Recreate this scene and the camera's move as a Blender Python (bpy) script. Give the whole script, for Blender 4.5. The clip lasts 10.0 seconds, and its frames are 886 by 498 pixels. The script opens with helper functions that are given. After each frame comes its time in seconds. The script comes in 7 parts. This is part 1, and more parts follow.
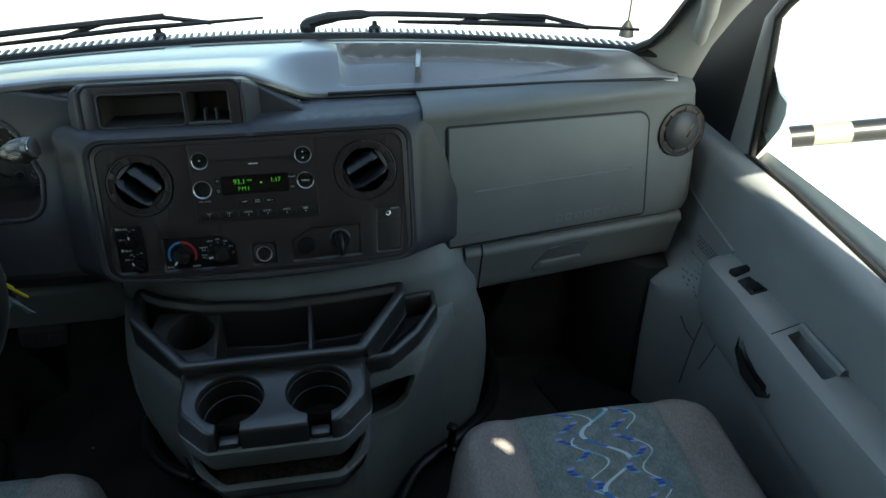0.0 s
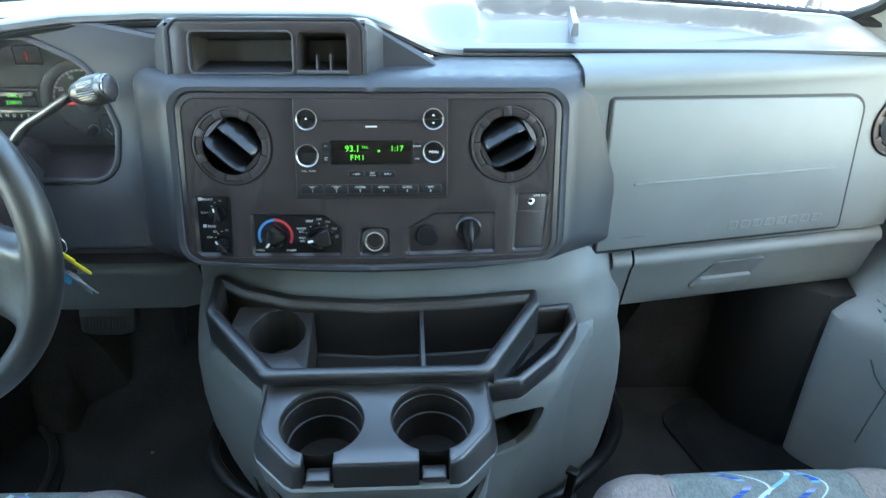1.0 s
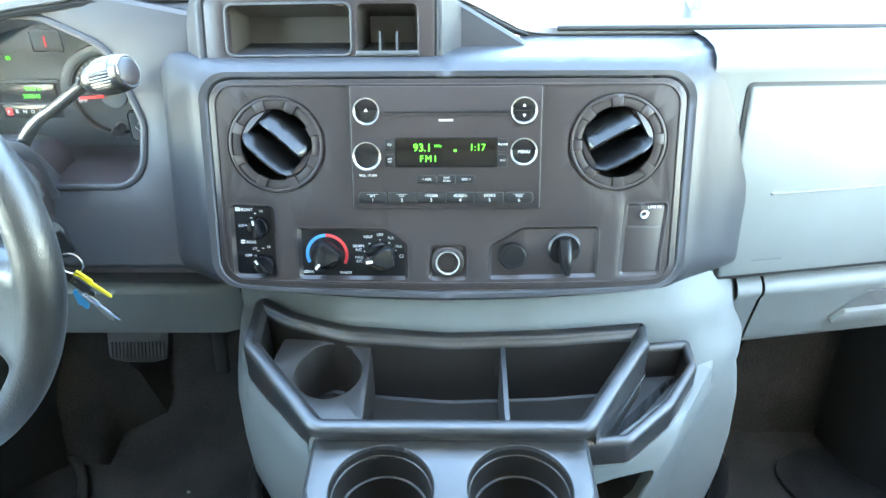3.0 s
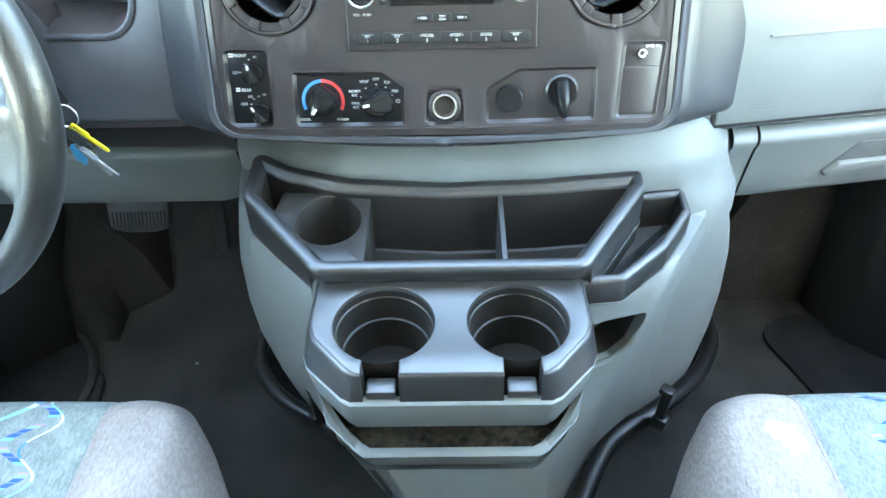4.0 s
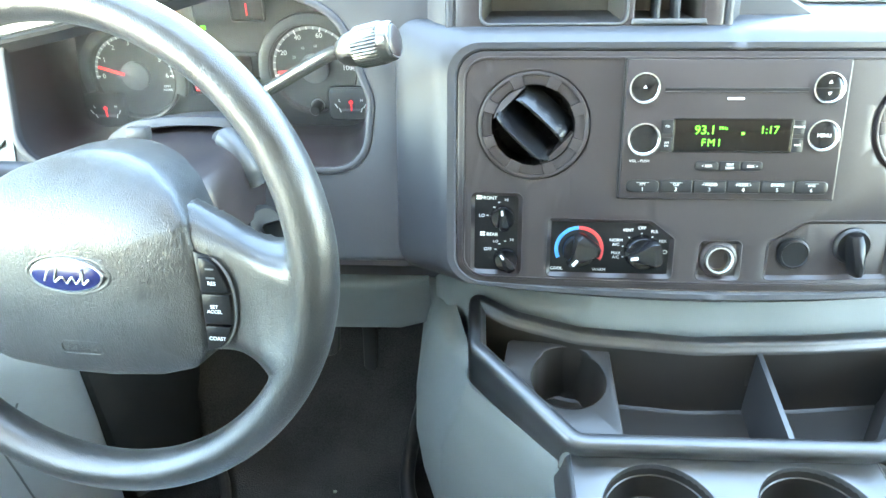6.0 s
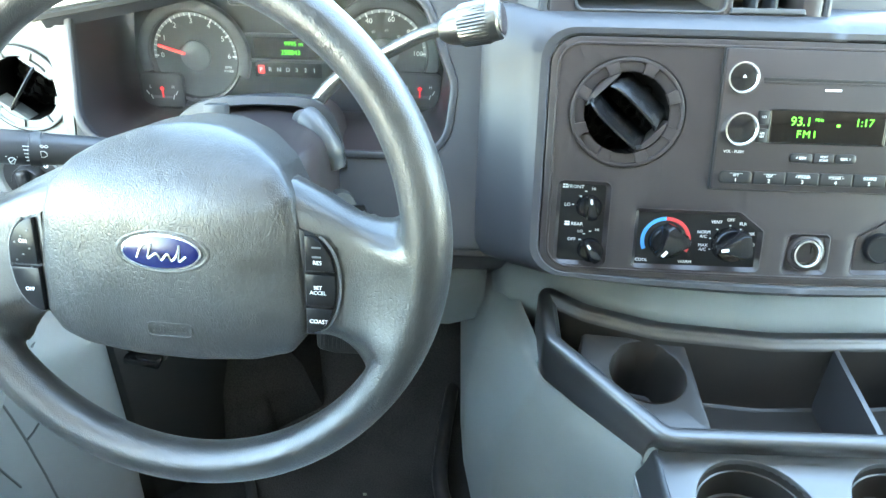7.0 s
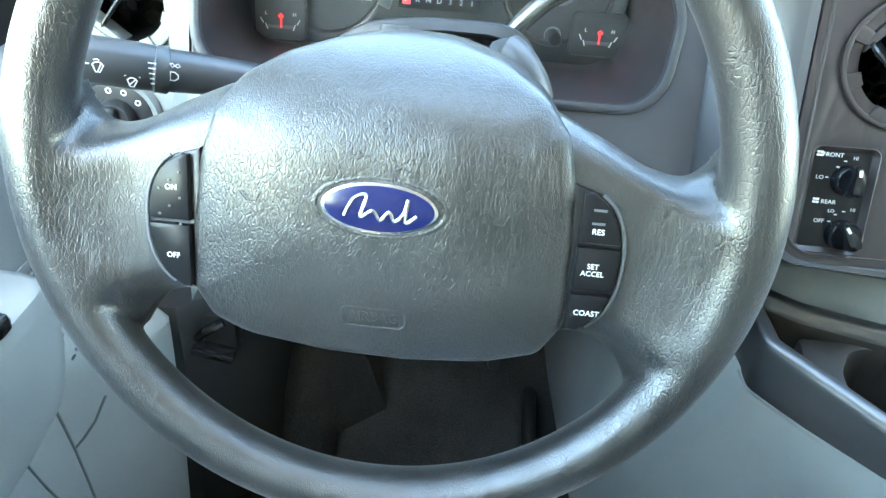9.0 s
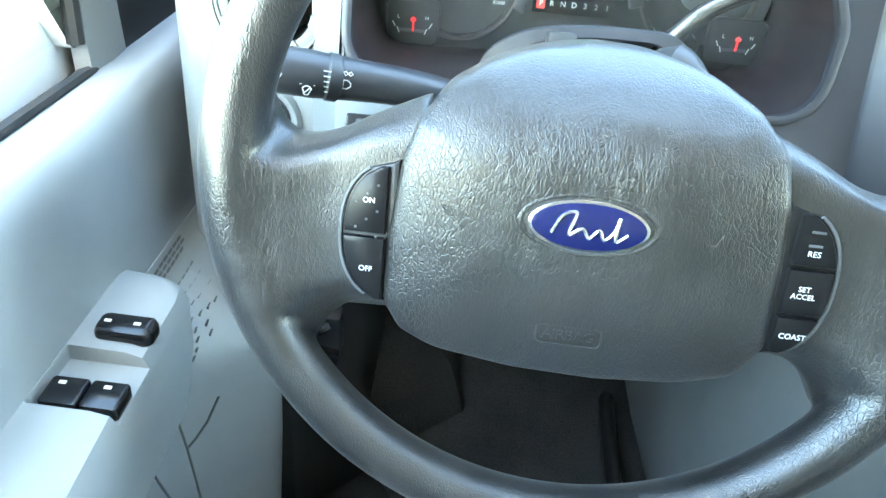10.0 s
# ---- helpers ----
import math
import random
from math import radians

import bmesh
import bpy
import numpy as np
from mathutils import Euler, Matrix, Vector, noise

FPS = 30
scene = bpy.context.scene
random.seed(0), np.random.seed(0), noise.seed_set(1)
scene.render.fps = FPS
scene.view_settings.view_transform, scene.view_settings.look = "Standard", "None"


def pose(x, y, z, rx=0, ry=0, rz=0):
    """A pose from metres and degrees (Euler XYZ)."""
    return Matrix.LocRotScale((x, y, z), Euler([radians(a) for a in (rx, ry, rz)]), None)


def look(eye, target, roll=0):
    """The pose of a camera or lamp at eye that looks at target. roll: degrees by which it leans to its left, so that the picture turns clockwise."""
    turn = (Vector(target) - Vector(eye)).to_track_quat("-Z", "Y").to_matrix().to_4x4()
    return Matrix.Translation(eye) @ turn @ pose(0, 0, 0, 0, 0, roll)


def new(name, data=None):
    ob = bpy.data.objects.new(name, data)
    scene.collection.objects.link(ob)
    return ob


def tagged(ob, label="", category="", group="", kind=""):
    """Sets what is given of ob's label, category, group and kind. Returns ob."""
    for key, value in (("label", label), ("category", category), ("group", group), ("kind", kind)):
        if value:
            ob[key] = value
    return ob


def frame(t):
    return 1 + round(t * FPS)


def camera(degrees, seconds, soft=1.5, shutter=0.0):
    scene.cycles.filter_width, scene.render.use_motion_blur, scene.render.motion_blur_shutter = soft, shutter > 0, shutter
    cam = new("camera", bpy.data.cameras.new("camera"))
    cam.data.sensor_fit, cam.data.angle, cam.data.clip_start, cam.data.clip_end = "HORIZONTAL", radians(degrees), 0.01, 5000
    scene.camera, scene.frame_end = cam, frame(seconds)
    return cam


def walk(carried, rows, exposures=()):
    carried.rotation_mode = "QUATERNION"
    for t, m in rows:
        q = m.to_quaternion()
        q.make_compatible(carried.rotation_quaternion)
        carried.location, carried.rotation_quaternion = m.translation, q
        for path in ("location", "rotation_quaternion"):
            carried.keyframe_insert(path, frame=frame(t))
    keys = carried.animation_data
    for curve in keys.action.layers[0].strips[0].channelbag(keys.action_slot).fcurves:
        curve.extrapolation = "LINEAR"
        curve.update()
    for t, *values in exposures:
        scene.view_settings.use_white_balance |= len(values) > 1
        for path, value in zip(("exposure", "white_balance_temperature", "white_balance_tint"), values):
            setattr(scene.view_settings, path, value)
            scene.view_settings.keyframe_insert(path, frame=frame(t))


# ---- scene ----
cam = camera(66.0, 10.0)
PATH = [
    (0, (0.1314, -1.0373, 1.2533), (0.2776, -0.2148, 0.7038), 0.75),
    (0.2, (0.1086, -1.0079, 1.2326), (0.2200, -0.1791, 0.6843), 2.44),
    (0.5, (0.0896, -0.9607, 1.2024), (0.1689, -0.1231, 0.6619), 4.86),
    (0.7, (0.0616, -0.9064, 1.1637), (0.1245, -0.0651, 0.6268), 3.46),
    (1, (0.0411, -0.8294, 1.0985), (0.0981, 0.0122, 0.5613), 1.46),
    (1.5, (0.0219, -0.7061, 1.0115), (0.0469, 0.1349, 0.4710), 0.06),
    (2, (0.0139, -0.6694, 1.0098), (0.0036, 0.1694, 0.4654), -0.80),
    (3.3, (0.0069, -0.6678, 1.0143), (-0.0145, 0.1845, 0.4917), -0.81),
    (3.5, (0.0014, -0.6881, 0.9861), (-0.0219, 0.1512, 0.4429), -1.21),
    (4, (0.0072, -0.7193, 0.9522), (-0.0059, 0.0615, 0.3275), -1.38),
    (4.2, (0.0139, -0.7096, 0.9468), (-0.0033, 0.0652, 0.3149), -1.51),
    (4.5, (-0.0034, -0.6833, 0.9829), (-0.0287, 0.0999, 0.3616), -2.00),
    (4.8, (-0.0145, -0.6448, 1.0023), (-0.0593, 0.1657, 0.4182), -2.10),
    (5, (-0.0302, -0.6207, 1.0167), (-0.0911, 0.2062, 0.4576), -2.09),
    (5.5, (-0.1327, -0.6019, 1.0045), (-0.2045, 0.2413, 0.4718), -1.48),
    (6, (-0.2349, -0.6012, 0.9837), (-0.2834, 0.2348, 0.4372), -1.03),
    (6.2, (-0.2512, -0.6150, 0.9739), (-0.3077, 0.2230, 0.4313), -0.75),
    (7.3, (-0.3873, -0.5875, 0.9471), (-0.3804, 0.2593, 0.4153), 2.27),
    (7.5, (-0.4128, -0.5747, 0.9394), (-0.4059, 0.2706, 0.4051), 2.35),
    (8, (-0.4765, -0.5527, 0.9104), (-0.4631, 0.2998, 0.3880), 2.90),
    (8.5, (-0.5132, -0.5161, 0.8814), (-0.4863, 0.3336, 0.3548), 4.29),
    (9, (-0.5461, -0.4921, 0.8523), (-0.4995, 0.3517, 0.3177), 5.64),
    (9.5, (-0.5783, -0.4926, 0.8547), (-0.5263, 0.3437, 0.3089), 5.68),
    (10, (-0.6481, -0.4796, 0.8506), (-0.6282, 0.3587, 0.3059), 5.66),
]
EXPOSURES = [(0.0, 1.86, 7300, 0), (0.2, 2.40, 7250, 0), (0.3, 2.60, 7200, 0), (0.5, 3.05, 7100, 0), (0.8, 3.65, 7050, 1), (1.0, 4.2, 6950, 1), (1.5, 5.3, 6950, 2), (2.2, 5.88, 7050, 2), (3.3, 5.5, 7300, 2), (4.0, 5.65, 7600, 2),
             (4.4, 5.7, 7700, 2), (5.0, 6.16, 7850, 2), (5.5, 6.08, 7850, 2), (6.2, 5.95, 7700, 1), (7.3, 5.62, 7450, 0), (9.0, 5.57, 7330, -1), (10.0, 5.50, 7250, -1)]
walk(cam, [(t, look(eye, target, roll)) for t, eye, target, roll in PATH], EXPOSURES)

# ---- world and sun ----
SUN = Vector((0.088, -0.76, 0.65)).normalized()
world = bpy.data.worlds.new("sky")
scene.world = world
world.use_nodes = True
wn = world.node_tree
sky = wn.nodes.new("ShaderNodeTexSky")
sky.sky_type, sky.sun_disc = "NISHITA", False
sky.sun_elevation = math.asin(SUN.z)
sky.sun_rotation = math.atan2(SUN.x, SUN.y)
wn.nodes["Background"].inputs["Strength"].default_value = 0.15
wn.links.new(sky.outputs[0], wn.nodes["Background"].inputs["Color"])
sun = new("sun", bpy.data.lights.new("sun", "SUN"))
sun.data.energy, sun.data.angle, sun.data.color = 5.0, radians(0.35), (1.0, 0.95, 0.88)
sun.matrix_world = look(SUN * 5, (0, 0, 0))

# ---- materials ----


def nodes_of(name):
    m = bpy.data.materials.new(name)
    m.use_nodes = True
    nt = m.node_tree
    return m, nt, nt.nodes["Principled BSDF"]


def plastic(name, col, rough=0.5, grain=900.0, bump=0.15, depth=0.0004, vary=0.12, spec=0.5, wear=0.0, kind="grain"):
    """Moulded plastic: leathery grain at real size, faint blotches of dust and handling."""
    m, nt, b = nodes_of(name)
    N, L = nt.nodes, nt.links
    co = N.new("ShaderNodeTexCoord")
    big = N.new("ShaderNodeTexNoise")
    big.inputs["Scale"].default_value, big.inputs["Detail"].default_value = 9.0, 6.0
    L.new(co.outputs["Object"], big.inputs["Vector"])
    ramp = N.new("ShaderNodeValToRGB")
    ramp.color_ramp.elements[0].position, ramp.color_ramp.elements[1].position = 0.3, 0.72
    c = Vector(col)
    ramp.color_ramp.elements[0].color = (*(c * (1 - vary)), 1)
    ramp.color_ramp.elements[1].color = (*(c * (1 + vary)), 1)
    L.new(big.outputs["Fac"], ramp.inputs["Fac"])
    L.new(ramp.outputs["Color"], b.inputs["Base Color"])
    fine = N.new("ShaderNodeTexVoronoi" if kind == "leather" else "ShaderNodeTexNoise")
    fine.inputs["Scale"].default_value = grain
    if kind != "leather":
        fine.inputs["Detail"].default_value = 2.0
    L.new(co.outputs["Object"], fine.inputs["Vector"])
    bp = N.new("ShaderNodeBump")
    bp.inputs["Strength"].default_value, bp.inputs["Distance"].default_value = bump, depth
    L.new(fine.outputs["Distance" if kind == "leather" else "Fac"], bp.inputs["Height"])
    L.new(bp.outputs["Normal"], b.inputs["Normal"])
    mr = N.new("ShaderNodeMapRange")
    mr.inputs["To Min"].default_value, mr.inputs["To Max"].default_value = rough - 0.06, rough + 0.08
    L.new(big.outputs["Fac"], mr.inputs["Value"])
    L.new(mr.outputs["Result"], b.inputs["Roughness"])
    b.inputs["Specular IOR Level"].default_value = spec
    return m


def plain(name, col, rough=0.4, metal=0.0, emit=0.0, spec=0.5):
    m, nt, b = nodes_of(name)
    b.inputs["Base Color"].default_value = (*col, 1)
    b.inputs["Roughness"].default_value, b.inputs["Metallic"].default_value = rough, metal
    b.inputs["Specular IOR Level"].default_value = spec
    if emit:
        b.inputs["Emission Color"].default_value, b.inputs["Emission Strength"].default_value = (*col, 1), emit
    return m


def carpet_mat(name, a, bcol, scale=420.0, blot=7.0, along=1.0):
    m, nt, b = nodes_of(name)
    N, L = nt.nodes, nt.links
    co = N.new("ShaderNodeTexCoord")
    mp = N.new("ShaderNodeMapping")
    mp.inputs["Scale"].default_value = (1.0, along, along)
    L.new(co.outputs["Object"], mp.inputs["Vector"])
    n1, n2 = N.new("ShaderNodeTexNoise"), N.new("ShaderNodeTexNoise")
    n1.inputs["Scale"].default_value, n1.inputs["Detail"].default_value = scale, 3.0
    n2.inputs["Scale"].default_value, n2.inputs["Detail"].default_value = blot, 8.0
    mix = N.new("ShaderNodeMix")
    mix.data_type = "FLOAT"
    mix.inputs[0].default_value = 0.5
    L.new(mp.outputs["Vector"], n1.inputs["Vector"])
    L.new(mp.outputs["Vector"], n2.inputs["Vector"])
    L.new(n1.outputs["Fac"], mix.inputs[2])
    L.new(n2.outputs["Fac"], mix.inputs[3])
    ramp = N.new("ShaderNodeValToRGB")
    ramp.color_ramp.elements[0].position, ramp.color_ramp.elements[1].position = 0.38, 0.64
    ramp.color_ramp.elements[0].color, ramp.color_ramp.elements[1].color = (*a, 1), (*bcol, 1)
    L.new(mix.outputs[0], ramp.inputs["Fac"])
    L.new(ramp.outputs["Color"], b.inputs["Base Color"])
    bp = N.new("ShaderNodeBump")
    bp.inputs["Strength"].default_value, bp.inputs["Distance"].default_value = 0.8, 0.003
    L.new(n1.outputs["Fac"], bp.inputs["Height"])
    L.new(bp.outputs["Normal"], b.inputs["Normal"])
    b.inputs["Roughness"].default_value = 0.95
    b.inputs["Specular IOR Level"].default_value = 0.15
    return m


def leather_mat(name, col, rough=0.42, depth=0.0004):
    """Worn moulded wheel skin: creased grain drawn up and down, rubbed lighter in patches."""
    m, nt, b = nodes_of(name)
    N, L = nt.nodes, nt.links
    co, mp = N.new("ShaderNodeTexCoord"), N.new("ShaderNodeMapping")
    mp.inputs["Scale"].default_value = (1.0, 0.70, 0.40)
    L.new(co.outputs["Object"], mp.inputs["Vector"])
    warp = N.new("ShaderNodeTexNoise")
    warp.inputs["Scale"].default_value, warp.inputs["Detail"].default_value = 60.0, 3.0
    L.new(mp.outputs["Vector"], warp.inputs["Vector"])
    add = N.new("ShaderNodeVectorMath")
    add.operation = "MULTIPLY_ADD"
    add.inputs[1].default_value = (0.010, 0.010, 0.010)
    L.new(warp.outputs["Color"], add.inputs[0])
    L.new(mp.outputs["Vector"], add.inputs[2])
    # creases: cell edges of two sizes, over a fine grain
    def cells(scale, wide):
        vo, cl = N.new("ShaderNodeTexVoronoi"), N.new("ShaderNodeMapRange")
        vo.feature = "DISTANCE_TO_EDGE"
        vo.inputs["Scale"].default_value = scale
        L.new(add.outputs["Vector"], vo.inputs["Vector"])
        cl.inputs["From Max"].default_value = wide
        cl.interpolation_type = "SMOOTHSTEP"
        L.new(vo.outputs["Distance"], cl.inputs["Value"])
        return cl.outputs["Result"]
    both, mix = N.new("ShaderNodeMath"), N.new("ShaderNodeMath")
    both.operation, both.inputs[1].default_value = "MULTIPLY_ADD", 0.55
    L.new(cells(760.0, 0.24), both.inputs[0])
    L.new(cells(440.0, 0.11), both.inputs[2])
    fine = N.new("ShaderNodeTexNoise")
    fine.inputs["Scale"].default_value, fine.inputs["Detail"].default_value = 900.0, 3.0
    L.new(mp.outputs["Vector"], fine.inputs["Vector"])
    mix.operation, mix.inputs[1].default_value = "MULTIPLY_ADD", 0.8
    L.new(fine.outputs["Fac"], mix.inputs[0])
    L.new(both.outputs[0], mix.inputs[2])
    patch, span, worn = N.new("ShaderNodeTexNoise"), N.new("ShaderNodeMapRange"), N.new("ShaderNodeMath")
    patch.inputs["Scale"].default_value, patch.inputs["Detail"].default_value = 26.0, 4.0
    L.new(co.outputs["Object"], patch.inputs["Vector"])
    span.inputs["From Min"].default_value, span.inputs["From Max"].default_value = 0.36, 0.66
    span.inputs["To Min"].default_value, span.inputs["To Max"].default_value = 0.42, 1.0
    L.new(patch.outputs["Fac"], span.inputs["Value"])
    worn.operation = "MULTIPLY"
    L.new(mix.outputs["Value"], worn.inputs[0])
    L.new(span.outputs["Result"], worn.inputs[1])
    bp, bp2 = N.new("ShaderNodeBump"), N.new("ShaderNodeBump")
    bp.inputs["Strength"].default_value, bp.inputs["Distance"].default_value = 0.50, depth
    bp2.inputs["Strength"].default_value, bp2.inputs["Distance"].default_value = 0.50, depth * 0.5
    for node in (bp, bp2):
        L.new(worn.outputs["Value"], node.inputs["Height"])
    L.new(bp.outputs["Normal"], b.inputs["Normal"])
    rub = N.new("ShaderNodeTexNoise")
    rub.inputs["Scale"].default_value, rub.inputs["Detail"].default_value = 14.0, 7.0
    L.new(co.outputs["Object"], rub.inputs["Vector"])
    ramp = N.new("ShaderNodeValToRGB")
    c = Vector(col)
    ramp.color_ramp.elements[0].position, ramp.color_ramp.elements[1].position = 0.35, 0.75
    ramp.color_ramp.elements[0].color, ramp.color_ramp.elements[1].color = (*(c * 0.60), 1), (*(c * 1.7), 1)
    L.new(rub.outputs["Fac"], ramp.inputs["Fac"])
    L.new(ramp.outputs["Color"], b.inputs["Base Color"])
    mr = N.new("ShaderNodeMapRange")
    mr.inputs["To Min"].default_value, mr.inputs["To Max"].default_value = rough - 0.12, rough + 0.20
    L.new(rub.outputs["Fac"], mr.inputs["Value"])
    L.new(mr.outputs["Result"], b.inputs["Roughness"])
    b.inputs["Specular IOR Level"].default_value = 0.75
    b.inputs["Coat Weight"].default_value, b.inputs["Coat Roughness"].default_value = 0.34, 0.20
    L.new(bp2.outputs["Normal"], b.inputs["Coat Normal"])
    b.inputs["Sheen Weight"].default_value, b.inputs["Sheen Roughness"].default_value = 0.10, 0.45
    return m


def dimple_mat(name, col, rough):
    """Dash plastic with the fine woven pimple grain of the shroud's sides."""
    return plastic(name, col, rough, 1300.0, 0.22, 0.0004, 0.10, 0.5, kind="leather")


def glass_mat(name, tint=(0.95, 1.0, 0.98), glare=0.0):
    m, nt, b = nodes_of(name)
    N, L = nt.nodes, nt.links
    tr, gl, mx = N.new("ShaderNodeBsdfTransparent"), N.new("ShaderNodeBsdfGlossy"), N.new("ShaderNodeMixShader")
    tr.inputs["Color"].default_value = (*tint, 1)
    gl.inputs["Roughness"].default_value = 0.02
    mx.inputs[0].default_value = 0.05
    L.new(tr.outputs[0], mx.inputs[1])
    L.new(gl.outputs[0], mx.inputs[2])
    # Pale diffuse film: stands in for bright reflections hazing the pane.
    film, over = N.new("ShaderNodeBsdfDiffuse"), N.new("ShaderNodeMixShader")
    film.inputs["Color"].default_value = (0.75, 0.76, 0.72, 1)
    over.inputs[0].default_value = glare
    L.new(mx.outputs[0], over.inputs[1])
    L.new(film.outputs[0], over.inputs[2])
    L.new(over.outputs[0], N["Material Output"].inputs["Surface"])
    return m


M_PANEL = plastic("charcoal_panel", (0.0305, 0.0242, 0.0250), 0.36, 1500.0, 0.12, 0.0003)
M_SHROUD = dimple_mat("charcoal_shroud", (0.036, 0.037, 0.042), 0.40)
M_PAD = plastic("dark_grey_pad", (0.158, 0.161, 0.166), 0.36, 1100.0, 0.25, 0.0005, 0.12, 0.9)
M_PAD.node_tree.nodes["Principled BSDF"].inputs["Coat Weight"].default_value = 0.8
M_PAD.node_tree.nodes["Principled BSDF"].inputs["Coat IOR"].default_value = 1.6
M_PAD.node_tree.nodes["Principled BSDF"].inputs["Coat Roughness"].default_value = 0.28
M_GREY = plastic("grey_plastic", (0.153, 0.165, 0.163), 0.50, 1000.0, 0.25, 0.0005, 0.08)
M_CONSOLE = plastic("console_grey", (0.176, 0.190, 0.188), 0.48, 1000.0, 0.25, 0.0005, 0.10)
def tray_mat(name, rough, coat):
    m = plastic(name, (0.0200, 0.0195, 0.0205), rough, 1300.0, 0.15, 0.0003, 0.12, 0.9)
    for key_, v in (("Coat Weight", coat), ("Coat IOR", 1.62), ("Coat Roughness", rough - 0.04)):
        m.node_tree.nodes["Principled BSDF"].inputs[key_].default_value = v
    return m


M_TRAY = tray_mat("tray_charcoal", 0.40, 0.30)
M_CUP = tray_mat("cup_tray_charcoal", 0.50, 1.0)
M_WELL = plastic("well_black", (0.0230, 0.0200, 0.0182), 0.38, 1300.0, 0.15, 0.0003)
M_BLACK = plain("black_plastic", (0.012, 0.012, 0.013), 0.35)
M_KEYCAP = plain("black_keycap", (0.008, 0.008, 0.009), 0.30, spec=0.25)
M_GLOSS = plain("black_gloss", (0.008, 0.008, 0.009), 0.16)
M_RUBBER = plastic("black_rubber", (0.012, 0.012, 0.012), 0.62, 700.0, 0.2, 0.0004)
M_CHROME = plain("satin_chrome", (0.72, 0.73, 0.74), 0.22, 1.0)
M_VANE = plain("vane_black", (0.007, 0.007, 0.0075), 0.24)
M_DUCT = plain("duct_black", (0.003, 0.003, 0.003), 0.7, 0.0, 0.0, 0.1)
M_LEVER = plain("lever_grey", (0.20, 0.195, 0.185), 0.27, 0.85)
M_KNOB = plain("satin_silver", (0.17, 0.165, 0.152), 0.30, 0.92)
M_STEEL = plain("satin_metal", (0.30, 0.29, 0.27), 0.34, 0.85)
M_WHITE = plain("white_legend", (0.78, 0.78, 0.76), 0.5)
M_GREYINK = plain("grey_legend", (0.42, 0.43, 0.43), 0.5)
M_RED = plain("red_paint", (0.62, 0.05, 0.05), 0.45)
M_BLUE = plain("blue_paint", (0.05, 0.27, 0.62), 0.45)
M_LCD = plain("display_glass", (0.010, 0.0075, 0.006), 0.12, spec=0.3)
M_GREENLIT = plain("lit_green", (0.16, 1.0, 0.05), 0.5, 0.0, 0.013)
M_REDLIT = plain("lit_red", (0.95, 0.045, 0.045), 0.5, 0.0, 0.022)
M_DIAL = plain("dial_face", (0.030, 0.031, 0.032), 0.55)
M_SCALE = plain("scale_band", (0.30, 0.31, 0.315), 0.5)
M_BEZEL = plastic("dial_bezel", (0.055, 0.058, 0.062), 0.42, 900.0, 0.1)
M_DIALRIM = plastic("dial_rim", (0.10, 0.105, 0.108), 0.45, 900.0, 0.1)
M_WHEEL = leather_mat("cover_skin", (0.0118, 0.0115, 0.0108), 0.34, 0.00042)
M_RIM = leather_mat("rim_skin", (0.0118, 0.0115, 0.0108), 0.33, 0.00027)
M_BADGE = plain("badge_blue", (0.006, 0.010, 0.065), 0.22)
M_CARPET = carpet_mat("dark_carpet", (0.014, 0.0136, 0.0132), (0.046, 0.045, 0.043))
M_MAT = carpet_mat("black_mat", (0.010, 0.010, 0.0105), (0.028, 0.028, 0.029), 600.0, 12.0)
M_BOLSTER = carpet_mat("mauve_velour", (0.235, 0.203, 0.192), (0.350, 0.310, 0.296), 330.0, 12.0, 0.45)
M_DOOR = plastic("door_grey", (0.27, 0.285, 0.287), 0.5, 900.0, 0.3, 0.0006, 0.08)
M_PILLAR = plastic("pillar_grey", (0.46, 0.46, 0.44), 0.6, 900.0, 0.2, 0.0004, 0.06)
M_LINER = plastic("headliner", (0.44, 0.43, 0.41), 0.9, 500.0, 0.4, 0.001, 0.06, 0.1)
M_PAINT = plain("white_car_paint", (0.80, 0.80, 0.79), 0.22)
M_CONCRETE = carpet_mat("pale_concrete", (0.40, 0.39, 0.37), (0.52, 0.51, 0.48), 40.0, 0.6)
M_GLASS = glass_mat("clear_glass")
# The last value paints a faint reflection haze over the cluster.
M_LENS = glass_mat("cluster_lens", (1.0, 1.0, 1.0), 0.030)
M_YELLOW = plain("yellow_key", (0.75, 0.60, 0.03), 0.4)
M_KEYBLUE = plain("blue_key", (0.05, 0.42, 0.75), 0.4)
M_MIRROR = plain("mirror_glass", (0.85, 0.87, 0.88), 0.03, 1.0)
M_CREAM = plain("cream_band", (0.24, 0.25, 0.19), 0.5)


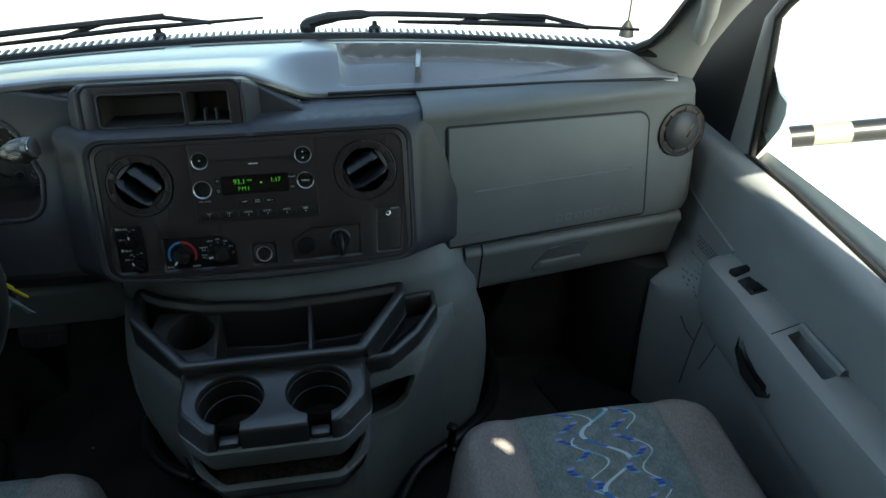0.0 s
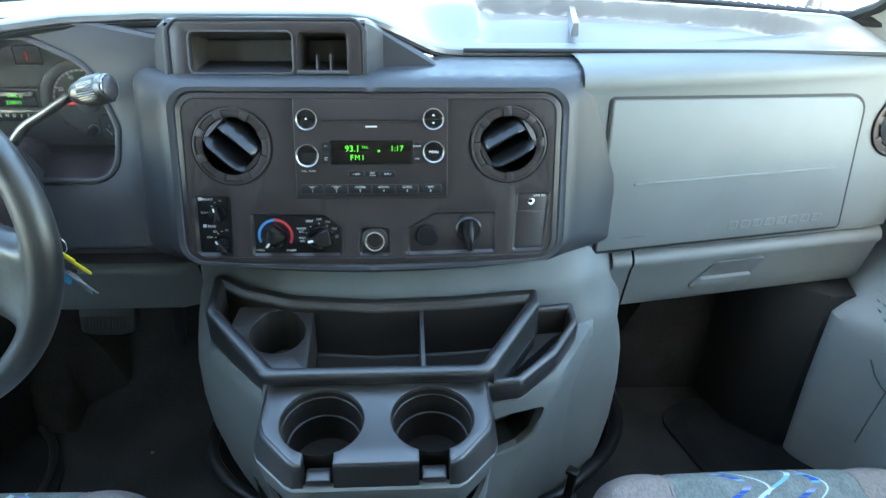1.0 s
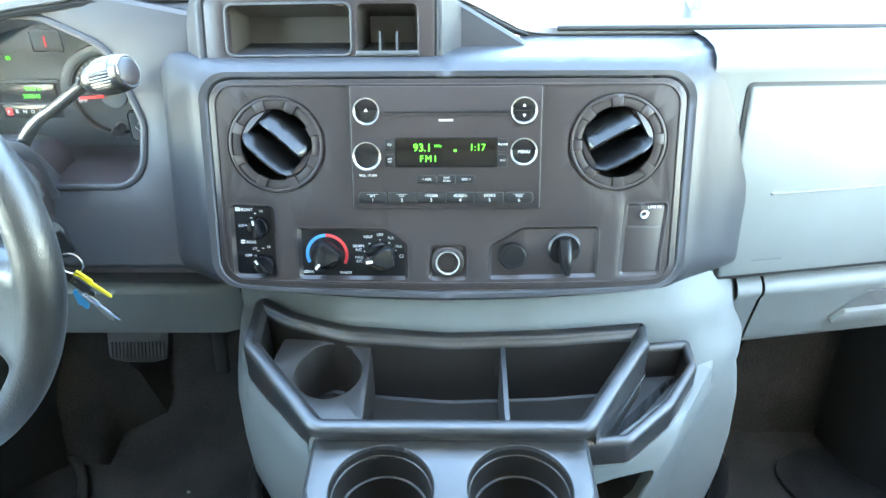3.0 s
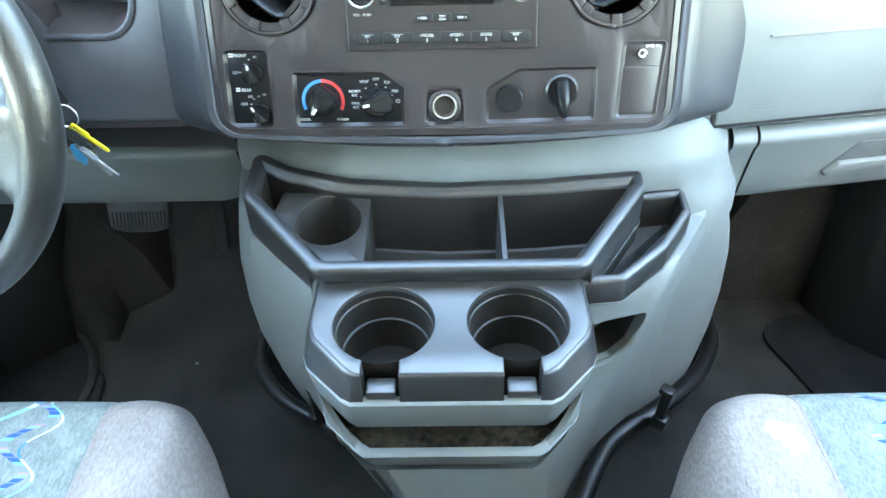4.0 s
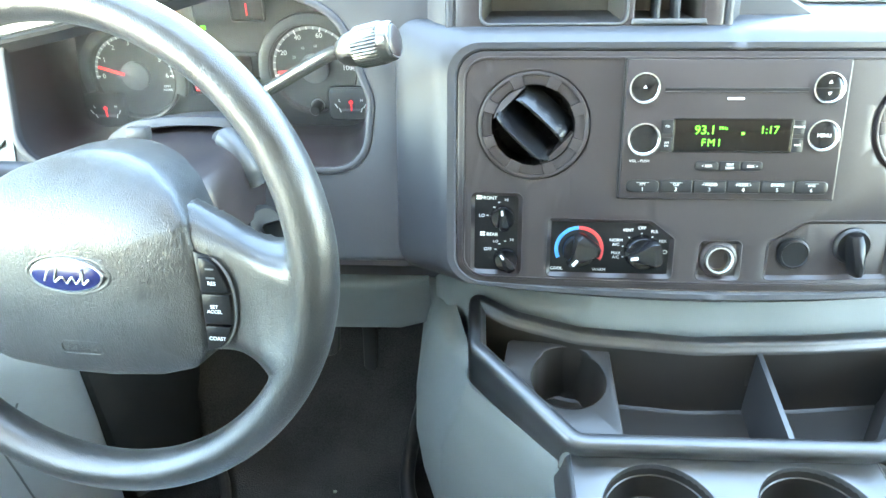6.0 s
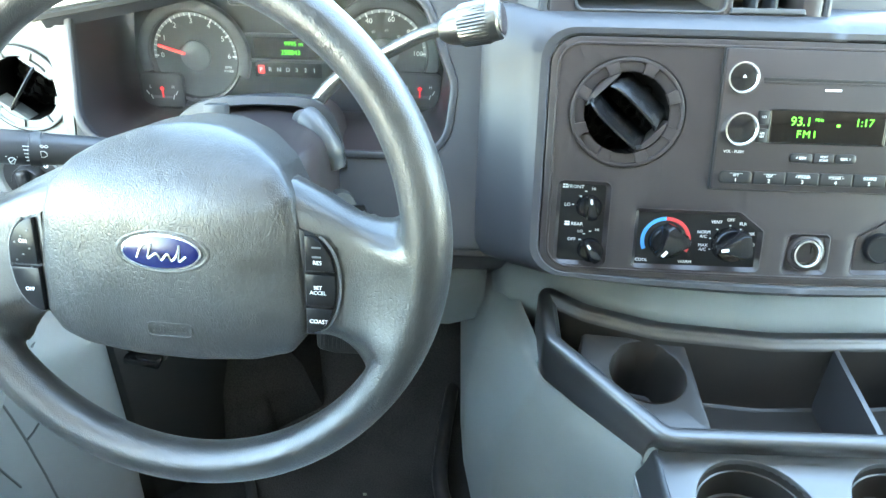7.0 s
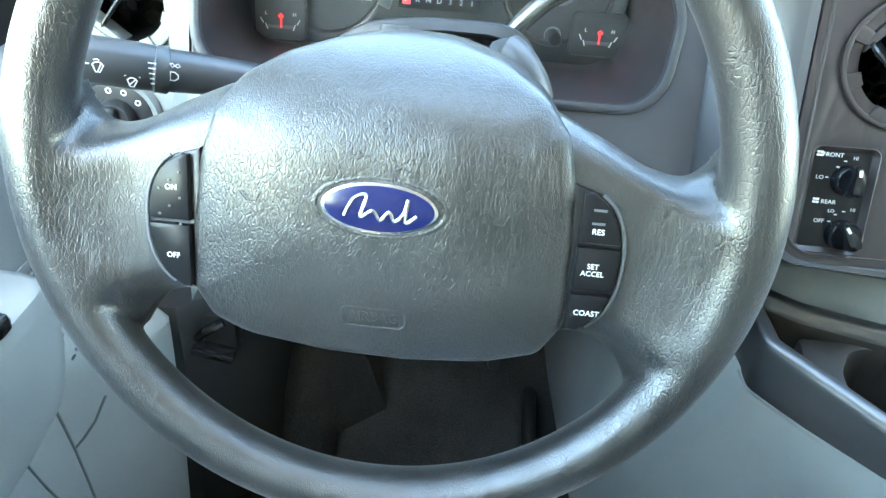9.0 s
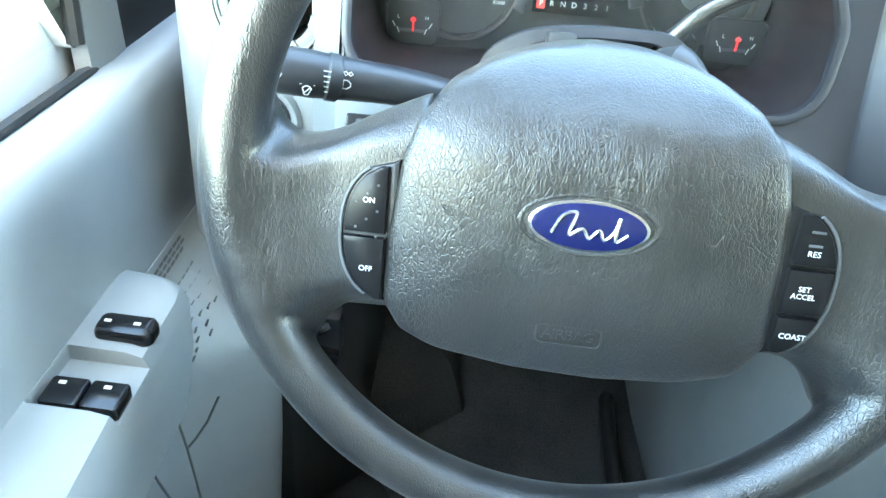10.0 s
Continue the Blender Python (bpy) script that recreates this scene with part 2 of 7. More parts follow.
def fabric_mat():
    """Teal and grey velour with meandering blue, white and pink lines woven in."""
    m, nt, b = nodes_of("patterned_velour")
    N, L = nt.nodes, nt.links
    co = N.new("ShaderNodeTexCoord")
    n1, n2 = N.new("ShaderNodeTexNoise"), N.new("ShaderNodeTexNoise")
    n1.inputs["Scale"].default_value, n1.inputs["Detail"].default_value = 360.0, 3.0
    n2.inputs["Scale"].default_value, n2.inputs["Detail"].default_value = 40.0, 5.0
    mp = N.new("ShaderNodeMapping")
    mp.inputs["Scale"].default_value = (1.0, 0.45, 0.45)
    L.new(co.outputs["Object"], mp.inputs["Vector"])
    L.new(mp.outputs["Vector"], n1.inputs["Vector"])
    L.new(co.outputs["Object"], n2.inputs["Vector"])
    mix = N.new("ShaderNodeMix")
    mix.data_type = "FLOAT"
    mix.inputs[0].default_value = 0.45
    L.new(n1.outputs["Fac"], mix.inputs[2])
    L.new(n2.outputs["Fac"], mix.inputs[3])
    base = N.new("ShaderNodeValToRGB")
    base.color_ramp.elements[0].position, base.color_ramp.elements[1].position = 0.36, 0.64
    base.color_ramp.elements[0].color, base.color_ramp.elements[1].color = (0.145, 0.168, 0.162, 1), (0.250, 0.285, 0.275, 1)
    L.new(mix.outputs[0], base.inputs["Fac"])
    last = base.outputs["Color"]
    sep = N.new("ShaderNodeSeparateXYZ")
    L.new(co.outputs["Object"], sep.inputs[0])
    # each line: distance of x from a wave along y; its colour runs from cyan over blue to pink, with breaks
    run = N.new("ShaderNodeMath")
    run.operation, run.inputs[1].default_value = "MULTIPLY", 31.0
    L.new(sep.outputs["Y"], run.inputs[0])
    slow = N.new("ShaderNodeMath")
    slow.operation, slow.inputs[1].default_value = "MULTIPLY", 9.0
    L.new(sep.outputs["Y"], slow.inputs[0])
    for x0, amp, freq, ph, wid, shift, pale in ((-0.052, 0.021, 88.0, 0.0, 0.0062, 0.0, 0), (-0.026, 0.026, 70.0, 2.0, 0.0020, 0.35, 1), (0.006, 0.034, 52.0, 1.9, 0.0046, 0.6, 1),
                                                (0.052, 0.021, 80.0, 0.4, 0.0062, 0.2, 0), (0.070, 0.016, 80.0, 1.0, 0.0016, 0.5, 1)):
        m1, s1, m2, sb, ab, lt, ad, fr_ = (N.new("ShaderNodeMath") for _ in range(8))
        m1.operation, m1.inputs[1].default_value, m1.inputs[2].default_value = "MULTIPLY_ADD", freq, ph
        L.new(sep.outputs["Y"], m1.inputs[0])
        s1.operation = "SINE"
        L.new(m1.outputs[0], s1.inputs[0])
        m2.operation, m2.inputs[1].default_value, m2.inputs[2].default_value = "MULTIPLY_ADD", amp, x0
        L.new(s1.outputs[0], m2.inputs[0])
        sb.operation = "SUBTRACT"
        L.new(sep.outputs["X"], sb.inputs[0])
        L.new(m2.outputs[0], sb.inputs[1])
        ab.operation = "ABSOLUTE"
        L.new(sb.outputs[0], ab.inputs[0])
        lt.operation, lt.inputs[1].default_value = "LESS_THAN", wid
        L.new(ab.outputs[0], lt.inputs[0])
        ad.operation, ad.inputs[1].default_value = "ADD", shift
        L.new((slow if pale else run).outputs[0], ad.inputs[0])
        fr_.operation = "FRACT"
        L.new(ad.outputs[0], fr_.inputs[0])
        cr = N.new("ShaderNodeValToRGB")
        cr.color_ramp.interpolation = "CONSTANT"
        stops = ((0.0, (0.16, 0.42, 0.62)), (0.12, (0.03, 0.10, 0.45)), (0.30, (0.19, 0.23, 0.23)), (0.33, (0.03, 0.10, 0.45)), (0.48, (0.19, 0.23, 0.23)), (0.52, (0.20, 0.42, 0.62)), (0.62, (0.34, 0.22, 0.48)), (0.72, (0.19, 0.23, 0.23))) if not pale else \
                ((0.0, (0.55, 0.66, 0.68)), (0.35, (0.20, 0.50, 0.66)), (0.55, (0.55, 0.66, 0.68)), (0.8, (0.05, 0.20, 0.55)))
        while len(cr.color_ramp.elements) < len(stops):
            cr.color_ramp.elements.new(0.5)
        for el, (pos, cc) in zip(cr.color_ramp.elements, stops):
            el.position, el.color = pos, (*cc, 1)
        L.new(fr_.outputs[0], cr.inputs["Fac"])
        mc = N.new("ShaderNodeMix")
        mc.data_type = "RGBA"
        L.new(lt.outputs[0], mc.inputs[0])
        L.new(last, mc.inputs[6])
        L.new(cr.outputs["Color"], mc.inputs[7])
        last = mc.outputs[2]
    L.new(last, b.inputs["Base Color"])
    bp = N.new("ShaderNodeBump")
    bp.inputs["Strength"].default_value, bp.inputs["Distance"].default_value = 0.6, 0.002
    L.new(n1.outputs["Fac"], bp.inputs["Height"])
    L.new(bp.outputs["Normal"], b.inputs["Normal"])
    b.inputs["Roughness"].default_value, b.inputs["Specular IOR Level"].default_value = 0.92, 0.2
    return m


M_FABRIC = fabric_mat()

# ---- mesh helpers ----


def thing(name, at=(0, 0, 0), label="", category="", group="", kind=""):
    ob = new(name)
    ob.location = at
    ob.empty_display_size = 0.02
    return tagged(ob, label, category, group, kind)


def part(name, bm, material, parent=None, label="", sharp=38):
    """Links a bmesh, built in world coordinates, as one mesh under its thing or part."""
    bmesh.ops.recalc_face_normals(bm, faces=bm.faces)
    me = bpy.data.meshes.new(name)
    bm.to_mesh(me)
    bm.free()
    me.materials.append(material)
    me.shade_smooth()
    me.set_sharp_from_angle(angle=radians(sharp))
    ob = new(name, me)
    if parent is not None:
        ob.parent = parent
        if parent.type == "EMPTY":
            ob.matrix_parent_inverse = Matrix.Translation(-parent.location)
    return tagged(ob, label)


def solo(name, bm, material, label, category, kind="", group=""):
    return tagged(part(name, bm, material), label, category, group, kind)


def joined(*bms):
    out = bmesh.new()
    for b in bms:
        me = bpy.data.meshes.new("tmp")
        b.to_mesh(me)
        out.from_mesh(me)
        bpy.data.meshes.remove(me)
        b.free()
    return out


def put(bm, m):
    bmesh.ops.transform(bm, matrix=m, verts=bm.verts)
    return bm


def box(sx, sy, sz, bev=0.0, m=None, seg=2):
    bm = bmesh.new()
    bmesh.ops.create_cube(bm, size=1.0)
    bmesh.ops.scale(bm, vec=(sx, sy, sz), verts=bm.verts)
    if bev:
        bmesh.ops.bevel(bm, geom=list(bm.edges), offset=bev, segments=seg, affect="EDGES", profile=0.5)
    return put(bm, m) if m is not None else bm


def T(x, y, z):
    return Matrix.Translation((x, y, z))


def loft(rings, closed=True, cap0=False, cap1=False):
    bm = bmesh.new()
    vs = [[bm.verts.new(p) for p in r] for r in rings]
    n = len(rings[0])
    for a, b in zip(vs, vs[1:]):
        for i in range(n if closed else n - 1):
            j = (i + 1) % n
            bm.faces.new((a[i], a[j], b[j], b[i]))
    if cap0:
        bm.faces.new(vs[0])
    if cap1:
        bm.faces.new(vs[-1])
    return bm


def lathe(profile, n=32, m=None):
    rings = [[(r * math.cos(a), r * math.sin(a), z) for a in (2 * math.pi * i / n for i in range(n))] for r, z in profile]
    bm = loft(rings)
    bmesh.ops.remove_doubles(bm, verts=bm.verts, dist=1e-7)
    return put(bm, m) if m is not None else bm


def tube(path, r, n=12, closed=False, flat=1.0):
    pts = [Vector(p) for p in path]
    k = len(pts)
    rad = r if isinstance(r, (list, tuple)) else [r] * k
    rings, up = [], None
    for i, p in enumerate(pts):
        a = pts[(i - 1) % k] if closed or i else p
        b = pts[(i + 1) % k] if closed or i < k - 1 else p
        d = (b - a).normalized()
        if up is None:
            up = d.orthogonal().normalized()
        up = (up - d * up.dot(d)).normalized()
        side = d.cross(up)
        rings.append([p + rad[i] * (math.cos(w) * up + flat * math.sin(w) * side) for w in (2 * math.pi * j / n for j in range(n))])
    if closed:
        rings.append(rings[0])
        bm = loft(rings)
        bmesh.ops.remove_doubles(bm, verts=bm.verts, dist=1e-6)
        return bm
    return loft(rings, True, True, True)


def spline(pts, per=8, closed=False):
    """A smooth curve through points."""
    P = [Vector(p) for p in pts]
    k, out = len(P), []
    for i in range(k if closed else k - 1):
        g = [P[(i + o) % k] if closed else P[min(max(i + o, 0), k - 1)] for o in (-1, 0, 1, 2)]
        for j in range(per):
            t = j / per
            out.append(0.5 * (2 * g[1] + (g[2] - g[0]) * t + (2 * g[0] - 5 * g[1] + 4 * g[2] - g[3]) * t * t + (3 * g[1] - g[0] - 3 * g[2] + g[3]) * t ** 3))
    if not closed:
        out.append(P[-1])
    return out


def area(p):
    return sum(a[0] * b[1] - b[0] * a[1] for a, b in zip(p, p[1:] + p[:1])) / 2


def rpoly(pts, r, n=5):
    """Corners of a polygon rounded; r: one radius or one for each corner."""
    k, out = len(pts), []
    for i in range(k):
        p, a, b = Vector(pts[i]), Vector(pts[i - 1]), Vector(pts[(i + 1) % k])
        rr = r[i] if isinstance(r, (list, tuple)) else r
        u, v = (a - p), (b - p)
        la, lb = u.length, v.length
        u, v = u.normalized(), v.normalized()
        half = math.acos(max(-1, min(1, u.dot(v)))) / 2
        if rr <= 0:
            out.append((p.x, p.y))
            continue
        if half > 1.55:  # all but straight: the same number of points along the line
            w = (v - u).normalized() * min(la, lb, rr) * 0.2
            out += [(p.x + w.x * (2 * j / n - 1), p.y + w.y * (2 * j / n - 1)) for j in range(n + 1)]
            continue
        t = min(rr / math.tan(half), la * 0.49, lb * 0.49)
        rr = t * math.tan(half)
        c = p + (u + v).normalized() * (rr / math.sin(half))
        s, e = p + u * t - c, p + v * t - c
        a0 = math.atan2(s.y, s.x)
        da = (math.atan2(e.y, e.x) - a0 + math.pi) % (2 * math.pi) - math.pi
        for j in range(n + 1):
            w = a0 + da * j / n
            out.append((c.x + rr * math.cos(w), c.y + rr * math.sin(w)))
    return out


def rect(x0, x1, y0, y1, r=0.0, n=5):
    return rpoly([(x0, y0), (x1, y0), (x1, y1), (x0, y1)], r, n)


def circle(cx, cy, r, n=36):
    return [(cx + r * math.cos(2 * math.pi * i / n), cy + r * math.sin(2 * math.pi * i / n)) for i in range(n)]


def offset(p, d):
    """Polygon drawn in by d (out where d is negative)."""
    s, k, out = (1 if area(p) > 0 else -1), len(p), []
    for i in range(k):
        a, b, c = Vector(p[i - 1]), Vector(p[i]), Vector(p[(i + 1) % k])
        e, f = b - a, c - b
        e = e.normalized() if e.length > 1e-9 else f.normalized()
        f = f.normalized() if f.length > 1e-9 else e
        n1, n2 = Vector((-e.y, e.x)) * s, Vector((-f.y, f.x)) * s
        q = n1 + n2
        q = q / max(q.dot(n1), 0.35) if q.length > 1e-6 else n1
        out.append((b.x + q.x * d, b.y + q.y * d))
    return out


def plate(outer, holes=(), t=0.004, ch=0.0008, d=0.0, m=None, back=False):
    """A flat piece in a local plane: top at height d, thickness t downwards, chamfered edges, holes cut through."""
    bm, edges = bmesh.new(), []
    for p, sign in [(outer, 1)] + [(h, -1) for h in holes]:
        rings = [[bm.verts.new((x, y, z)) for x, y in q] for q, z in
                 ((offset(p, ch * sign), d), (offset(p, 0.3 * ch * sign), d - 0.3 * ch), (p, d - ch), (p, d - t))]
        k = len(p)
        for a, b in zip(rings, rings[1:]):
            for i in range(k):
                bm.faces.new((a[i], a[(i + 1) % k], b[(i + 1) % k], b[i]))
        edges += [bm.edges.get((rings[0][i], rings[0][(i + 1) % k])) for i in range(k)]
        if back and sign > 0 and not holes:
            bm.faces.new(rings[-1])
    bmesh.ops.triangle_fill(bm, edges=edges, use_beauty=True, use_dissolve=False, normal=(0, 0, 1))
    return put(bm, m) if m is not None else bm


def frame_ring(outer, w, t, ch, d, m):
    return plate(outer, [offset(outer, w)], t, ch, d, m)


def cut(bm, tool):
    """Cuts one closed bmesh out of another."""
    obs = []
    for b in (bm, tool):
        bmesh.ops.recalc_face_normals(b, faces=b.faces)
        me = bpy.data.meshes.new("t")
        b.to_mesh(me)
        b.free()
        obs.append(bpy.data.objects.new("t", me))
        scene.collection.objects.link(obs[-1])
    md = obs[0].modifiers.new("cut", "BOOLEAN")
    md.operation, md.solver, md.object = "DIFFERENCE", "EXACT", obs[1]
    me = bpy.data.meshes.new_from_object(obs[0].evaluated_get(bpy.context.evaluated_depsgraph_get()))
    out = bmesh.new()
    out.from_mesh(me)
    bpy.data.meshes.remove(me)
    for ob in obs:
        old = ob.data
        bpy.data.objects.remove(ob)
        bpy.data.meshes.remove(old)
    return out


def text(body, size, m, material, parent, name="legend", thick=0.00012, wide=1.0):
    cu = bpy.data.curves.new("t", "FONT")
    cu.body, cu.size, cu.align_x, cu.align_y, cu.extrude = body, size, "CENTER", "CENTER", thick
    cu.space_character = wide
    cu.resolution_u = 3
    ob = bpy.data.objects.new("t", cu)
    scene.collection.objects.link(ob)
    dg = bpy.context.evaluated_depsgraph_get()
    me = bpy.data.meshes.new_from_object(ob.evaluated_get(dg))
    bpy.data.objects.remove(ob)
    bpy.data.curves.remove(cu)
    bm = bmesh.new()
    bm.from_mesh(me)
    bpy.data.meshes.remove(me)
    return part(name, put(bm, m), material, parent)


def frame_of(o, u, v):
    """A local plane as a matrix: origin, its x and its y; z points out of it."""
    u, v = Vector(u).normalized(), Vector(v)
    n = u.cross(v).normalized()
    v = n.cross(u)
    m = Matrix((u, v, n)).transposed().to_4x4()
    m.translation = o
    return m


def smooth(a, b, x):
    k = max(0.0, min(1.0, (x - a) / (b - a)))
    return k * k * (3 - 2 * k)


def lerp_at(table, x):
    """Linear interpolation in rows of x, value, value, ..."""
    if x <= table[0][0]:
        return table[0][1:]
    for a, b in zip(table, table[1:]):
        if x <= b[0]:
            k = (x - a[0]) / (b[0] - a[0])
            return [p + (q - p) * k for p, q in zip(a[1:], b[1:])]
    return table[-1][1:]


# the centre panel's plane, the glove box's plane and the steering wheel's plane
LEANB = radians(18)
FB = frame_of((0, 0, 0.726), (1, 0, 0), (0, math.sin(LEANB), math.cos(LEANB)))
FC = frame_of((0, 0.040, 0.668), (1, 0, 0), (0, 0.33, 1))
FL = frame_of((0, 0.072, 0.66), (1, 0, 0), (0, 0.06, 1))
FR = frame_of((0.34, 0.045, 0.55), (1, 0.16, 0), (0, 0.1, 1))
FW = T(-0.564, -0.148, 0.668) @ Matrix.Rotation(radians(-6.2), 4, "Z") @ Matrix.Rotation(radians(90 - 14.6), 4, "X") @ Matrix.Rotation(radians(1.5), 4, "Z")

# ---- the cab: floor, walls, roof, glass ----
bm = loft([[(-0.95, y, z), (0.95, y, z)] for y, z in ((-2.3, 0), (0.22, 0), (0.34, 0.02), (0.44, 0.10), (0.52, 0.26), (0.55, 0.45), (0.55, 0.66))], False)
solo("floor", bm, M_CARPET, "dark charcoal carpet floor rising into the toe board", "floor", "structure")
bm = loft([[(-0.95, y, z), (0.95, y, z)] for y, z in ((-2.3, -0.03), (0.3, -0.03), (0.6, 0.2), (0.6, 0.655))], False)
solo("floor_pan", bm, M_RUBBER, "black underside of the cab floor", "floor", "structure")
solo("wall_rear", box(2.0, 0.04, 1.6, 0, T(0, -2.32, 0.75)), M_LINER, "plain grey wall closing the cab behind the seats", "wall", "structure")
# Added roof gap: the seat's sun patch traced back along SUN to the ceiling.
sun_gap = [(x + SUN.x / SUN.z * (1.45 - 0.295), y + SUN.y / SUN.z * (1.45 - 0.295)) for x, y in ((0.361, -0.232), (0.374, -0.222), (0.388, -0.226), (0.402, -0.248), (0.399, -0.280), (0.382, -0.258))]
solo("ceiling", plate([(-1.02, -2.34), (1.02, -2.34), (1.02, -0.30), (-1.02, -0.30)], [offset(rpoly(sun_gap, 0.005), -0.002)], 0.02, 0.001, 1.46, Matrix.Identity(4)), M_LINER, "pale grey fabric headliner with an added gap for the sun", "ceiling", "structure")
for s, nm in ((-1, "wall_left"), (1, "wall_right")):
    solo(nm, box(0.05, 1.5, 1.46, 0, T(s * 0.985, -1.57, 0.73)), M_LINER, "plain grey body side behind the door", "wall", "structure")
    # Added unseen strip: cuts off the sill's sun patch towards the front.
    solo("drip_rail", box(0.045, 1.0, 0.012, 0.003, T(s * 1.040, -0.40, 1.452)), M_PAINT, "unseen white strip added above the cab door to shade the sill", "drip rail", "structure")


def glass_base(x):
    return 0.385 - 0.34 * (x - 0.01) ** 2


def glass_top(x):
    return -0.27 - 0.10 * x * x


# windscreen
xs = [-0.80 + 1.60 * i / 24 for i in range(25)]
glass = thing("window_1", (0, 0.35, 0.85), "raked curved windscreen, clear glass with a black edge band", "windscreen", kind="structure")
pane = part("pane", loft([[(x * (1 - 0.10 * k), glass_base(x) + (glass_top(x) - glass_base(x)) * k, 0.845 + 0.585 * k) for x in xs] for k in (0, 0.25, 0.5, 0.75, 1)], False), M_GLASS, glass)
pane.visible_shadow = False
edge = [(x, glass_base(x) - 0.004, 0.848) for x in xs]
part("window_frame", tube(edge, 0.009, 8), M_RUBBER, glass, "black rubber seal")
for s in (-1, 1):
    run = [(s * x, y, z) for x, y, z in ((0.700, 0.222, 0.846), (0.728, 0.205, 0.852), (0.744, 0.175, 0.873), (0.749, 0.135, 0.908), (0.748, 0.068, 0.979), (0.745, 0.02, 1.021), (0.692, -0.32, 1.432))]
    part("edge_band", tube(run, 0.009, 8), M_RUBBER, glass, "black edge band")
header = loft([[(-0.78, y, z), (-0.4, y - 0.0 + 0.03, z), (0, y + 0.04, z), (0.4, y + 0.03, z), (0.78, y, z)] for y, z in ((-0.36, 1.415), (-0.42, 1.43), (-0.42, 1.47), (-0.30, 1.47), (-0.31, 1.43))], False)
solo("trim", header, M_PILLAR, "grey windscreen header trim", "trim", "structure")

# front pillars, with their light trim and the dark door frame beside it
for s in (-1, 1):
    rows = []
    nrm = Vector((-0.525, -0.615, -0.588))
    for g, r in (((0.715, 0.250, 0.790), (0.845, 0.180, 0.785)), ((0.738, 0.215, 0.838), (0.839, 0.166, 0.801)), ((0.750, 0.178, 0.870), (0.832, 0.135, 0.843)), ((0.757, 0.137, 0.905), (0.825, 0.100, 0.887)),
                 ((0.756, 0.068, 0.978), (0.820, 0.037, 0.957)), ((0.753, 0.020, 1.020), (0.820, -0.020, 1.013)), ((0.700, -0.320, 1.430), (0.775, -0.400, 1.440))):
        g, r = Vector(g), Vector(r)
        ring = [g, g.lerp(r, 0.30) + nrm * 0.008, g.lerp(r, 0.62) + nrm * 0.012, g.lerp(r, 0.86) + nrm * 0.008, r, r + Vector((0.008, 0.012, 0)), r + Vector((0.07, 0.13, 0)), g + Vector((0.06, 0.06, 0.0))]
        rows.append([(s * p.x, p.y, p.z) for p in ring])
    ob = solo("pillar", loft(rows, True, True, True), M_PILLAR, "pale grey front pillar trim beside the windscreen", "pillar", "structure")
    bm = loft([[(s * (0.9575 - 0.06 * max(0.0, z - 0.95)), y, z) for y, z in ring] for ring in
               ([(0.52, 0.55), (0.160, 0.55)], [(0.50, 0.75), (0.156, 0.757)], [(0.42, 0.88), (0.156, 0.92)], [(0.32, 0.97), (0.110, 0.975)], [(0.12, 1.20), (0.0, 1.095)], [(-0.20, 1.46), (-0.18, 1.275)])], False)
    solo("pillar_panel", bm, M_RUBBER, "black door frame panel behind the pillar trim", "pillar", "structure")
    solo("body_corner", loft([[(s * 0.99, 0.28, z), (s * 0.96, 0.44, z), (s * 0.90, 0.535, z), (s * 0.6, 0.60, z)] for z in (-0.02, 0.4, 0.72)], False), M_BLACK, "dark inner body corner ahead of the door", "body panel", "structure")


# passenger's grab handle on the pillar
gh = thing("grab_handle", (0.797, 0.109, 0.898), "pale grey grab handle on the front pillar trim", "handle")
run = spline([(0.806, 0.110, 0.892), (0.790, 0.085, 0.925), (0.776, 0.052, 0.958), (0.758, 0.018, 1.000), (0.738, -0.06, 1.085), (0.728, -0.13, 1.165), (0.745, -0.16, 1.20)], 6)
part("grip", tube(run, [0.010 + 0.006 * math.sin(math.pi * min(1, i / 12)) if i < 6 else 0.015 for i in range(len(run))], 12), M_PILLAR, gh)


# ---- doors ----
def swell(y, z):
    """How far the lower front of the door swells into the footwell."""
    return 0.096 * smooth(-0.03, 0.10, y) * smooth(0.43, 0.36, z)


def door_x(z, y):
    """The inner panel's distance from the middle at a height."""
    return lerp_at([(0.03, 0.915), (0.20, 0.905), (0.34, 0.902), (0.44, 0.905), (0.50, 0.909), (0.545, 0.910)], z)[0] - swell(y, z)


CUP = frame_of((0.876, -0.076, 0.4935), (0, -1, 0), (1, 0.0, 0.06))
WELL = frame_of((-0.878, -0.089, 0.4935), (0, 1, 0), (-1, 0, 0.06))


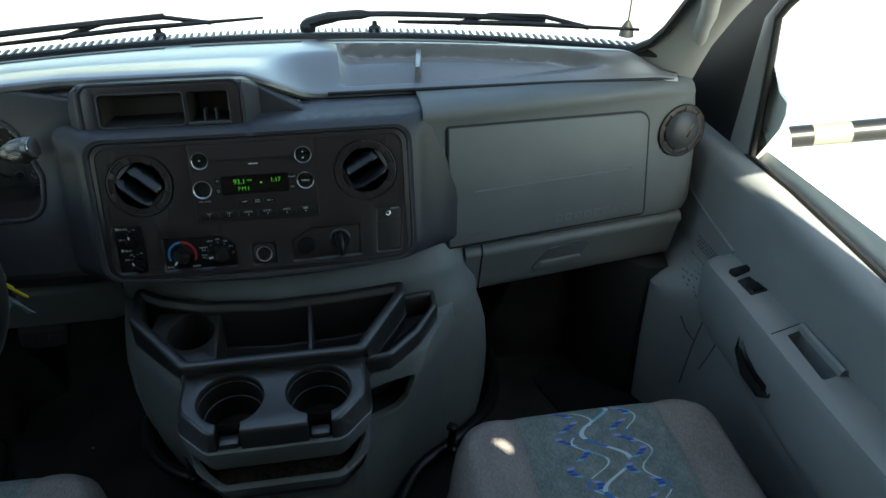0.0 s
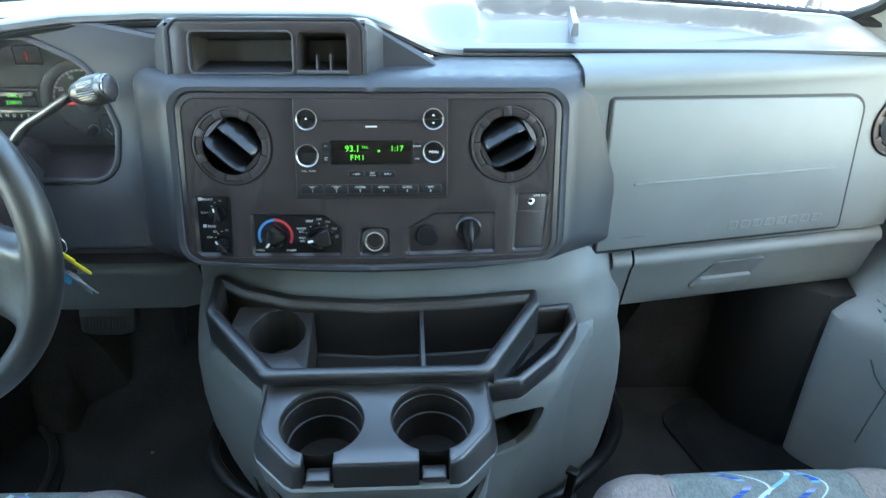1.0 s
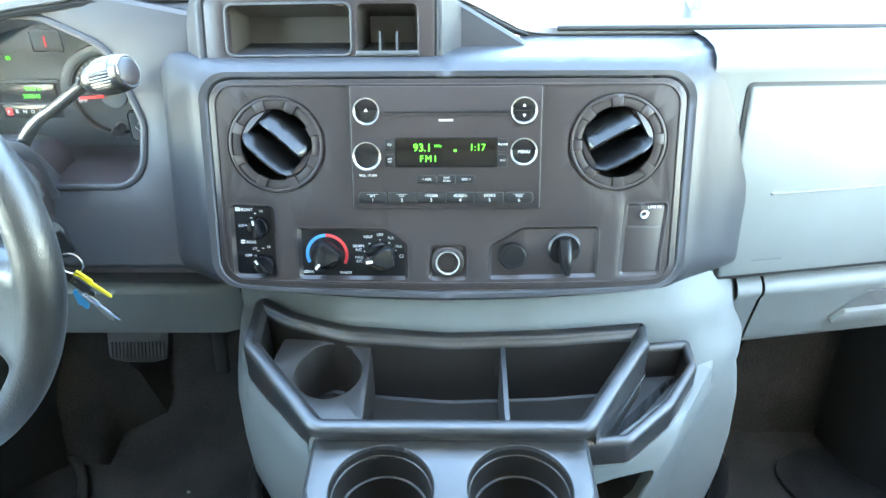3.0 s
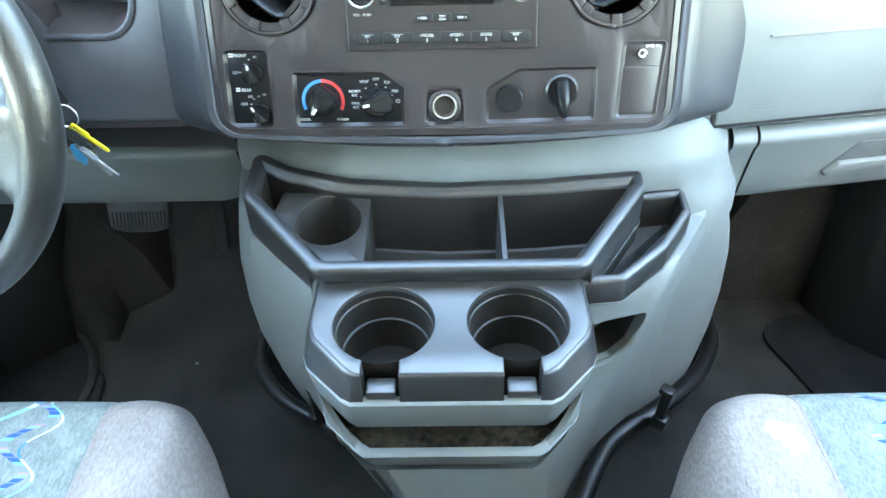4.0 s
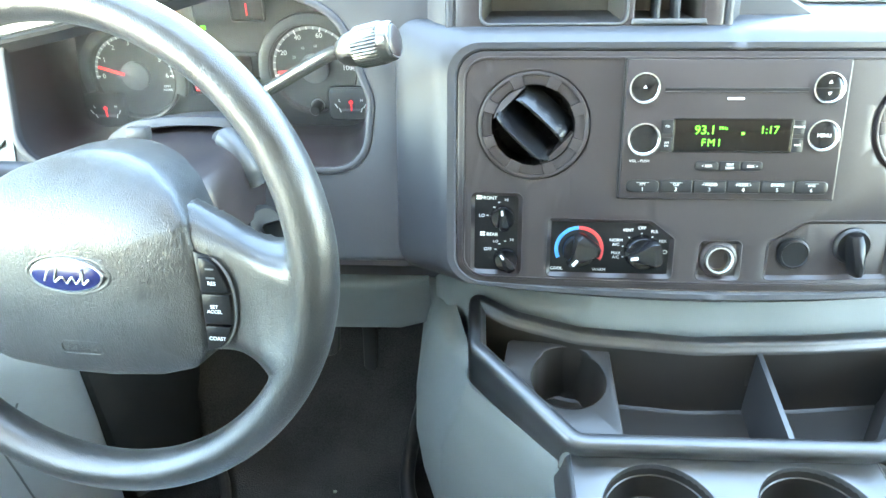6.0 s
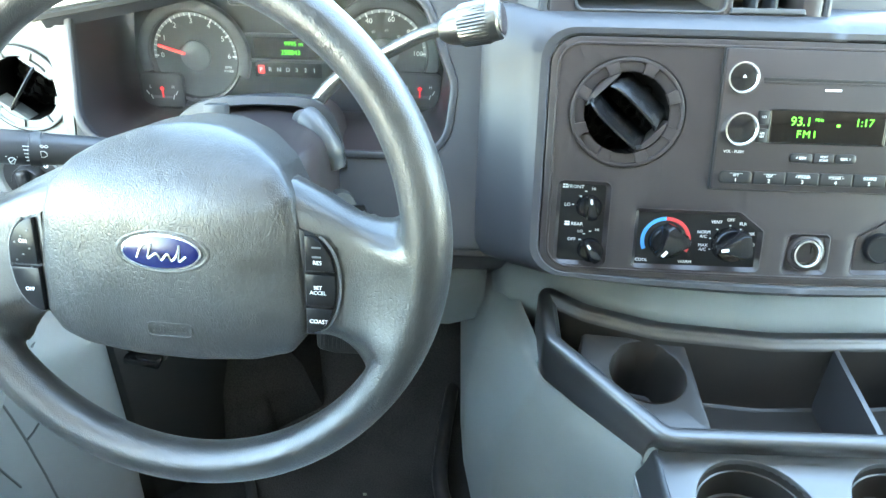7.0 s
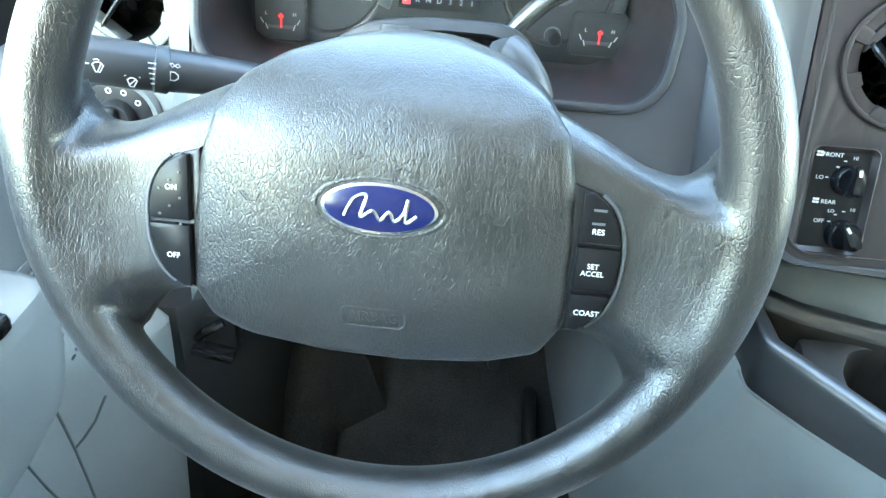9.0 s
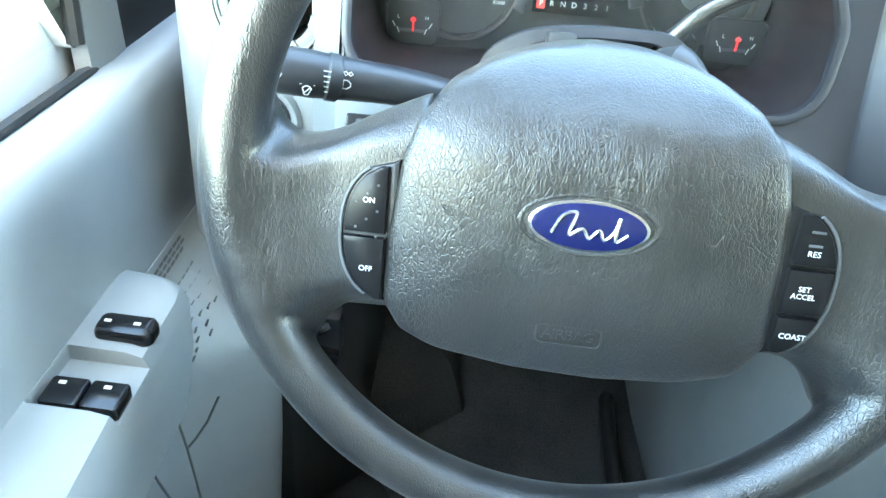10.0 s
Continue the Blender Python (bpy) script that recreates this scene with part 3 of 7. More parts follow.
def door(s, name):
    lab = "grey moulded front door with armrest and window switches"
    d = tagged(new(name), lab, "door", kind="structure")
    d.location = (s * 0.93, -0.2, 0.02)
    ys = [0.46, 0.30, 0.20, 0.14, 0.107, 0.10, 0.088, 0.075, 0.06, 0.045, 0.03, 0.015, 0.0, -0.015, -0.03, -0.05, -0.2, -0.4, -0.6, -0.82]
    prof = [(0.965, 0.682), (0.945, 0.684), (0.930, 0.680), (0.921, 0.674), (0.915, 0.664), (0.912, 0.650), (0.9115, 0.630), (0.911, 0.59), (0.910, 0.545), (0.909, 0.50), (0.905, 0.44), (0.904, 0.42), (0.903, 0.40), (0.9025, 0.38), (0.902, 0.36), (0.902, 0.34), (0.905, 0.2), (0.915, 0.03), (0.917, -0.02)]
    bz = -0.025 if s > 0 else -0.055  # sill height
    def dip(y):
        return 0.065 * min(0.4, max(0.0, -y - 0.06)) if s > 0 else 0.0

    rows = [[(s * (x - (swell(y, z) - 0.05 * smooth(0.103, 0.13, y) * smooth(0.43, 0.36, z)) + (0.012 if y > 0.25 else 0)), y, z + (bz - dip(y)) * smooth(0.55, 0.665, z) - 0.006 * max(0.0, -y)) for x, z in prof] for y in ys]
    part("door_panel", loft(rows, False), M_DOOR, d)
    part("outer_skin", box(0.012, 1.14, 0.68, 0, T(s * 0.985, -0.25, 0.34)), M_PAINT, d, "white painted outer skin")
    # window opening: belt seal, posts, top rail and pane
    part("belt_seal", tube([(s * 0.960, 0.112, 0.680 + bz), (s * 0.957, 0.085, 0.686 + bz), (s * 0.957, -0.06, 0.686 + bz), (s * 0.957, -0.35, 0.684 + bz - dip(-0.35)), (s * 0.957, -0.80, 0.682 + bz - dip(-0.80))], 0.0055, 8), M_RUBBER, d, "black rubber seal")
    fx = s * 0.956
    strip = [((0.172, 0.60), (0.096, 0.60)), ((0.168, 0.66), (0.096, 0.66)), ((0.164, 0.757), (0.108, 0.777)), ((0.163, 0.85), (0.121, 0.86)), ((0.160, 0.917), (0.132, 0.93)), ((0.125, 0.965), (0.112, 0.957)), ((0.05, 1.045), (0.034, 1.030)), ((-0.06, 1.17), (-0.072, 1.152)), ((-0.15, 1.255), (-0.165, 1.232)), ((-0.28, 1.325), (-0.29, 1.300)), ((-0.5, 1.345), (-0.5, 1.318)), ((-0.84, 1.345), (-0.84, 1.318))]
    lean = [s * (0.956 - 0.06 * max(0.0, a[1] - 0.95)) for a, _ in strip]
    part("window_frame", loft([[(x + s * 0.012, a[0], a[1]), (x, a[0] - 0.002, a[1]), (x - s * 0.003, (a[0] + b[0]) / 2, (a[1] + b[1]) / 2), (x, b[0] + 0.002, b[1]), (x + s * 0.014, b[0], b[1])] for x, (a, b) in zip(lean, strip)], False), M_DOOR, d, "grey window frame")
    part("run_channel", tube([(x + s * 0.004, b[0] - 0.008, b[1] - 0.004) for x, (a, b) in zip(lean, strip)][1:], 0.0075, 8), M_RUBBER, d, "black rubber channel")
    part("top_rail", loft([[(s * 0.955, y, 1.335 if y < -0.2 else 1.335 + (y + 0.2) * -0.9), (s * 0.94, y, 1.46)] for y in (0.03, -0.1, -0.2, -0.5, -0.85)], False), M_LINER, d)
    glass_pane = part("pane", loft([[(s * 0.968, 0.09, 0.66), (s * 0.968, -0.82, 0.66)], [(s * 0.960, 0.075, 1.0), (s * 0.958, -0.82, 1.0)], [(s * 0.94, -0.12, 1.27), (s * 0.935, -0.82, 1.335)]], False), M_GLASS, d)
    glass_pane.visible_shadow = False
    # armrest with rounded nose
    rows = []
    for y, k in ((0.005, 0.35), (-0.001, 0.72), (-0.013, 0.93), (-0.035, 1.0), (-0.137, 1.0), (-0.167, 1.02), (-0.35, 1.12), (-0.6, 1.15), (-0.82, 1.15)):
        w = (0.070 if s > 0 else 0.064) * k
        xi = 0.912 - w
        h = 0.492 - 0.018 * (1 - min(1, k))
        rows.append([(s * x, y, z) for x, z in ((0.915, h + 0.004), (xi + 0.018, h), (xi + 0.006, h - 0.004), (xi, h - 0.016), (xi + 0.002, h - 0.075 * k), (xi + 0.012, h - 0.13 * k), (0.905, h - 0.21 * k))])
    if s > 0:
        hollow, m, low = rpoly([(0.178, -0.005), (0.170, 0.027), (0.284, 0.024), (0.288, -0.012)], 0.006), CUP, -0.050
    else:
        hollow, m, low = rect(-0.076, -0.014, -0.034, 0.032, 0.004), WELL, -0.013
    tool = loft([[m @ Vector((x, y, dd)) for x, y in offset(hollow, o)] for dd, o in ((0.02, 0.0), (low, 0.003))], True, True, True)
    part("armrest", cut(loft(rows, True, True, True), tool), M_DOOR, d)
    # moulded seam between upper and lower door
    part("seam", tube([(s * 0.912, 0.24, 0.545), (s * 0.911, 0.10, 0.515), (s * 0.910, -0.01, 0.500)] if s > 0 else [(s * 0.908, 0.24, 0.456), (s * 0.909, 0.10, 0.462), (s * 0.909, -0.01, 0.464)], 0.0045, 6), M_DOOR, d)
    for run in (((-0.010, 0.331), (-0.006, 0.336), (-0.002, 0.326), (0.001, 0.300), (0.005, 0.256), (0.010, 0.180), (0.014, 0.12)), ((0.005, 0.256), (0.013, 0.264), (0.023, 0.280), (0.033, 0.308)), ((-0.026, 0.352), (-0.030, 0.356), (-0.034, 0.345), (-0.052, 0.318), (-0.056, 0.308), (-0.089, 0.300)), ((-0.050, 0.304), (-0.034, 0.25), (-0.016, 0.19))):
        part("groove", tube([(s * (door_x(z, y) - 0.0004), y, z) for y, z in run], 0.0016, 6), M_DIALRIM, d)
    return d


door_r = door(1, "door_1")
door_l = door(-1, "door_2")
# passenger door: rocker, lock button, grab cup and the release lever below
fr = CUP
part("switch", plate(rpoly([(-0.014, -0.008), (-0.022, 0.036), (-0.008, 0.040), (0.008, -0.006)], 0.006), (), 0.009, 0.003, 0.007, fr), M_GLOSS, door_r, "black window rocker")
part("switch_well", plate(rpoly([(0.018, -0.006), (0.010, 0.022), (0.058, 0.034), (0.064, -0.004)], 0.003), (), 0.002, 0.0006, 0.0016, fr), M_RUBBER, door_r)
part("switch", plate(rpoly([(0.036, -0.001), (0.032, 0.026), (0.054, 0.029), (0.060, 0.0)], 0.003), (), 0.008, 0.002, 0.005, fr), M_GLOSS, door_r, "black lock button")
part("grab_rim", put(loft([[(u, v, 0.0), (u, v + 0.002, 0.010), (u, v + 0.007, 0.013), (u, v + 0.013, 0.010), (u, v + 0.016, 0.0)] for u, v in ((0.168, 0.022), (0.172, 0.021), (0.23, 0.019), (0.282, 0.018), (0.286, 0.018))], True, True, True), fr), M_DOOR, door_r)
part("seam", tube([fr @ Vector((u, v, 0.0004)) for u, v in ((0.170, -0.028), (0.164, 0.0), (0.156, 0.034))], 0.0009, 6), M_RUBBER, door_r)
lev = frame_of((0.846, -0.235, 0.408), (0, -1, -0.06), (0.15, 0, 1))
bez = rpoly([(-0.060, 0.030), (-0.052, -0.010), (-0.012, -0.034), (0.044, -0.034), (0.066, -0.012), (0.068, 0.014), (0.034, 0.022), (-0.030, 0.040)], 0.012)
part("handle_bezel", plate(bez, [offset(bez, 0.005)], 0.012, 0.003, 0.008, lev), M_BLACK, door_r, "black lever bezel")
part("handle_dish", plate(offset(bez, 0.004), (), 0.004, 0.0004, 0.0045, lev), M_RUBBER, door_r)
part("door_handle", put(loft([[(u, v - 0.004 + w, z) for w, z in ((-0.007, 0.002), (-0.006, 0.009), (0.0, 0.012), (0.006, 0.009), (0.007, 0.002))] for u, v in ((-0.044, 0.020), (-0.016, 0.006), (0.020, 0.000), (0.052, 0.002))], True, True, True), lev), M_GLOSS, door_r, "black release lever")
# driver door: rocker over two buttons in a shallow well
fl = WELL
part("switch", plate(rect(-0.006, 0.018, -0.027, 0.017, 0.007), (), 0.012, 0.005, 0.009, fl), M_GLOSS, door_l, "black mirror rocker")
for y0 in (-0.0285, -0.001):
    part("switch", plate(rect(-0.070, -0.044, y0, y0 + 0.0265, 0.003), (), 0.012, 0.002, -0.002, fl), M_GLOSS, door_l, "black window switch")
for x0, y0 in ((0.004, -0.016), (0.004, 0.006), (-0.052, -0.017), (-0.052, 0.014)):
    part("mark", plate(rect(x0, x0 + 0.003, y0, y0 + 0.005), (), 0.0004, 0.0001, 0.0096 if x0 > 0 else -0.0017, fl), M_WHITE, door_l)
rnd = random.Random(4)
# speaker mesh slots of the lower door panels
for s, d in ((-1, door_l), (1, door_r)):
    bm = bmesh.new()
    for i in range(14):
        for j in range(11):
            y, z = 0.112 - 0.0120 * j - 0.0060 * (i % 2), 0.462 - 0.0070 * i
            if y < -0.009 + (0.461 - z) * 0.22 or z < 0.370 + 0.42 * max(0.0, y - 0.02) or rnd.random() < 0.03:
                continue
            b2 = bmesh.ops.create_cube(bm, size=1.0)["verts"]
            bmesh.ops.scale(bm, vec=(0.0016, 0.0085, 0.0028), verts=b2)
            bmesh.ops.translate(bm, vec=(s * door_x(z, y), y, z), verts=b2)
    tagged(part("speaker_mesh", bm, M_DIALRIM, d), kind="stuff")


# ---- outside the glass ----
solo("ground", loft([[(-300, y, -0.75), (300, y, -0.75)] for y in (-300, 300)], False), M_CONCRETE, "pale sunlit concrete yard", "ground", "structure")
rows = []
for k in range(13):
    y = 0.47 + 0.95 * k / 12
    rows.append([(x, y - 0.30 * (x * x) + 2.0 * max(0.0, abs(x) - 0.76) * (1 - k / 12), 0.80 - 0.10 * (k / 12) - 0.28 * (k / 12) ** 4 - 0.06 * abs(x) ** 3 + (0.035 if abs(x) < 0.42 else 0.035 * max(0, 1 - (abs(x) - 0.42) / 0.10)))
                 for x in [-1.0 + 2.0 * i / 28 for i in range(29)]])
solo("hood", loft(rows, False), M_PAINT, "white painted bonnet with a raised middle", "bonnet")
xs2 = [-0.80 + 1.60 * i / 40 for i in range(41)]
solo("cowl_grille", loft([[(x, glass_base(x) + dy, z) for x in xs2] for dy, z in ((0.005, 0.842), (0.03, 0.846), (0.085, 0.835), (0.12, 0.80))], False), M_RUBBER, "black slatted cowl grille under the windscreen", "grille")
cowl = bpy.data.objects["cowl_grille"]
bm = bmesh.new()
for i in range(110):
    x = -0.78 + 1.56 * i / 109
    vs = bmesh.ops.create_cube(bm, size=1.0)["verts"]
    bmesh.ops.scale(bm, vec=(0.005, 0.045, 0.004), verts=vs)
    bmesh.ops.translate(bm, vec=(x, glass_base(x) + 0.052, 0.8445), verts=vs)
tagged(part("slat", bm, M_BEZEL, cowl, "grey cowl slats"), kind="stuff")


def on_glass(x, k, lift=0.02):
    b, t2 = Vector((x, glass_base(x), 0.845)), Vector((x * 0.9, glass_top(x), 1.43))
    return b.lerp(t2, k) + Vector((0, 0.7, 0.7)) * lift


def wiper(px, mid, tip, b0, b1):
    w = thing("wiper", (px, glass_base(px) + 0.05, 0.85), "black windscreen wiper lying low on the glass", "wiper", "windscreen wipers")
    root = Vector((px, glass_base(px) + 0.05, 0.862))
    a1, a2 = on_glass(*mid), on_glass(*tip)
    part("arm", tube(spline([root, root.lerp(a1, 0.35) + Vector((0, 0, 0.008)), a1, a2], 6), [0.012] * 6 + [0.010] * 4 + [0.006] * 9, 8), M_RUBBER, w)
    p0, p1 = on_glass(*b0, 0.010), on_glass(*b1, 0.010)
    part("blade", tube([p0, p0.lerp(p1, 0.5) + Vector((0, 0, 0.004)), p1], [0.004, 0.006, 0.003], 6), M_RUBBER, w)
    part("bridge", tube([p0.lerp(p1, 0.25), p0.lerp(p1, 0.4) + Vector((0, 0.012, 0.016)), p0.lerp(p1, 0.62) + Vector((0, 0.012, 0.016)), p0.lerp(p1, 0.8)], 0.005, 6), M_RUBBER, w)
    part("pivot", lathe([(0.016, 0.0), (0.017, 0.012), (0.010, 0.022), (0.0, 0.024)], 14, T(*root) @ T(0, 0, -0.015)), M_RUBBER, w)
    return w


wiper(0.10, (0.28, 0.075), (0.56, 0.075), (0.28, 0.060), (0.722, 0.078))
wiper(-0.62, (-0.44, 0.07), (-0.16, 0.09), (-0.46, 0.050), (0.02, 0.085))
for x in (0.24, -0.20):
    solo("washer_nozzle", lathe([(0.014, 0), (0.013, 0.010), (0.006, 0.014), (0.005, 0.022), (0.0, 0.024)], 14, T(x, glass_base(x) + 0.075, 0.838)), M_RUBBER, "small black washer nozzle on the cowl", "nozzle", group="washer nozzles")
ant = thing("antenna", (0.84, 0.50, 0.80), "thin black radio mast on the wing", "antenna")
part("mast", tube([(0.84, 0.50, 0.80), (0.845, 0.50, 1.5)], 0.0022, 6), M_RUBBER, ant)
part("mast_base", lathe([(0.018, 0.0), (0.014, 0.02), (0.005, 0.035)], 12, T(0.84, 0.50, 0.79)), M_RUBBER, ant)


def side_mirror(s):
    mr = thing("side_mirror", (s * 0.98, 0.06, 0.72), "large exterior mirror on a banded tubular arm", "mirror", "side mirrors")
    part("mount", put(plate(rpoly([(0.085, -0.03), (0.165, -0.03), (0.165, 0.22), (0.145, 0.22), (0.11, 0.172), (0.063, 0.122), (0.034, 0.112), (0.029, 0.090), (0.033, 0.062), (0.055, 0.02)], 0.010), (), 0.02, 0.005, 0.0), frame_of((s * 0.985, 0.005, 0.680), (0, s, 0) if s > 0 else (0, -1, 0), (0, 0, 1)) @ (Matrix.Identity(4) if s > 0 else Matrix.Scale(-1, 4, (1, 0, 0)))), M_PAINT, mr, "pale mounting foot")
    a, b = Vector((s * 0.985, 0.100, 0.692)), Vector((s * 1.40, -0.018, 0.762))
    part("knuckle", tube([a + Vector((0, 0, -0.006)), a.lerp(b, 0.10)], [0.026, 0.026], 14), M_PILLAR, mr)
    for i, (k0, k1) in enumerate(((0.10, 0.20), (0.20, 0.36), (0.36, 0.62), (0.62, 0.74), (0.74, 0.88), (0.88, 1.0))):
        part("arm_band", tube([a.lerp(b, k0), a.lerp(b, k1)], 0.022, 14), M_CREAM if i % 2 else M_BLACK, mr, "cream band" if i % 2 else "dark band")
    part("mirror_head", box(0.20, 0.08, 0.34, 0.03, T(s * 1.37, 0.015, 0.93), 3), M_RUBBER, mr)
    part("mirror_face", box(0.17, 0.004, 0.30, 0.0, T(s * 1.37, -0.027, 0.93)), M_MIRROR, mr)
    return mr


side_mirror(1)
side_mirror(-1)

# ---- dashboard ----
LIP = [(-0.92, 0.07, 0.785), (-0.75, 0.055, 0.800), (-0.65, 0.055, 0.820), (-0.55, 0.062, 0.842), (-0.47, 0.085, 0.862), (-0.40, 0.10, 0.869), (-0.30, 0.112, 0.872), (-0.03, 0.112, 0.873), (0.0, 0.106, 0.870),
       (0.03, 0.112, 0.857), (0.06, 0.130, 0.838), (0.085, 0.146, 0.822), (0.105, 0.153, 0.8155), (0.13, 0.156, 0.8135), (0.34, 0.157, 0.8135), (0.56, 0.157, 0.8135), (0.774, 0.150, 0.8130), (0.83, 0.150, 0.808), (0.87, 0.18, 0.800)]
dash = thing("dashboard", (0, 0.3, 0.5), "charcoal and grey moulded plastic dashboard of a van", "dashboard")


def pad_top(x, zl):
    """The pad's height under the glass, falling to its tapered passenger end."""
    return 0.848 + (zl + 0.006 - 0.848) * smooth(0.690, 0.790, x)


def pad_z(x, y):
    yl, zl = lerp_at(LIP, x)
    yr = glass_base(x) - 0.012
    k = max(0.0, min(1.0, (y - yl) / max(0.02, yr - yl)))
    top = pad_top(x, zl)
    z = zl + (top - zl) * smooth(0, 0.5, k) + 0.010 * (1 - smooth(0.69, 0.79, x)) * math.sin(math.pi * k)
    # shallow tray ahead of the passenger
    d = smooth(0.150, 0.172, x) * (1 - smooth(0.655, 0.72, x)) * smooth(yl + 0.012, yl + 0.040, y) * (1 - smooth(yr - 0.060, yr - 0.053, y))
    return z - 0.028 * d


rows = []
NX = 150
for i in range(NX + 1):
    x = -0.90 + 1.70 * i / NX
    yl, zl = lerp_at(LIP, x)
    yr = glass_base(x) - 0.012
    row = [(x, yl + 0.03, zl - 0.016), (x, yl + 0.006, zl - 0.014), (x, yl - 0.001, zl - 0.009), (x, yl, zl - 0.002)]
    for j in range(91):
        y = yl + 0.004 + (yr - yl - 0.004) * j / 90
        row.append((x, y, pad_z(x, y)))
    row.append((x, yr + 0.012, pad_top(x, zl) - 0.010))
    rows.append(row)
part("upper_pad", loft(rows, False), M_PAD, dash, "dark grey soft top pad with a shallow tray")
part("tray_rib", loft([[(x + w, y, z) for w, z in ((-0.006, pad_z(0.4, 0.235) - 0.004), (-0.004, pad_z(0.4, 0.235) + 0.016), (0.004, pad_z(0.4, 0.235) + 0.016), (0.006, pad_z(0.4, 0.235) - 0.004))]
                       for x, y in ((0.296, 0.178), (0.312, 0.282))], True, True, True), M_PAD, dash)
part("pad_seam", tube([(x, lerp_at(LIP, x)[0] + 0.004, lerp_at(LIP, x)[1] - 0.015) for x in [-0.88 + 1.70 * i / 80 for i in range(81)]], 0.0045, 6), M_RUBBER, dash, "dark seam under the pad's lip")
part("pad_seam", tube([(x, lerp_at(LIP, x)[0] - 0.0030, lerp_at(LIP, x)[1] - 0.0020) for x in [0.13 + 0.66 * i / 40 for i in range(41)]], [0.0034] * 38 + [0.003, 0.002, 0.0008], 8), M_RUBBER, dash, "dark seam under the pad's lip")
for x0, x1 in ((-0.46, -0.17), (-0.125, 0.088), (0.118, 0.47)):
    pts = [(x0 + (x1 - x0) * i / 16) for i in range(17)]
    part("defroster_slot", loft([[(x, glass_base(x) + dy, pad_z(x, glass_base(x) + dy) + 0.0022) for x in pts] for dy in (-0.045, -0.030)], False), M_BLACK, dash, "black defroster slot")


def even(x0, x1, v0, v1, r, d, arch):
    """Rounded rectangle with many points on its straight sides too, matching from ring to ring."""
    out = []
    for (ax, ay), (bx, by), (cx, cy) in ((((x0), v0), (x1, v0), (x1, v1)), ((x1, v0), (x1, v1), (x0, v1)), ((x1, v1), (x0, v1), (x0, v0)), ((x0, v1), (x0, v0), (x1, v0))):
        A, B, C = Vector((ax, ay)), Vector((bx, by)), Vector((cx, cy))
        u, w = (B - A).normalized(), (C - B).normalized()
        for i in range(24):
            out.append(A + u * (r + ((B - A).length - 2 * r) * i / 24))
        cen = B - u * r + w * r
        for i in range(10):
            g = math.pi / 2 * i / 10
            out.append(cen + u * r * math.sin(g) - w * r * math.cos(g))
    lean = 0.055 * smooth(0.30, 0.345, x1)
    return [FB @ Vector((p.x + lean * (p.y + 0.02) * smooth(0.2, 0.34, p.x), p.y + arch * (p.x / 0.25) ** 2 * smooth(-0.02, -0.14, p.y), d)) for p in out]


part("center_shroud", loft([even(-0.250, 0.250, -0.158, 0.072, 0.026, -0.0025, 0.006), even(-0.252, 0.252, -0.160, 0.074, 0.027, 0.0, 0.006), even(-0.259, 0.259, -0.165, 0.079, 0.030, 0.0005, 0.008),
                            even(-0.268, 0.268, -0.169, 0.086, 0.032, -0.004, 0.011), even(-0.280, 0.280, -0.172, 0.093, 0.032, -0.014, 0.014), even(-0.310, 0.312, -0.172, 0.101, 0.026, -0.038, 0.014),
                            even(-0.326, 0.346, -0.168, 0.107, 0.012, -0.064, 0.011), even(-0.330, 0.3525, -0.166, 0.110, 0.010, -0.072, 0.010), even(-0.343, 0.354, -0.160, 0.120, 0.010, -0.118, 0.010),
                            even(-0.346, 0.354, -0.150, 0.10, 0.010, -0.20, 0.010)]), M_SHROUD, dash, "charcoal surround of the centre panel", 25)
VENTS = ((-0.180, 0.003), (0.180, 0.005))
OUTLET = rpoly([(-0.0205, -0.1460), (0.0235, -0.1460), (0.0225, -0.1050), (-0.0190, -0.1050)], 0.006)
SWITCHES = rpoly([(0.0455, -0.1450), (0.166, -0.1440), (0.166, -0.085), (0.082, -0.085), (0.0455, -0.106)], [0.005, 0.005, 0.005, 0.016, 0.010])
LINE_IN = rpoly([(0.188, -0.1435), (0.233, -0.1435), (0.239, -0.060), (0.192, -0.060)], 0.006)
FAN = rpoly([(-0.2365, -0.147), (-0.187, -0.147), (-0.187, -0.062), (-0.2365, -0.062)], 0.007)
CLIMATE = rpoly([(-0.1635, -0.1465), (-0.042, -0.1455), (-0.042, -0.104), (-0.066, -0.086), (-0.1635, -0.086)], [0.005, 0.005, 0.004, 0.008, 0.004])
part("center_panel", plate(rect(-0.2492, 0.2492, -0.1562, 0.0712, 0.025, 8), [circle(x, v, 0.0492, 48) for x, v in VENTS] + [OUTLET, SWITCHES, LINE_IN, FAN, CLIMATE], 0.012, 0.0014, -0.001, FB), M_PANEL, dash, "slightly bowed charcoal centre panel")
part("panel_lip", frame_ring(rect(-0.244, 0.244, -0.150, 0.0665, 0.022, 8), 0.0025, 0.003, 0.0009, 0.0006, FB), M_PANEL, dash)


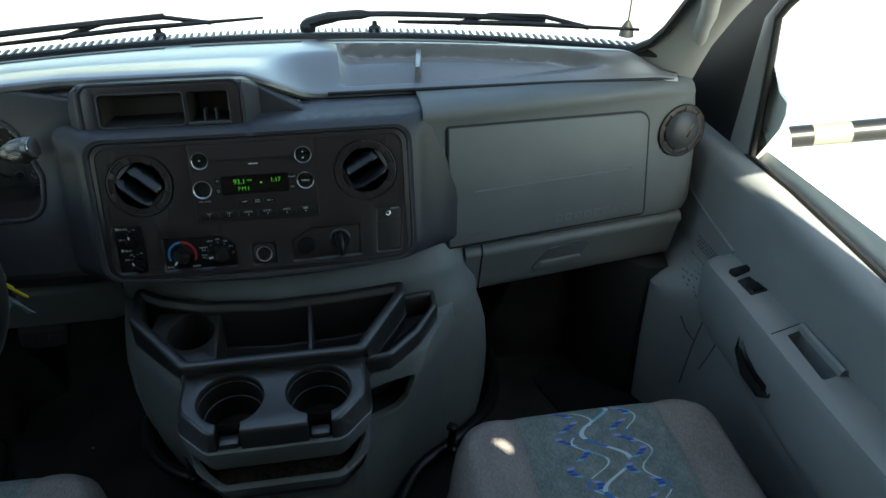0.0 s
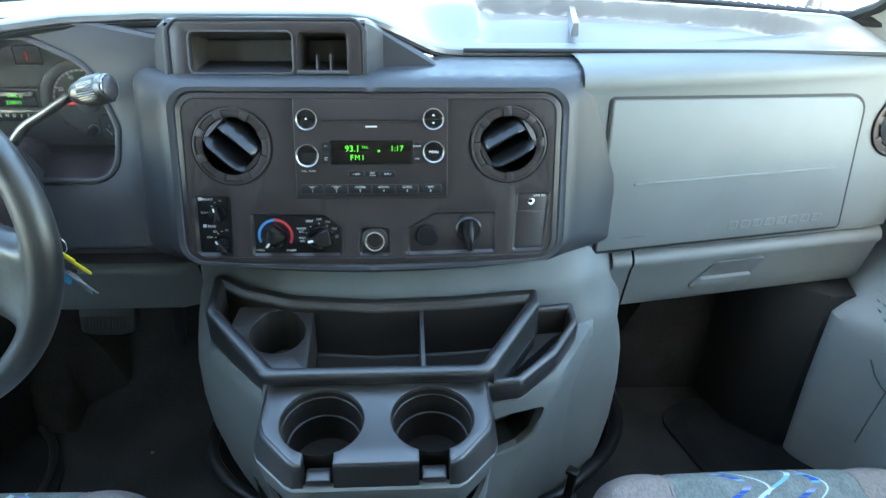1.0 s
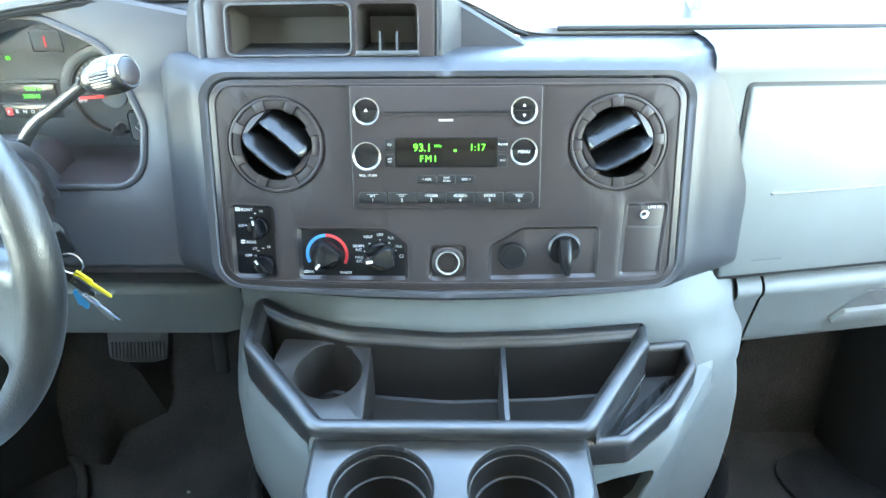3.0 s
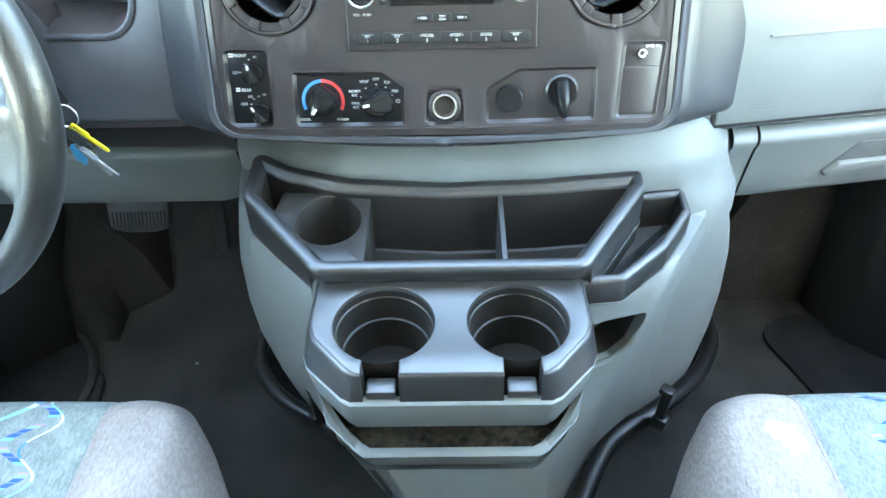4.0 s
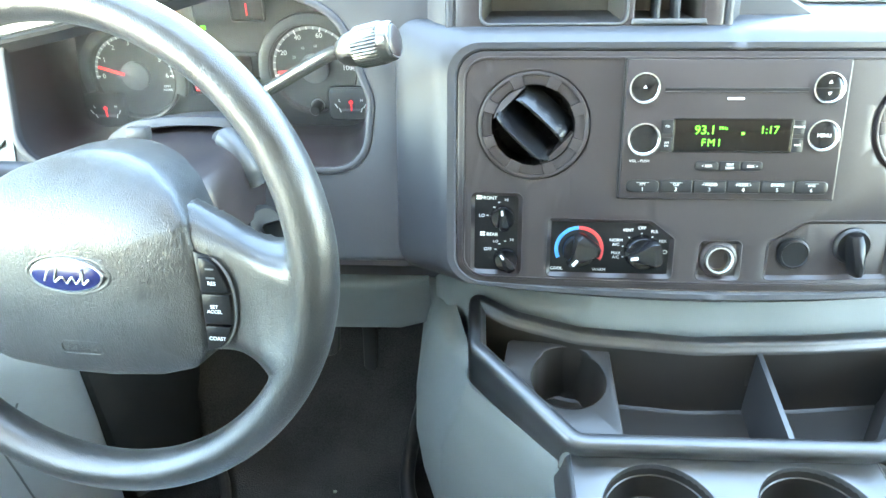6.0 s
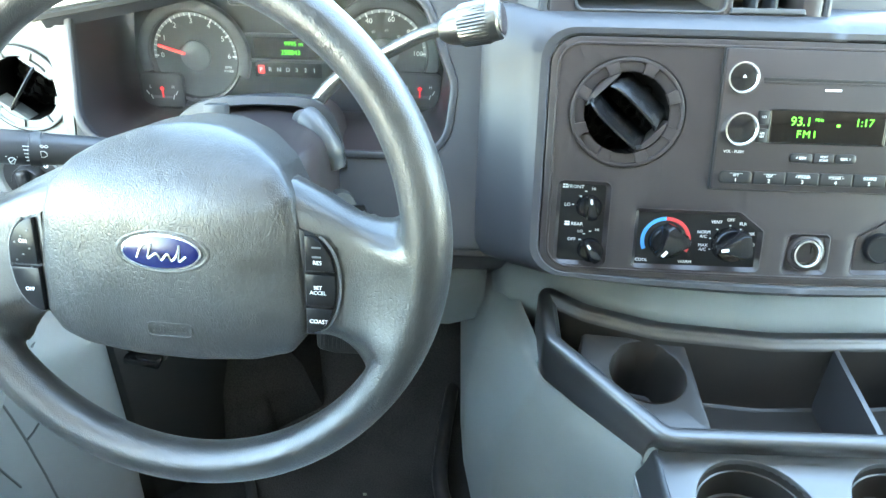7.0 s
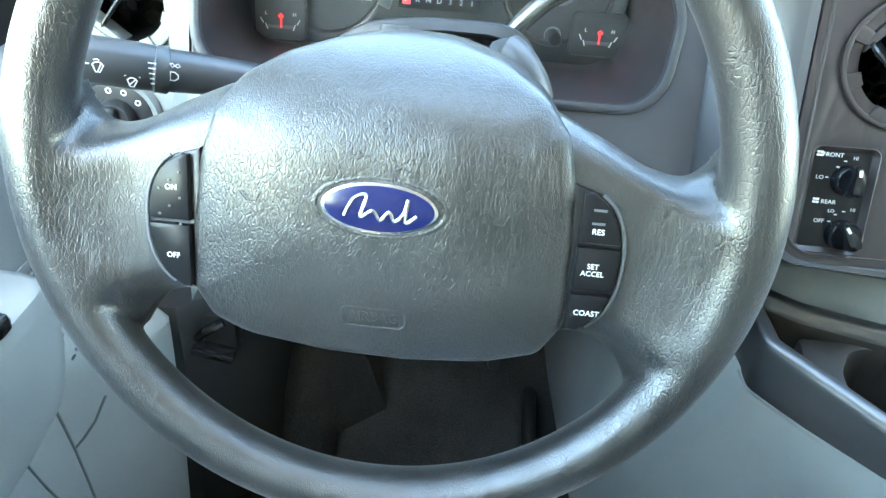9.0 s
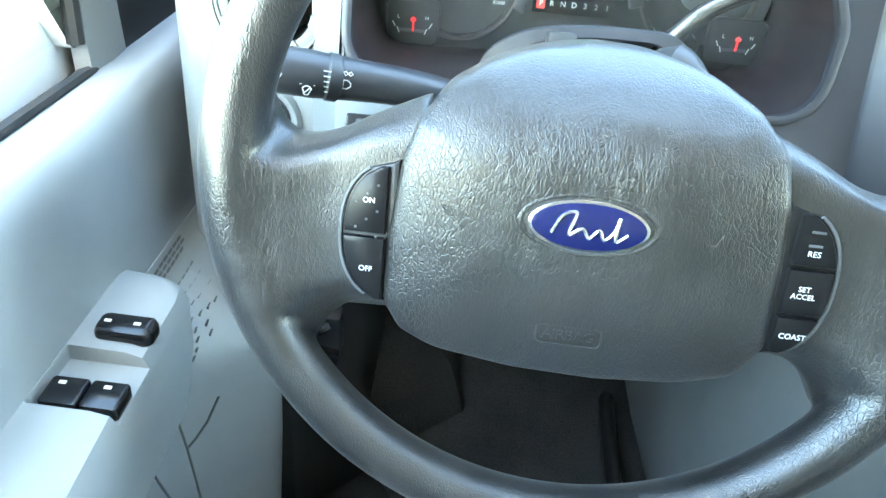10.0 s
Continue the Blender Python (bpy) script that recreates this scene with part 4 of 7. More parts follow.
def bow(ob):
    """Bends what sits on the centre panel to its shallow crown: the middle stands nearest the driver."""
    inv = FB.inverted()
    for o in (ob, *ob.children_recursive):
        if o.type != "MESH":
            continue
        bm = bmesh.new()
        bm.from_mesh(o.data)
        xs = [v.co.x for v in bm.verts]
        if max(xs) - min(xs) > 0.05:
            for i in range(-26, 27):
                if min(xs) < i * 0.012 < max(xs):
                    bmesh.ops.bisect_plane(bm, geom=list(bm.verts) + list(bm.edges) + list(bm.faces), plane_co=(i * 0.012, 0, 0), plane_no=(1, 0, 0))
        for v in bm.verts:
            p = inv @ v.co
            w = smooth(-0.10, -0.02, p.z)
            q = min(abs(p.x), 0.25) ** 2
            v.co = FB @ Vector((p.x * (1 + 0.35 * q * w), p.y, p.z + (0.001 - 0.28 * q) * w))
        bm.to_mesh(o.data)
        bm.free()


for ob in dash.children:
    if ob.name.split(".")[0] in ("center_shroud", "center_panel", "panel_lip"):
        bow(ob)

# right side fascia and end
def grow(z):
    return lerp_at([(0.51, 1.80), (0.55, 1.80), (0.64, 1.70), (0.73, 1.45), (0.765, 1.20), (0.79, 0.90), (0.81, 0.62), (0.83, 0.50)], z)[0]


rows = []
for x in (0.288, 0.318, 0.36, 0.44, 0.52, 0.60, 0.68, 0.76, 0.82, 0.845, 0.862, 0.872, 0.876, 0.878):
    e = 0.0 if x < 0.83 else 0.10 * ((x - 0.83) / 0.048) ** 2.4
    row = []
    for z, o in ((0.806, 0.13), (0.8125, 0.040), (0.8105, 0.012), (0.803, -0.001), (0.793, -0.005), (0.783, -0.002), (0.772, 0.0), (0.66, 0.0), (0.545, 0.0), (0.528, 0.003), (0.520, 0.014), (0.516, 0.06)):
        zz = z - (0.012 * smooth(0.80, 0.88, x) if z > 0.7 else 0) - 0.004 * (x - 0.34)
        xx = x if x < 0.83 else 0.83 + (x - 0.83) * grow(z)
        row.append((xx, 0.045 + 0.16 * (x - 0.34) + 0.1 * (z - 0.55) + o + e, zz))
    rows.append(row)
rows.append([(p[0] + 0.001, 0.42, p[2]) for p in rows[-1]])
part("right_fascia", loft(rows, False), M_GREY, dash, "grey passenger side fascia")
gl = rpoly([(-0.006, -0.0155), (0.424, -0.014), (0.409, 0.204), (-0.004, 0.221)], [0.004, 0.006, 0.028, 0.004])
part("glove_box_door", plate(gl, (), 0.01, 0.003, 0.0040, FR), M_GREY, dash, "grey glove box door")
part("glove_gap", plate(offset(gl, -0.0042), (), 0.002, 0.0005, 0.0014, FR), M_RUBBER, dash, "dark gap round the glove box door")
part("mould_line", plate(rect(0.043, 0.383, 0.0912, 0.0945, 0.001), (), 0.003, 0.0014, 0.0072, FR), M_GREY, dash)
for i in range(8):  # embossed badge, shown as plain bars
    x0 = 0.215 + i * 0.0215
    part("badge_bar", plate(rpoly([(x0, 0.0005), (x0 + 0.0165, 0.0005), (x0 + 0.0185, 0.0150), (x0 + 0.002, 0.0150)], 0.002), [rpoly([(x0 + 0.004, 0.004), (x0 + 0.0135, 0.004), (x0 + 0.0148, 0.0115), (x0 + 0.0052, 0.0115)], 0.001)], 0.001, 0.0002, 0.0043, FR), M_GREY, dash)
part("scuff", plate(rect(0.035, 0.075, 0.004, 0.0055, 0.0006), (), 0.0006, 0.0002, 0.0044, FR), M_DIALRIM, dash)


def lower_row(x, o=0.0):
    y0 = 0.062 + 0.16 * (x - 0.40)
    return [(x, y0 + dy + o, z) for dy, z in ((0.05, 0.519), (0.004, 0.517), (-0.005, 0.512), (-0.009, 0.505), (-0.009, 0.498), (-0.003, 0.488), (0.007, 0.442), (0.013, 0.410), (0.019, 0.400), (0.030, 0.394), (0.12, 0.396))]


part("lower_panel", loft([lower_row(x) for x in (0.370, 0.373, 0.381, 0.395, 0.4025)], False), M_GREY, dash)
part("lower_panel", loft([lower_row(x) for x in (0.4065, 0.44, 0.56, 0.70, 0.80, 0.86)], False), M_GREY, dash)
lat = frame_of((0.575, 0.0945, 0.458), (1, 0.16, 0), (0, -0.24, 1))
# Flat plate, not sunk: the recess's shade is its darker grey.
part("latch_recess", plate(rpoly([(-0.062, -0.030), (0.055, -0.030), (0.075, 0.028), (-0.020, 0.028)], 0.008), (), 0.004, 0.001, 0.003, lat), M_DIALRIM, dash, "finger recess, its shade painted as a darker plate")
part("latch", plate(rpoly([(-0.056, -0.027), (0.050, -0.027), (0.056, -0.004), (-0.040, -0.004)], 0.004), (), 0.008, 0.003, 0.010, lat), M_GREY, dash, "grey latch")
# Black block between console and lower panel: the gap's shade as colour.
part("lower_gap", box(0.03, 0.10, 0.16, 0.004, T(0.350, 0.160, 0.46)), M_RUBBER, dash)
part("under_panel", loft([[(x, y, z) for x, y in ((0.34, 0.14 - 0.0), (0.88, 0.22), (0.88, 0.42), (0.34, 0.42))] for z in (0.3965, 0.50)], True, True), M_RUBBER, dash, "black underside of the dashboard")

# left side: cluster surround with its opening, grey end panel and knee panel
opening = rpoly([(-0.722, 0.000), (-0.356, -0.002), (-0.348, 0.065), (-0.378, 0.145), (-0.45, 0.178), (-0.56, 0.180), (-0.66, 0.165), (-0.722, 0.125)], [0.034, 0.034, 0.03, 0.05, 0.06, 0.08, 0.06, 0.03], 6)
part("cluster_surround", plate(rpoly([(-0.731, -0.106), (-0.270, -0.106), (-0.262, 0.100), (-0.262, 0.185), (-0.40, 0.212), (-0.50, 0.208), (-0.60, 0.188), (-0.68, 0.168), (-0.731, 0.150)], 0.004), [opening], 0.012, 0.007, 0.0, FC), M_SHROUD, dash, "charcoal surround of the instrument cluster")
part("opening_lip", frame_ring(offset(opening, -0.0085), 0.0085, 0.006, 0.0028, 0.0030, FC), M_SHROUD, dash, "raised lip of the cluster opening")
part("cluster_tunnel", loft([[FC @ Vector((x, y, -0.006)) for x, y in opening], [FC @ Vector((-0.54 + (x + 0.54) * 0.965, 0.09 + (y - 0.09) * 0.955 + 0.012, -0.045)) for x, y in opening], [FC @ Vector((-0.54 + (x + 0.54) * 0.955, 0.09 + (y - 0.09) * 0.95 + 0.030, -0.14)) for x, y in opening]]), M_PANEL, dash)
xs3 = [-0.75 + 0.5 * i / 30 for i in range(31)]
part("lip_fill", loft([[(x, lerp_at(LIP, x)[0] + 0.012, lerp_at(LIP, x)[1] - 0.014) for x in xs3], [FC @ Vector((x, min((lerp_at(LIP, x)[1] - 0.030 - 0.668) * 1.053, 0.20), -0.004)) for x in xs3]], False), M_SHROUD, dash)
part("fascia_foot", plate(rpoly([(-0.7318, -0.104), (-0.640, -0.104), (-0.640, -0.0135), (-0.7318, -0.0135)], [0.002, 0.006, 0.012, 0.002]), (), 0.004, 0.0012, 0.0022, FC), M_GREY, dash, "grey fascia foot under the cluster")
part("column_shelf", loft([[(x, y, z) for x in (-0.735, -0.28)] for y, z in ((0.012, 0.572), (0.008, 0.563), (0.012, 0.557), (0.100, 0.486), (0.16, 0.44))], False), M_PANEL, dash)
rows = [[(x, 0.100 + dy + 0.02 * smooth(-0.35, -0.285, x), z) for dy, z in ((0.06, 0.481), (0.006, 0.479), (-0.001, 0.475), (-0.004, 0.468), (0.0, 0.455), (0.032, 0.384), (0.036, 0.370), (0.042, 0.363), (0.09, 0.363))] for x in (-0.735, -0.7, -0.5, -0.34, -0.31, -0.295)]
part("knee_panel", loft(rows, False), M_GREY, dash, "grey knee panel under the column")
part("left_fascia", plate([(-0.850, 0.482 - 0.66), (-0.757, 0.482 - 0.66), (-0.757, 0.140), (-0.850, 0.140)], [circle(-0.790, 0.048, 0.0405, 40)], 0.004, 0.0001, 0.0, FL), M_GREY, dash, "pale grey driver side fascia")
ZL = (0.800, 0.79, 0.74, 0.66, 0.56, 0.50, 0.482)
rows = [[(-0.757, 0.072 + 0.06 * (z - 0.66), z) for z in ZL], [(-0.745, 0.5 * (0.070 + 0.06 * (z - 0.66)) + 0.5 * (0.044 + 0.33 * (z - 0.668)), z) for z in ZL], [(-0.7315, 0.043 + 0.33 * (z - 0.668), z) for z in ZL], [(-0.7305, 0.12, z) for z in ZL]]
part("fascia_return", loft(rows, False), M_GREY, dash)
rows = []
for x in (-0.8498, -0.86, -0.875, -0.885, -0.891):
    e = 0.07 * (max(0.0, -0.85 - x) / 0.041) ** 2.2
    rows.append([(x, 0.072 + 0.06 * (z - 0.66) + e, z) for z in ZL])
rows.append([(-0.893, 0.42, p[2]) for p in rows[-1]])
part("fascia_end", loft(rows, False), M_GREY, dash)

# ---- upper storage bin on the centre shroud ----
FN = FB @ T(0, 0, -0.020)
bin_t = thing("storage_bin", tuple(FN @ Vector((-0.13, 0.09, 0))), "charcoal open storage bin with a divider above the radio", "storage bin")
M_BIN = plastic("bin_brown_grey", (0.066, 0.060, 0.052), 0.45, 900.0, 0.2)
outline = rpoly([(-0.252, 0.083), (-0.012, 0.083), (-0.012, 0.150), (-0.022, 0.160), (-0.242, 0.160), (-0.252, 0.150)], [0.014, 0.014, 0.008, 0.008, 0.008, 0.008])
part("bin_frame", plate(outline, [rect(-0.228, -0.100, 0.097, 0.146, 0.008), rect(-0.092, -0.030, 0.098, 0.146, 0.005)], 0.014, 0.0022, 0.0034, FN), M_PANEL, bin_t, "charcoal inset frame")
part("bin_gap", frame_ring(offset(outline, -0.0022), 0.0034, 0.010, 0.0004, 0.0010, FN), M_RUBBER, bin_t, "dark gap round the frame")
surround = rpoly([(-0.262, 0.076), (-0.003, 0.076), (-0.003, 0.150), (-0.016, 0.165), (-0.246, 0.165), (-0.262, 0.150)], [0.010, 0.010, 0.008, 0.008, 0.008, 0.008])
part("bin_surround", plate(surround, [offset(outline, -0.0018)], 0.012, 0.0030, 0.0030, FN), M_SHROUD, bin_t)
for x0, x1, v0, v1 in ((-0.228, -0.100, 0.097, 0.146), (-0.092, -0.030, 0.098, 0.146)):
    part("bin_well", loft([[FN @ Vector((x, v, d)) for x, v in offset(rect(x0, x1, v0, v1, 0.006), o)] for d, o in ((0.0, -0.001), (-0.06, 0.006))], True, False, True), M_BIN, bin_t, "brown-grey hollow")
# Lighter material than the frame: paints the highlight along the lip.
part("bin_lip", frame_ring(rect(-0.2310, -0.0972, 0.0942, 0.1490, 0.009), 0.0026, 0.003, 0.0011, 0.0052, FN), M_BEZEL, bin_t, "raised lip, its edge highlight put in as lighter colour")
for x in (-0.0705, -0.0525):
    part("slot_rib", plate(rect(x, x + 0.0022, 0.098, 0.120, 0.001), (), 0.03, 0.0005, -0.002, FN), M_BEZEL, bin_t)
part("slot_sill", plate(rpoly([(-0.095, 0.0945), (-0.027, 0.0945), (-0.028, 0.1000), (-0.094, 0.1000)], 0.001), (), 0.02, 0.0016, 0.0062, FN), M_BEZEL, bin_t)
STN = ((-0.285, 0.125, -0.05), (-0.272, 0.155, -0.03), (-0.258, 0.163, -0.018), (-0.130, 0.164, -0.018), (-0.006, 0.163, -0.018), (0.004, 0.160, -0.035), (0.016, 0.152, -0.058), (0.05, 0.132, -0.060), (0.085, 0.112, -0.062), (0.10, 0.10, -0.07))
for group in (STN[:3], STN[4:]):
    rows = [[FB @ Vector((x, v, d)) for v in (0.078, 0.085, v1 - 0.006, v1 - 0.0045)] for x, v1, d in group]
    part("bin_cheek", loft(rows, False), M_SHROUD, bin_t)
rows = [[FB @ Vector((x, v, e)) for v, e in ((v1 - 0.005, d), (v1, d - 0.004), (v1 + 0.004, d - 0.03), (v1 + 0.006, -0.13))] for x, v1, d in STN]
part("bin_housing", loft(rows, False), M_SHROUD, bin_t, "charcoal housing blending into the dash")

bow(bin_t)

# ---- round air vents ----


def air_vent(m, r, tilt, blades, label, ringmat, name="air_vent"):
    """A round outlet: flat ring with eight sunken finger pockets, a turning drum with end cheeks and vanes in it."""
    v = thing(name, tuple(m.translation), label, "air vent", "dash air vents")
    part("groove", lathe([(r * 0.985, -0.002), (r * 0.99, -0.0015), (r * 1.012, -0.0012), (r * 1.018, 0.0004)], 56, m), M_RUBBER, v)
    ri, ro, rp = r * 0.735, r * 0.99, r * 0.92
    pockets = []
    for i in range(8):
        a0, a1 = radians(45 * i + 1), radians(45 * i + 31)
        q = [(rr * math.cos(a), rr * math.sin(a)) for rr, seq in ((rp, range(7)), (ri + 0.0005, range(6, -1, -1))) for a in (a0 + (a1 - a0) * s / 6 for s in seq)]
        pockets.append(q)
    turn = m @ Matrix.Rotation(radians(tilt + 26), 4, "Z")
    ann = plate(circle(0, 0, ro, 72), [circle(0, 0, rp, 72)], 0.006, 0.0012, 0.0016, turn)
    tabs = []
    for i in range(8):
        a0, a1 = radians(45 * i + 31), radians(45 * i + 46)
        q = [(rr * math.cos(a), rr * math.sin(a)) for rr, seq in ((rp + 0.0008, range(4)), (ri, range(3, -1, -1))) for a in (a0 + (a1 - a0) * s / 3 for s in seq)]
        tabs.append(plate(q, (), 0.006, 0.0005, 0.0015, turn))
    part("ring", joined(ann, *tabs), ringmat, v)
    for q in pockets:
        bm = plate(q, (), 0.004, 0.0004, 0.0, Matrix.Identity(4))
        for w in bm.verts:  # the floor slopes in towards the drum
            w.co.z -= 0.0004 + 0.0010 * smooth(rp, ri, w.co.to_2d().length)
        part("grip_pad", put(bm, turn), ringmat, v)
    part("barrel", lathe([(ri + 0.001, -0.001), (ri, -0.004), (ri * 0.98, -0.034), (ri * 0.90, -0.045), (0.0, -0.046)], 36, m), M_DUCT, v, "black duct")
    mesh = []
    for i in range(-3, 4):  # honeycomb of the duct's grille
        for j in range(-3, 4):
            cx, cy = 0.0115 * (i + 0.5 * (j % 2)), 0.0100 * j
            if math.hypot(cx, cy) < ri - 0.006:
                hexa = [(cx + 0.0062 * math.cos(radians(60 * k + 30)), cy + 0.0062 * math.sin(radians(60 * k + 30))) for k in range(6)]
                mesh.append(plate(hexa, [offset(hexa, 0.0009)], 0.003, 0.0002, -0.032, m))
    part("duct_grille", joined(*mesh), M_DUCT, v)
    spin = m @ Matrix.Rotation(radians(tilt), 4, "Z")
    for s in (1, -1):  # flat cheeks at the drum's ends
        a = [radians(-34 + 68 * i / 12) for i in range(13)]
        part("cheek", plate([(s * ri * 0.985 * math.cos(t), s * ri * 0.985 * math.sin(t)) for t in a], (), 0.020, 0.0008, 0.0006, spin), ringmat, v)
    for o0, h0, o1, h1 in blades:
        half = math.sqrt(max(1e-6, (ri * 0.97) ** 2 - (0.5 * (o0 + o1)) ** 2)) * 0.93
        d = Vector((0, o1 - o0, h1 - h0)).normalized()
        n = Vector((0, -d.z, d.y))
        rings = []
        for i in range(19):
            t = -1 + 2 * i / 18
            k = math.sqrt(max(0.0, 1 - abs(t) ** 2.6))
            a = Vector((t * half, o0 * (0.72 + 0.28 * k), h0 * (0.15 + 0.85 * k)))
            b = Vector((t * half, o1, h1))
            e = a.lerp(b, 0.5) + n * 0.0016
            rings.append([a + n * 0.0004, a + d * 0.0012 + n * 0.0018, e + n * 0.0006, b, b - n * 0.0016, a.lerp(b, 0.5) - n * 0.0008, a + d * 0.0012 - n * 0.0016])
        part("vane", put(loft(rings, True, True, True), spin), M_VANE, v)
    return v


two = ((0.0080, 0.0085, 0.030, -0.016), (-0.0210, 0.0125, 0.001, -0.018))
for vx, tilt in ((0, -43), (1, 29)):
    bow(air_vent(FB @ T(*VENTS[vx], 0.0), 0.0508, tilt, two, "round charcoal air vent with two slanted vanes", M_PANEL))
end_v = air_vent(FR @ T(0.491, 0.156, 0.002), 0.0530, 60, ((0.0, 0.006, 0.002, -0.02),), "closed round air vent at the dashboard's passenger end", M_PANEL)
part("closed_face", lathe([(0.0395, 0.001), (0.034, 0.008), (0.020, 0.014), (0.0, 0.016)], 36, FR @ T(0.491, 0.156, 0.002)), M_BEZEL, end_v, "domed closed face")
part("thumb_ridge", box(0.006, 0.030, 0.006, 0.002, FR @ T(0.499, 0.160, 0.0150) @ Matrix.Rotation(radians(-25), 4, "Z")), M_VANE, end_v)
air_vent(FL @ T(-0.790, 0.048, 0.002), 0.0450, 52, ((0.000, 0.004, 0.004, -0.028),), "round air vent with a pale grey ring by the driver's door", M_GREY)

# ---- radio ----
FB_CROWN, FB = FB, FB @ T(0, 0, -0.0012)
radio = thing("car_radio", tuple(FB @ Vector((0, -0.064, 0))), "black car radio with chrome ringed buttons and lit green display", "radio")
part("body", plate(rect(-0.1, 0.1, -0.064, 0.064, 0.002), (), 0.03, 0.0012, 0.0036, FB), M_PANEL, radio, "charcoal face plate")
part("gap", frame_ring(rect(-0.1014, 0.1014, -0.0654, 0.0654, 0.002), 0.0016, 0.003, 0.0003, 0.0006, FB), M_RUBBER, radio)
part("slot", plate(rect(-0.064, 0.064, 0.0362, 0.0392, 0.001), (), 0.001, 0.0003, 0.0040, FB), M_BLACK, radio, "disc slot")
part("slot_lip", plate(rect(-0.064, 0.064, 0.0344, 0.0358, 0.0005), (), 0.001, 0.0004, 0.0046, FB), M_PANEL, radio)
part("name_bar", plate(rect(-0.0075, 0.0075, 0.0282, 0.0302, 0.0005), (), 0.0006, 0.0002, 0.0042, FB), M_WHITE, radio)
for nm, x, v, r in (("eject_button", -0.083, 0.0385, 0.0145), ("tuning_button", 0.081, 0.0390, 0.0145), ("volume_knob", -0.0825, -0.0070, 0.0155), ("menu_button", 0.0815, -0.0035, 0.0150)):
    k = T(x, v, 0.0036)
    tall = 0.012 if nm == "volume_knob" else 0.003
    b0 = part(nm, lathe([(r * 0.82, tall - 0.001), (r * 0.60, tall - 0.0002), (0.0, tall + 0.0002)], 32, FB @ k), M_GLOSS, radio)
    part("chrome_ring", lathe([(r * 0.98, 0.0), (r, tall - 0.0015), (r * 0.97, tall), (r * 0.88, tall + 0.0002), (r * 0.80, tall - 0.0012)], 32, FB @ k), M_CHROME, b0, "bright chrome ring")
for x, v, d in ((-0.083, 0.0393, 0.0071), (0.081, 0.0440, 0.0071)):
    part("arrow", plate([(x - 0.0018, v - 0.001), (x + 0.0018, v - 0.001), (x, v + 0.002)], (), 0.0003, 0.0001, d, FB), M_WHITE, radio)
part("arrow", plate([(0.081, 0.0325), (0.0828, 0.0352), (0.0792, 0.0352)], (), 0.0003, 0.0001, 0.0071, FB), M_WHITE, radio)
part("split_line", plate(rect(0.0695, 0.0925, 0.0386, 0.0392), (), 0.0003, 0.0001, 0.0070, FB), M_BLACK, radio)
disp = part("display", plate(rect(-0.053, 0.053, -0.0185, 0.0100, 0.0015), (), 0.002, 0.0005, 0.0043, FB), M_LCD, radio, "dark display window")
part("display_rim", frame_ring(rect(-0.0545, 0.0545, -0.0200, 0.0115, 0.002), 0.0016, 0.002, 0.0005, 0.0046, FB), M_GLOSS, radio)


def on(x, v, d=0.0):
    return FB @ T(x, v, d)


text("93.1", 0.0115, on(-0.0250, 0.0005, 0.0046), M_GREENLIT, disp, "lit_text")
text("MHz", 0.0040, on(-0.0085, 0.0025, 0.0046), M_GREENLIT, disp, "lit_text")
text("FM1", 0.0095, on(-0.0185, -0.0110, 0.0046), M_GREENLIT, disp, "lit_text", wide=1.25)
text("1:17", 0.0100, on(0.0330, 0.0008, 0.0046), M_GREENLIT, disp, "lit_text")
part("lit_mark", plate(rect(0.0080, 0.0110, -0.0035, -0.0010), (), 0.0003, 0.0001, 0.0046, FB), M_GREENLIT, disp)
for x in (-0.0595, 0.0595):
    for v, s in ((0.0040, "CD" if x < 0 else "PHONE"), (-0.0125, "AM\nFM" if x < 0 else "AUX")):
        part("side_button", plate(rect(x - 0.0052, x + 0.0052, v - 0.0070, v + 0.0060, 0.001), (), 0.002, 0.0006, 0.0046, FB), M_BLACK, radio)
        text(s, 0.0030, on(x, v, 0.0048), M_WHITE, radio)
text("VOL - PUSH", 0.0036, on(-0.0830, -0.0285, 0.0037), M_WHITE, radio)
text("MENU", 0.0046, on(0.0815, -0.0035, 0.0070), M_WHITE, radio)
for x0, x1, s in ((-0.031, -0.010, "< SEEK"), (-0.009, 0.010, "TEXT\nSCAN"), (0.011, 0.031, "SEEK >")):
    part("seek_button", plate(rect(x0, x1, -0.0370, -0.0280, 0.0038 if "SEEK" in s else 0.001), (), 0.003, 0.0008, 0.0052, FB), M_BLACK, radio)
    text(s, 0.0034 if "SEEK" in s else 0.0030, on((x0 + x1) / 2, -0.0325, 0.0054), M_WHITE, radio)
for i, s in enumerate(("RPT", "CLK", "< FOLDER", "FOLDER >", "SHUFFLE", "BASS")):
    x0 = -0.0935 + i * 0.0312
    part("preset_button", plate(rect(x0, x0 + 0.0302, -0.0582, -0.0462, 0.0045 if i in (0, 5) else 0.0012), (), 0.003, 0.0009, 0.0054, FB), M_BLACK, radio)
    text(str(i + 1), 0.0050, on(x0 + 0.015, -0.0548, 0.0056), M_WHITE, radio)
    text(s, 0.0032, on(x0 + 0.015, -0.0502, 0.0056), M_WHITE, radio)
    part("button_bar", plate(rect(x0 + 0.009, x0 + 0.021, -0.04860, -0.0482), (), 0.0002, 0.00005, 0.0056, FB), M_GREYINK, radio)


FB = FB_CROWN

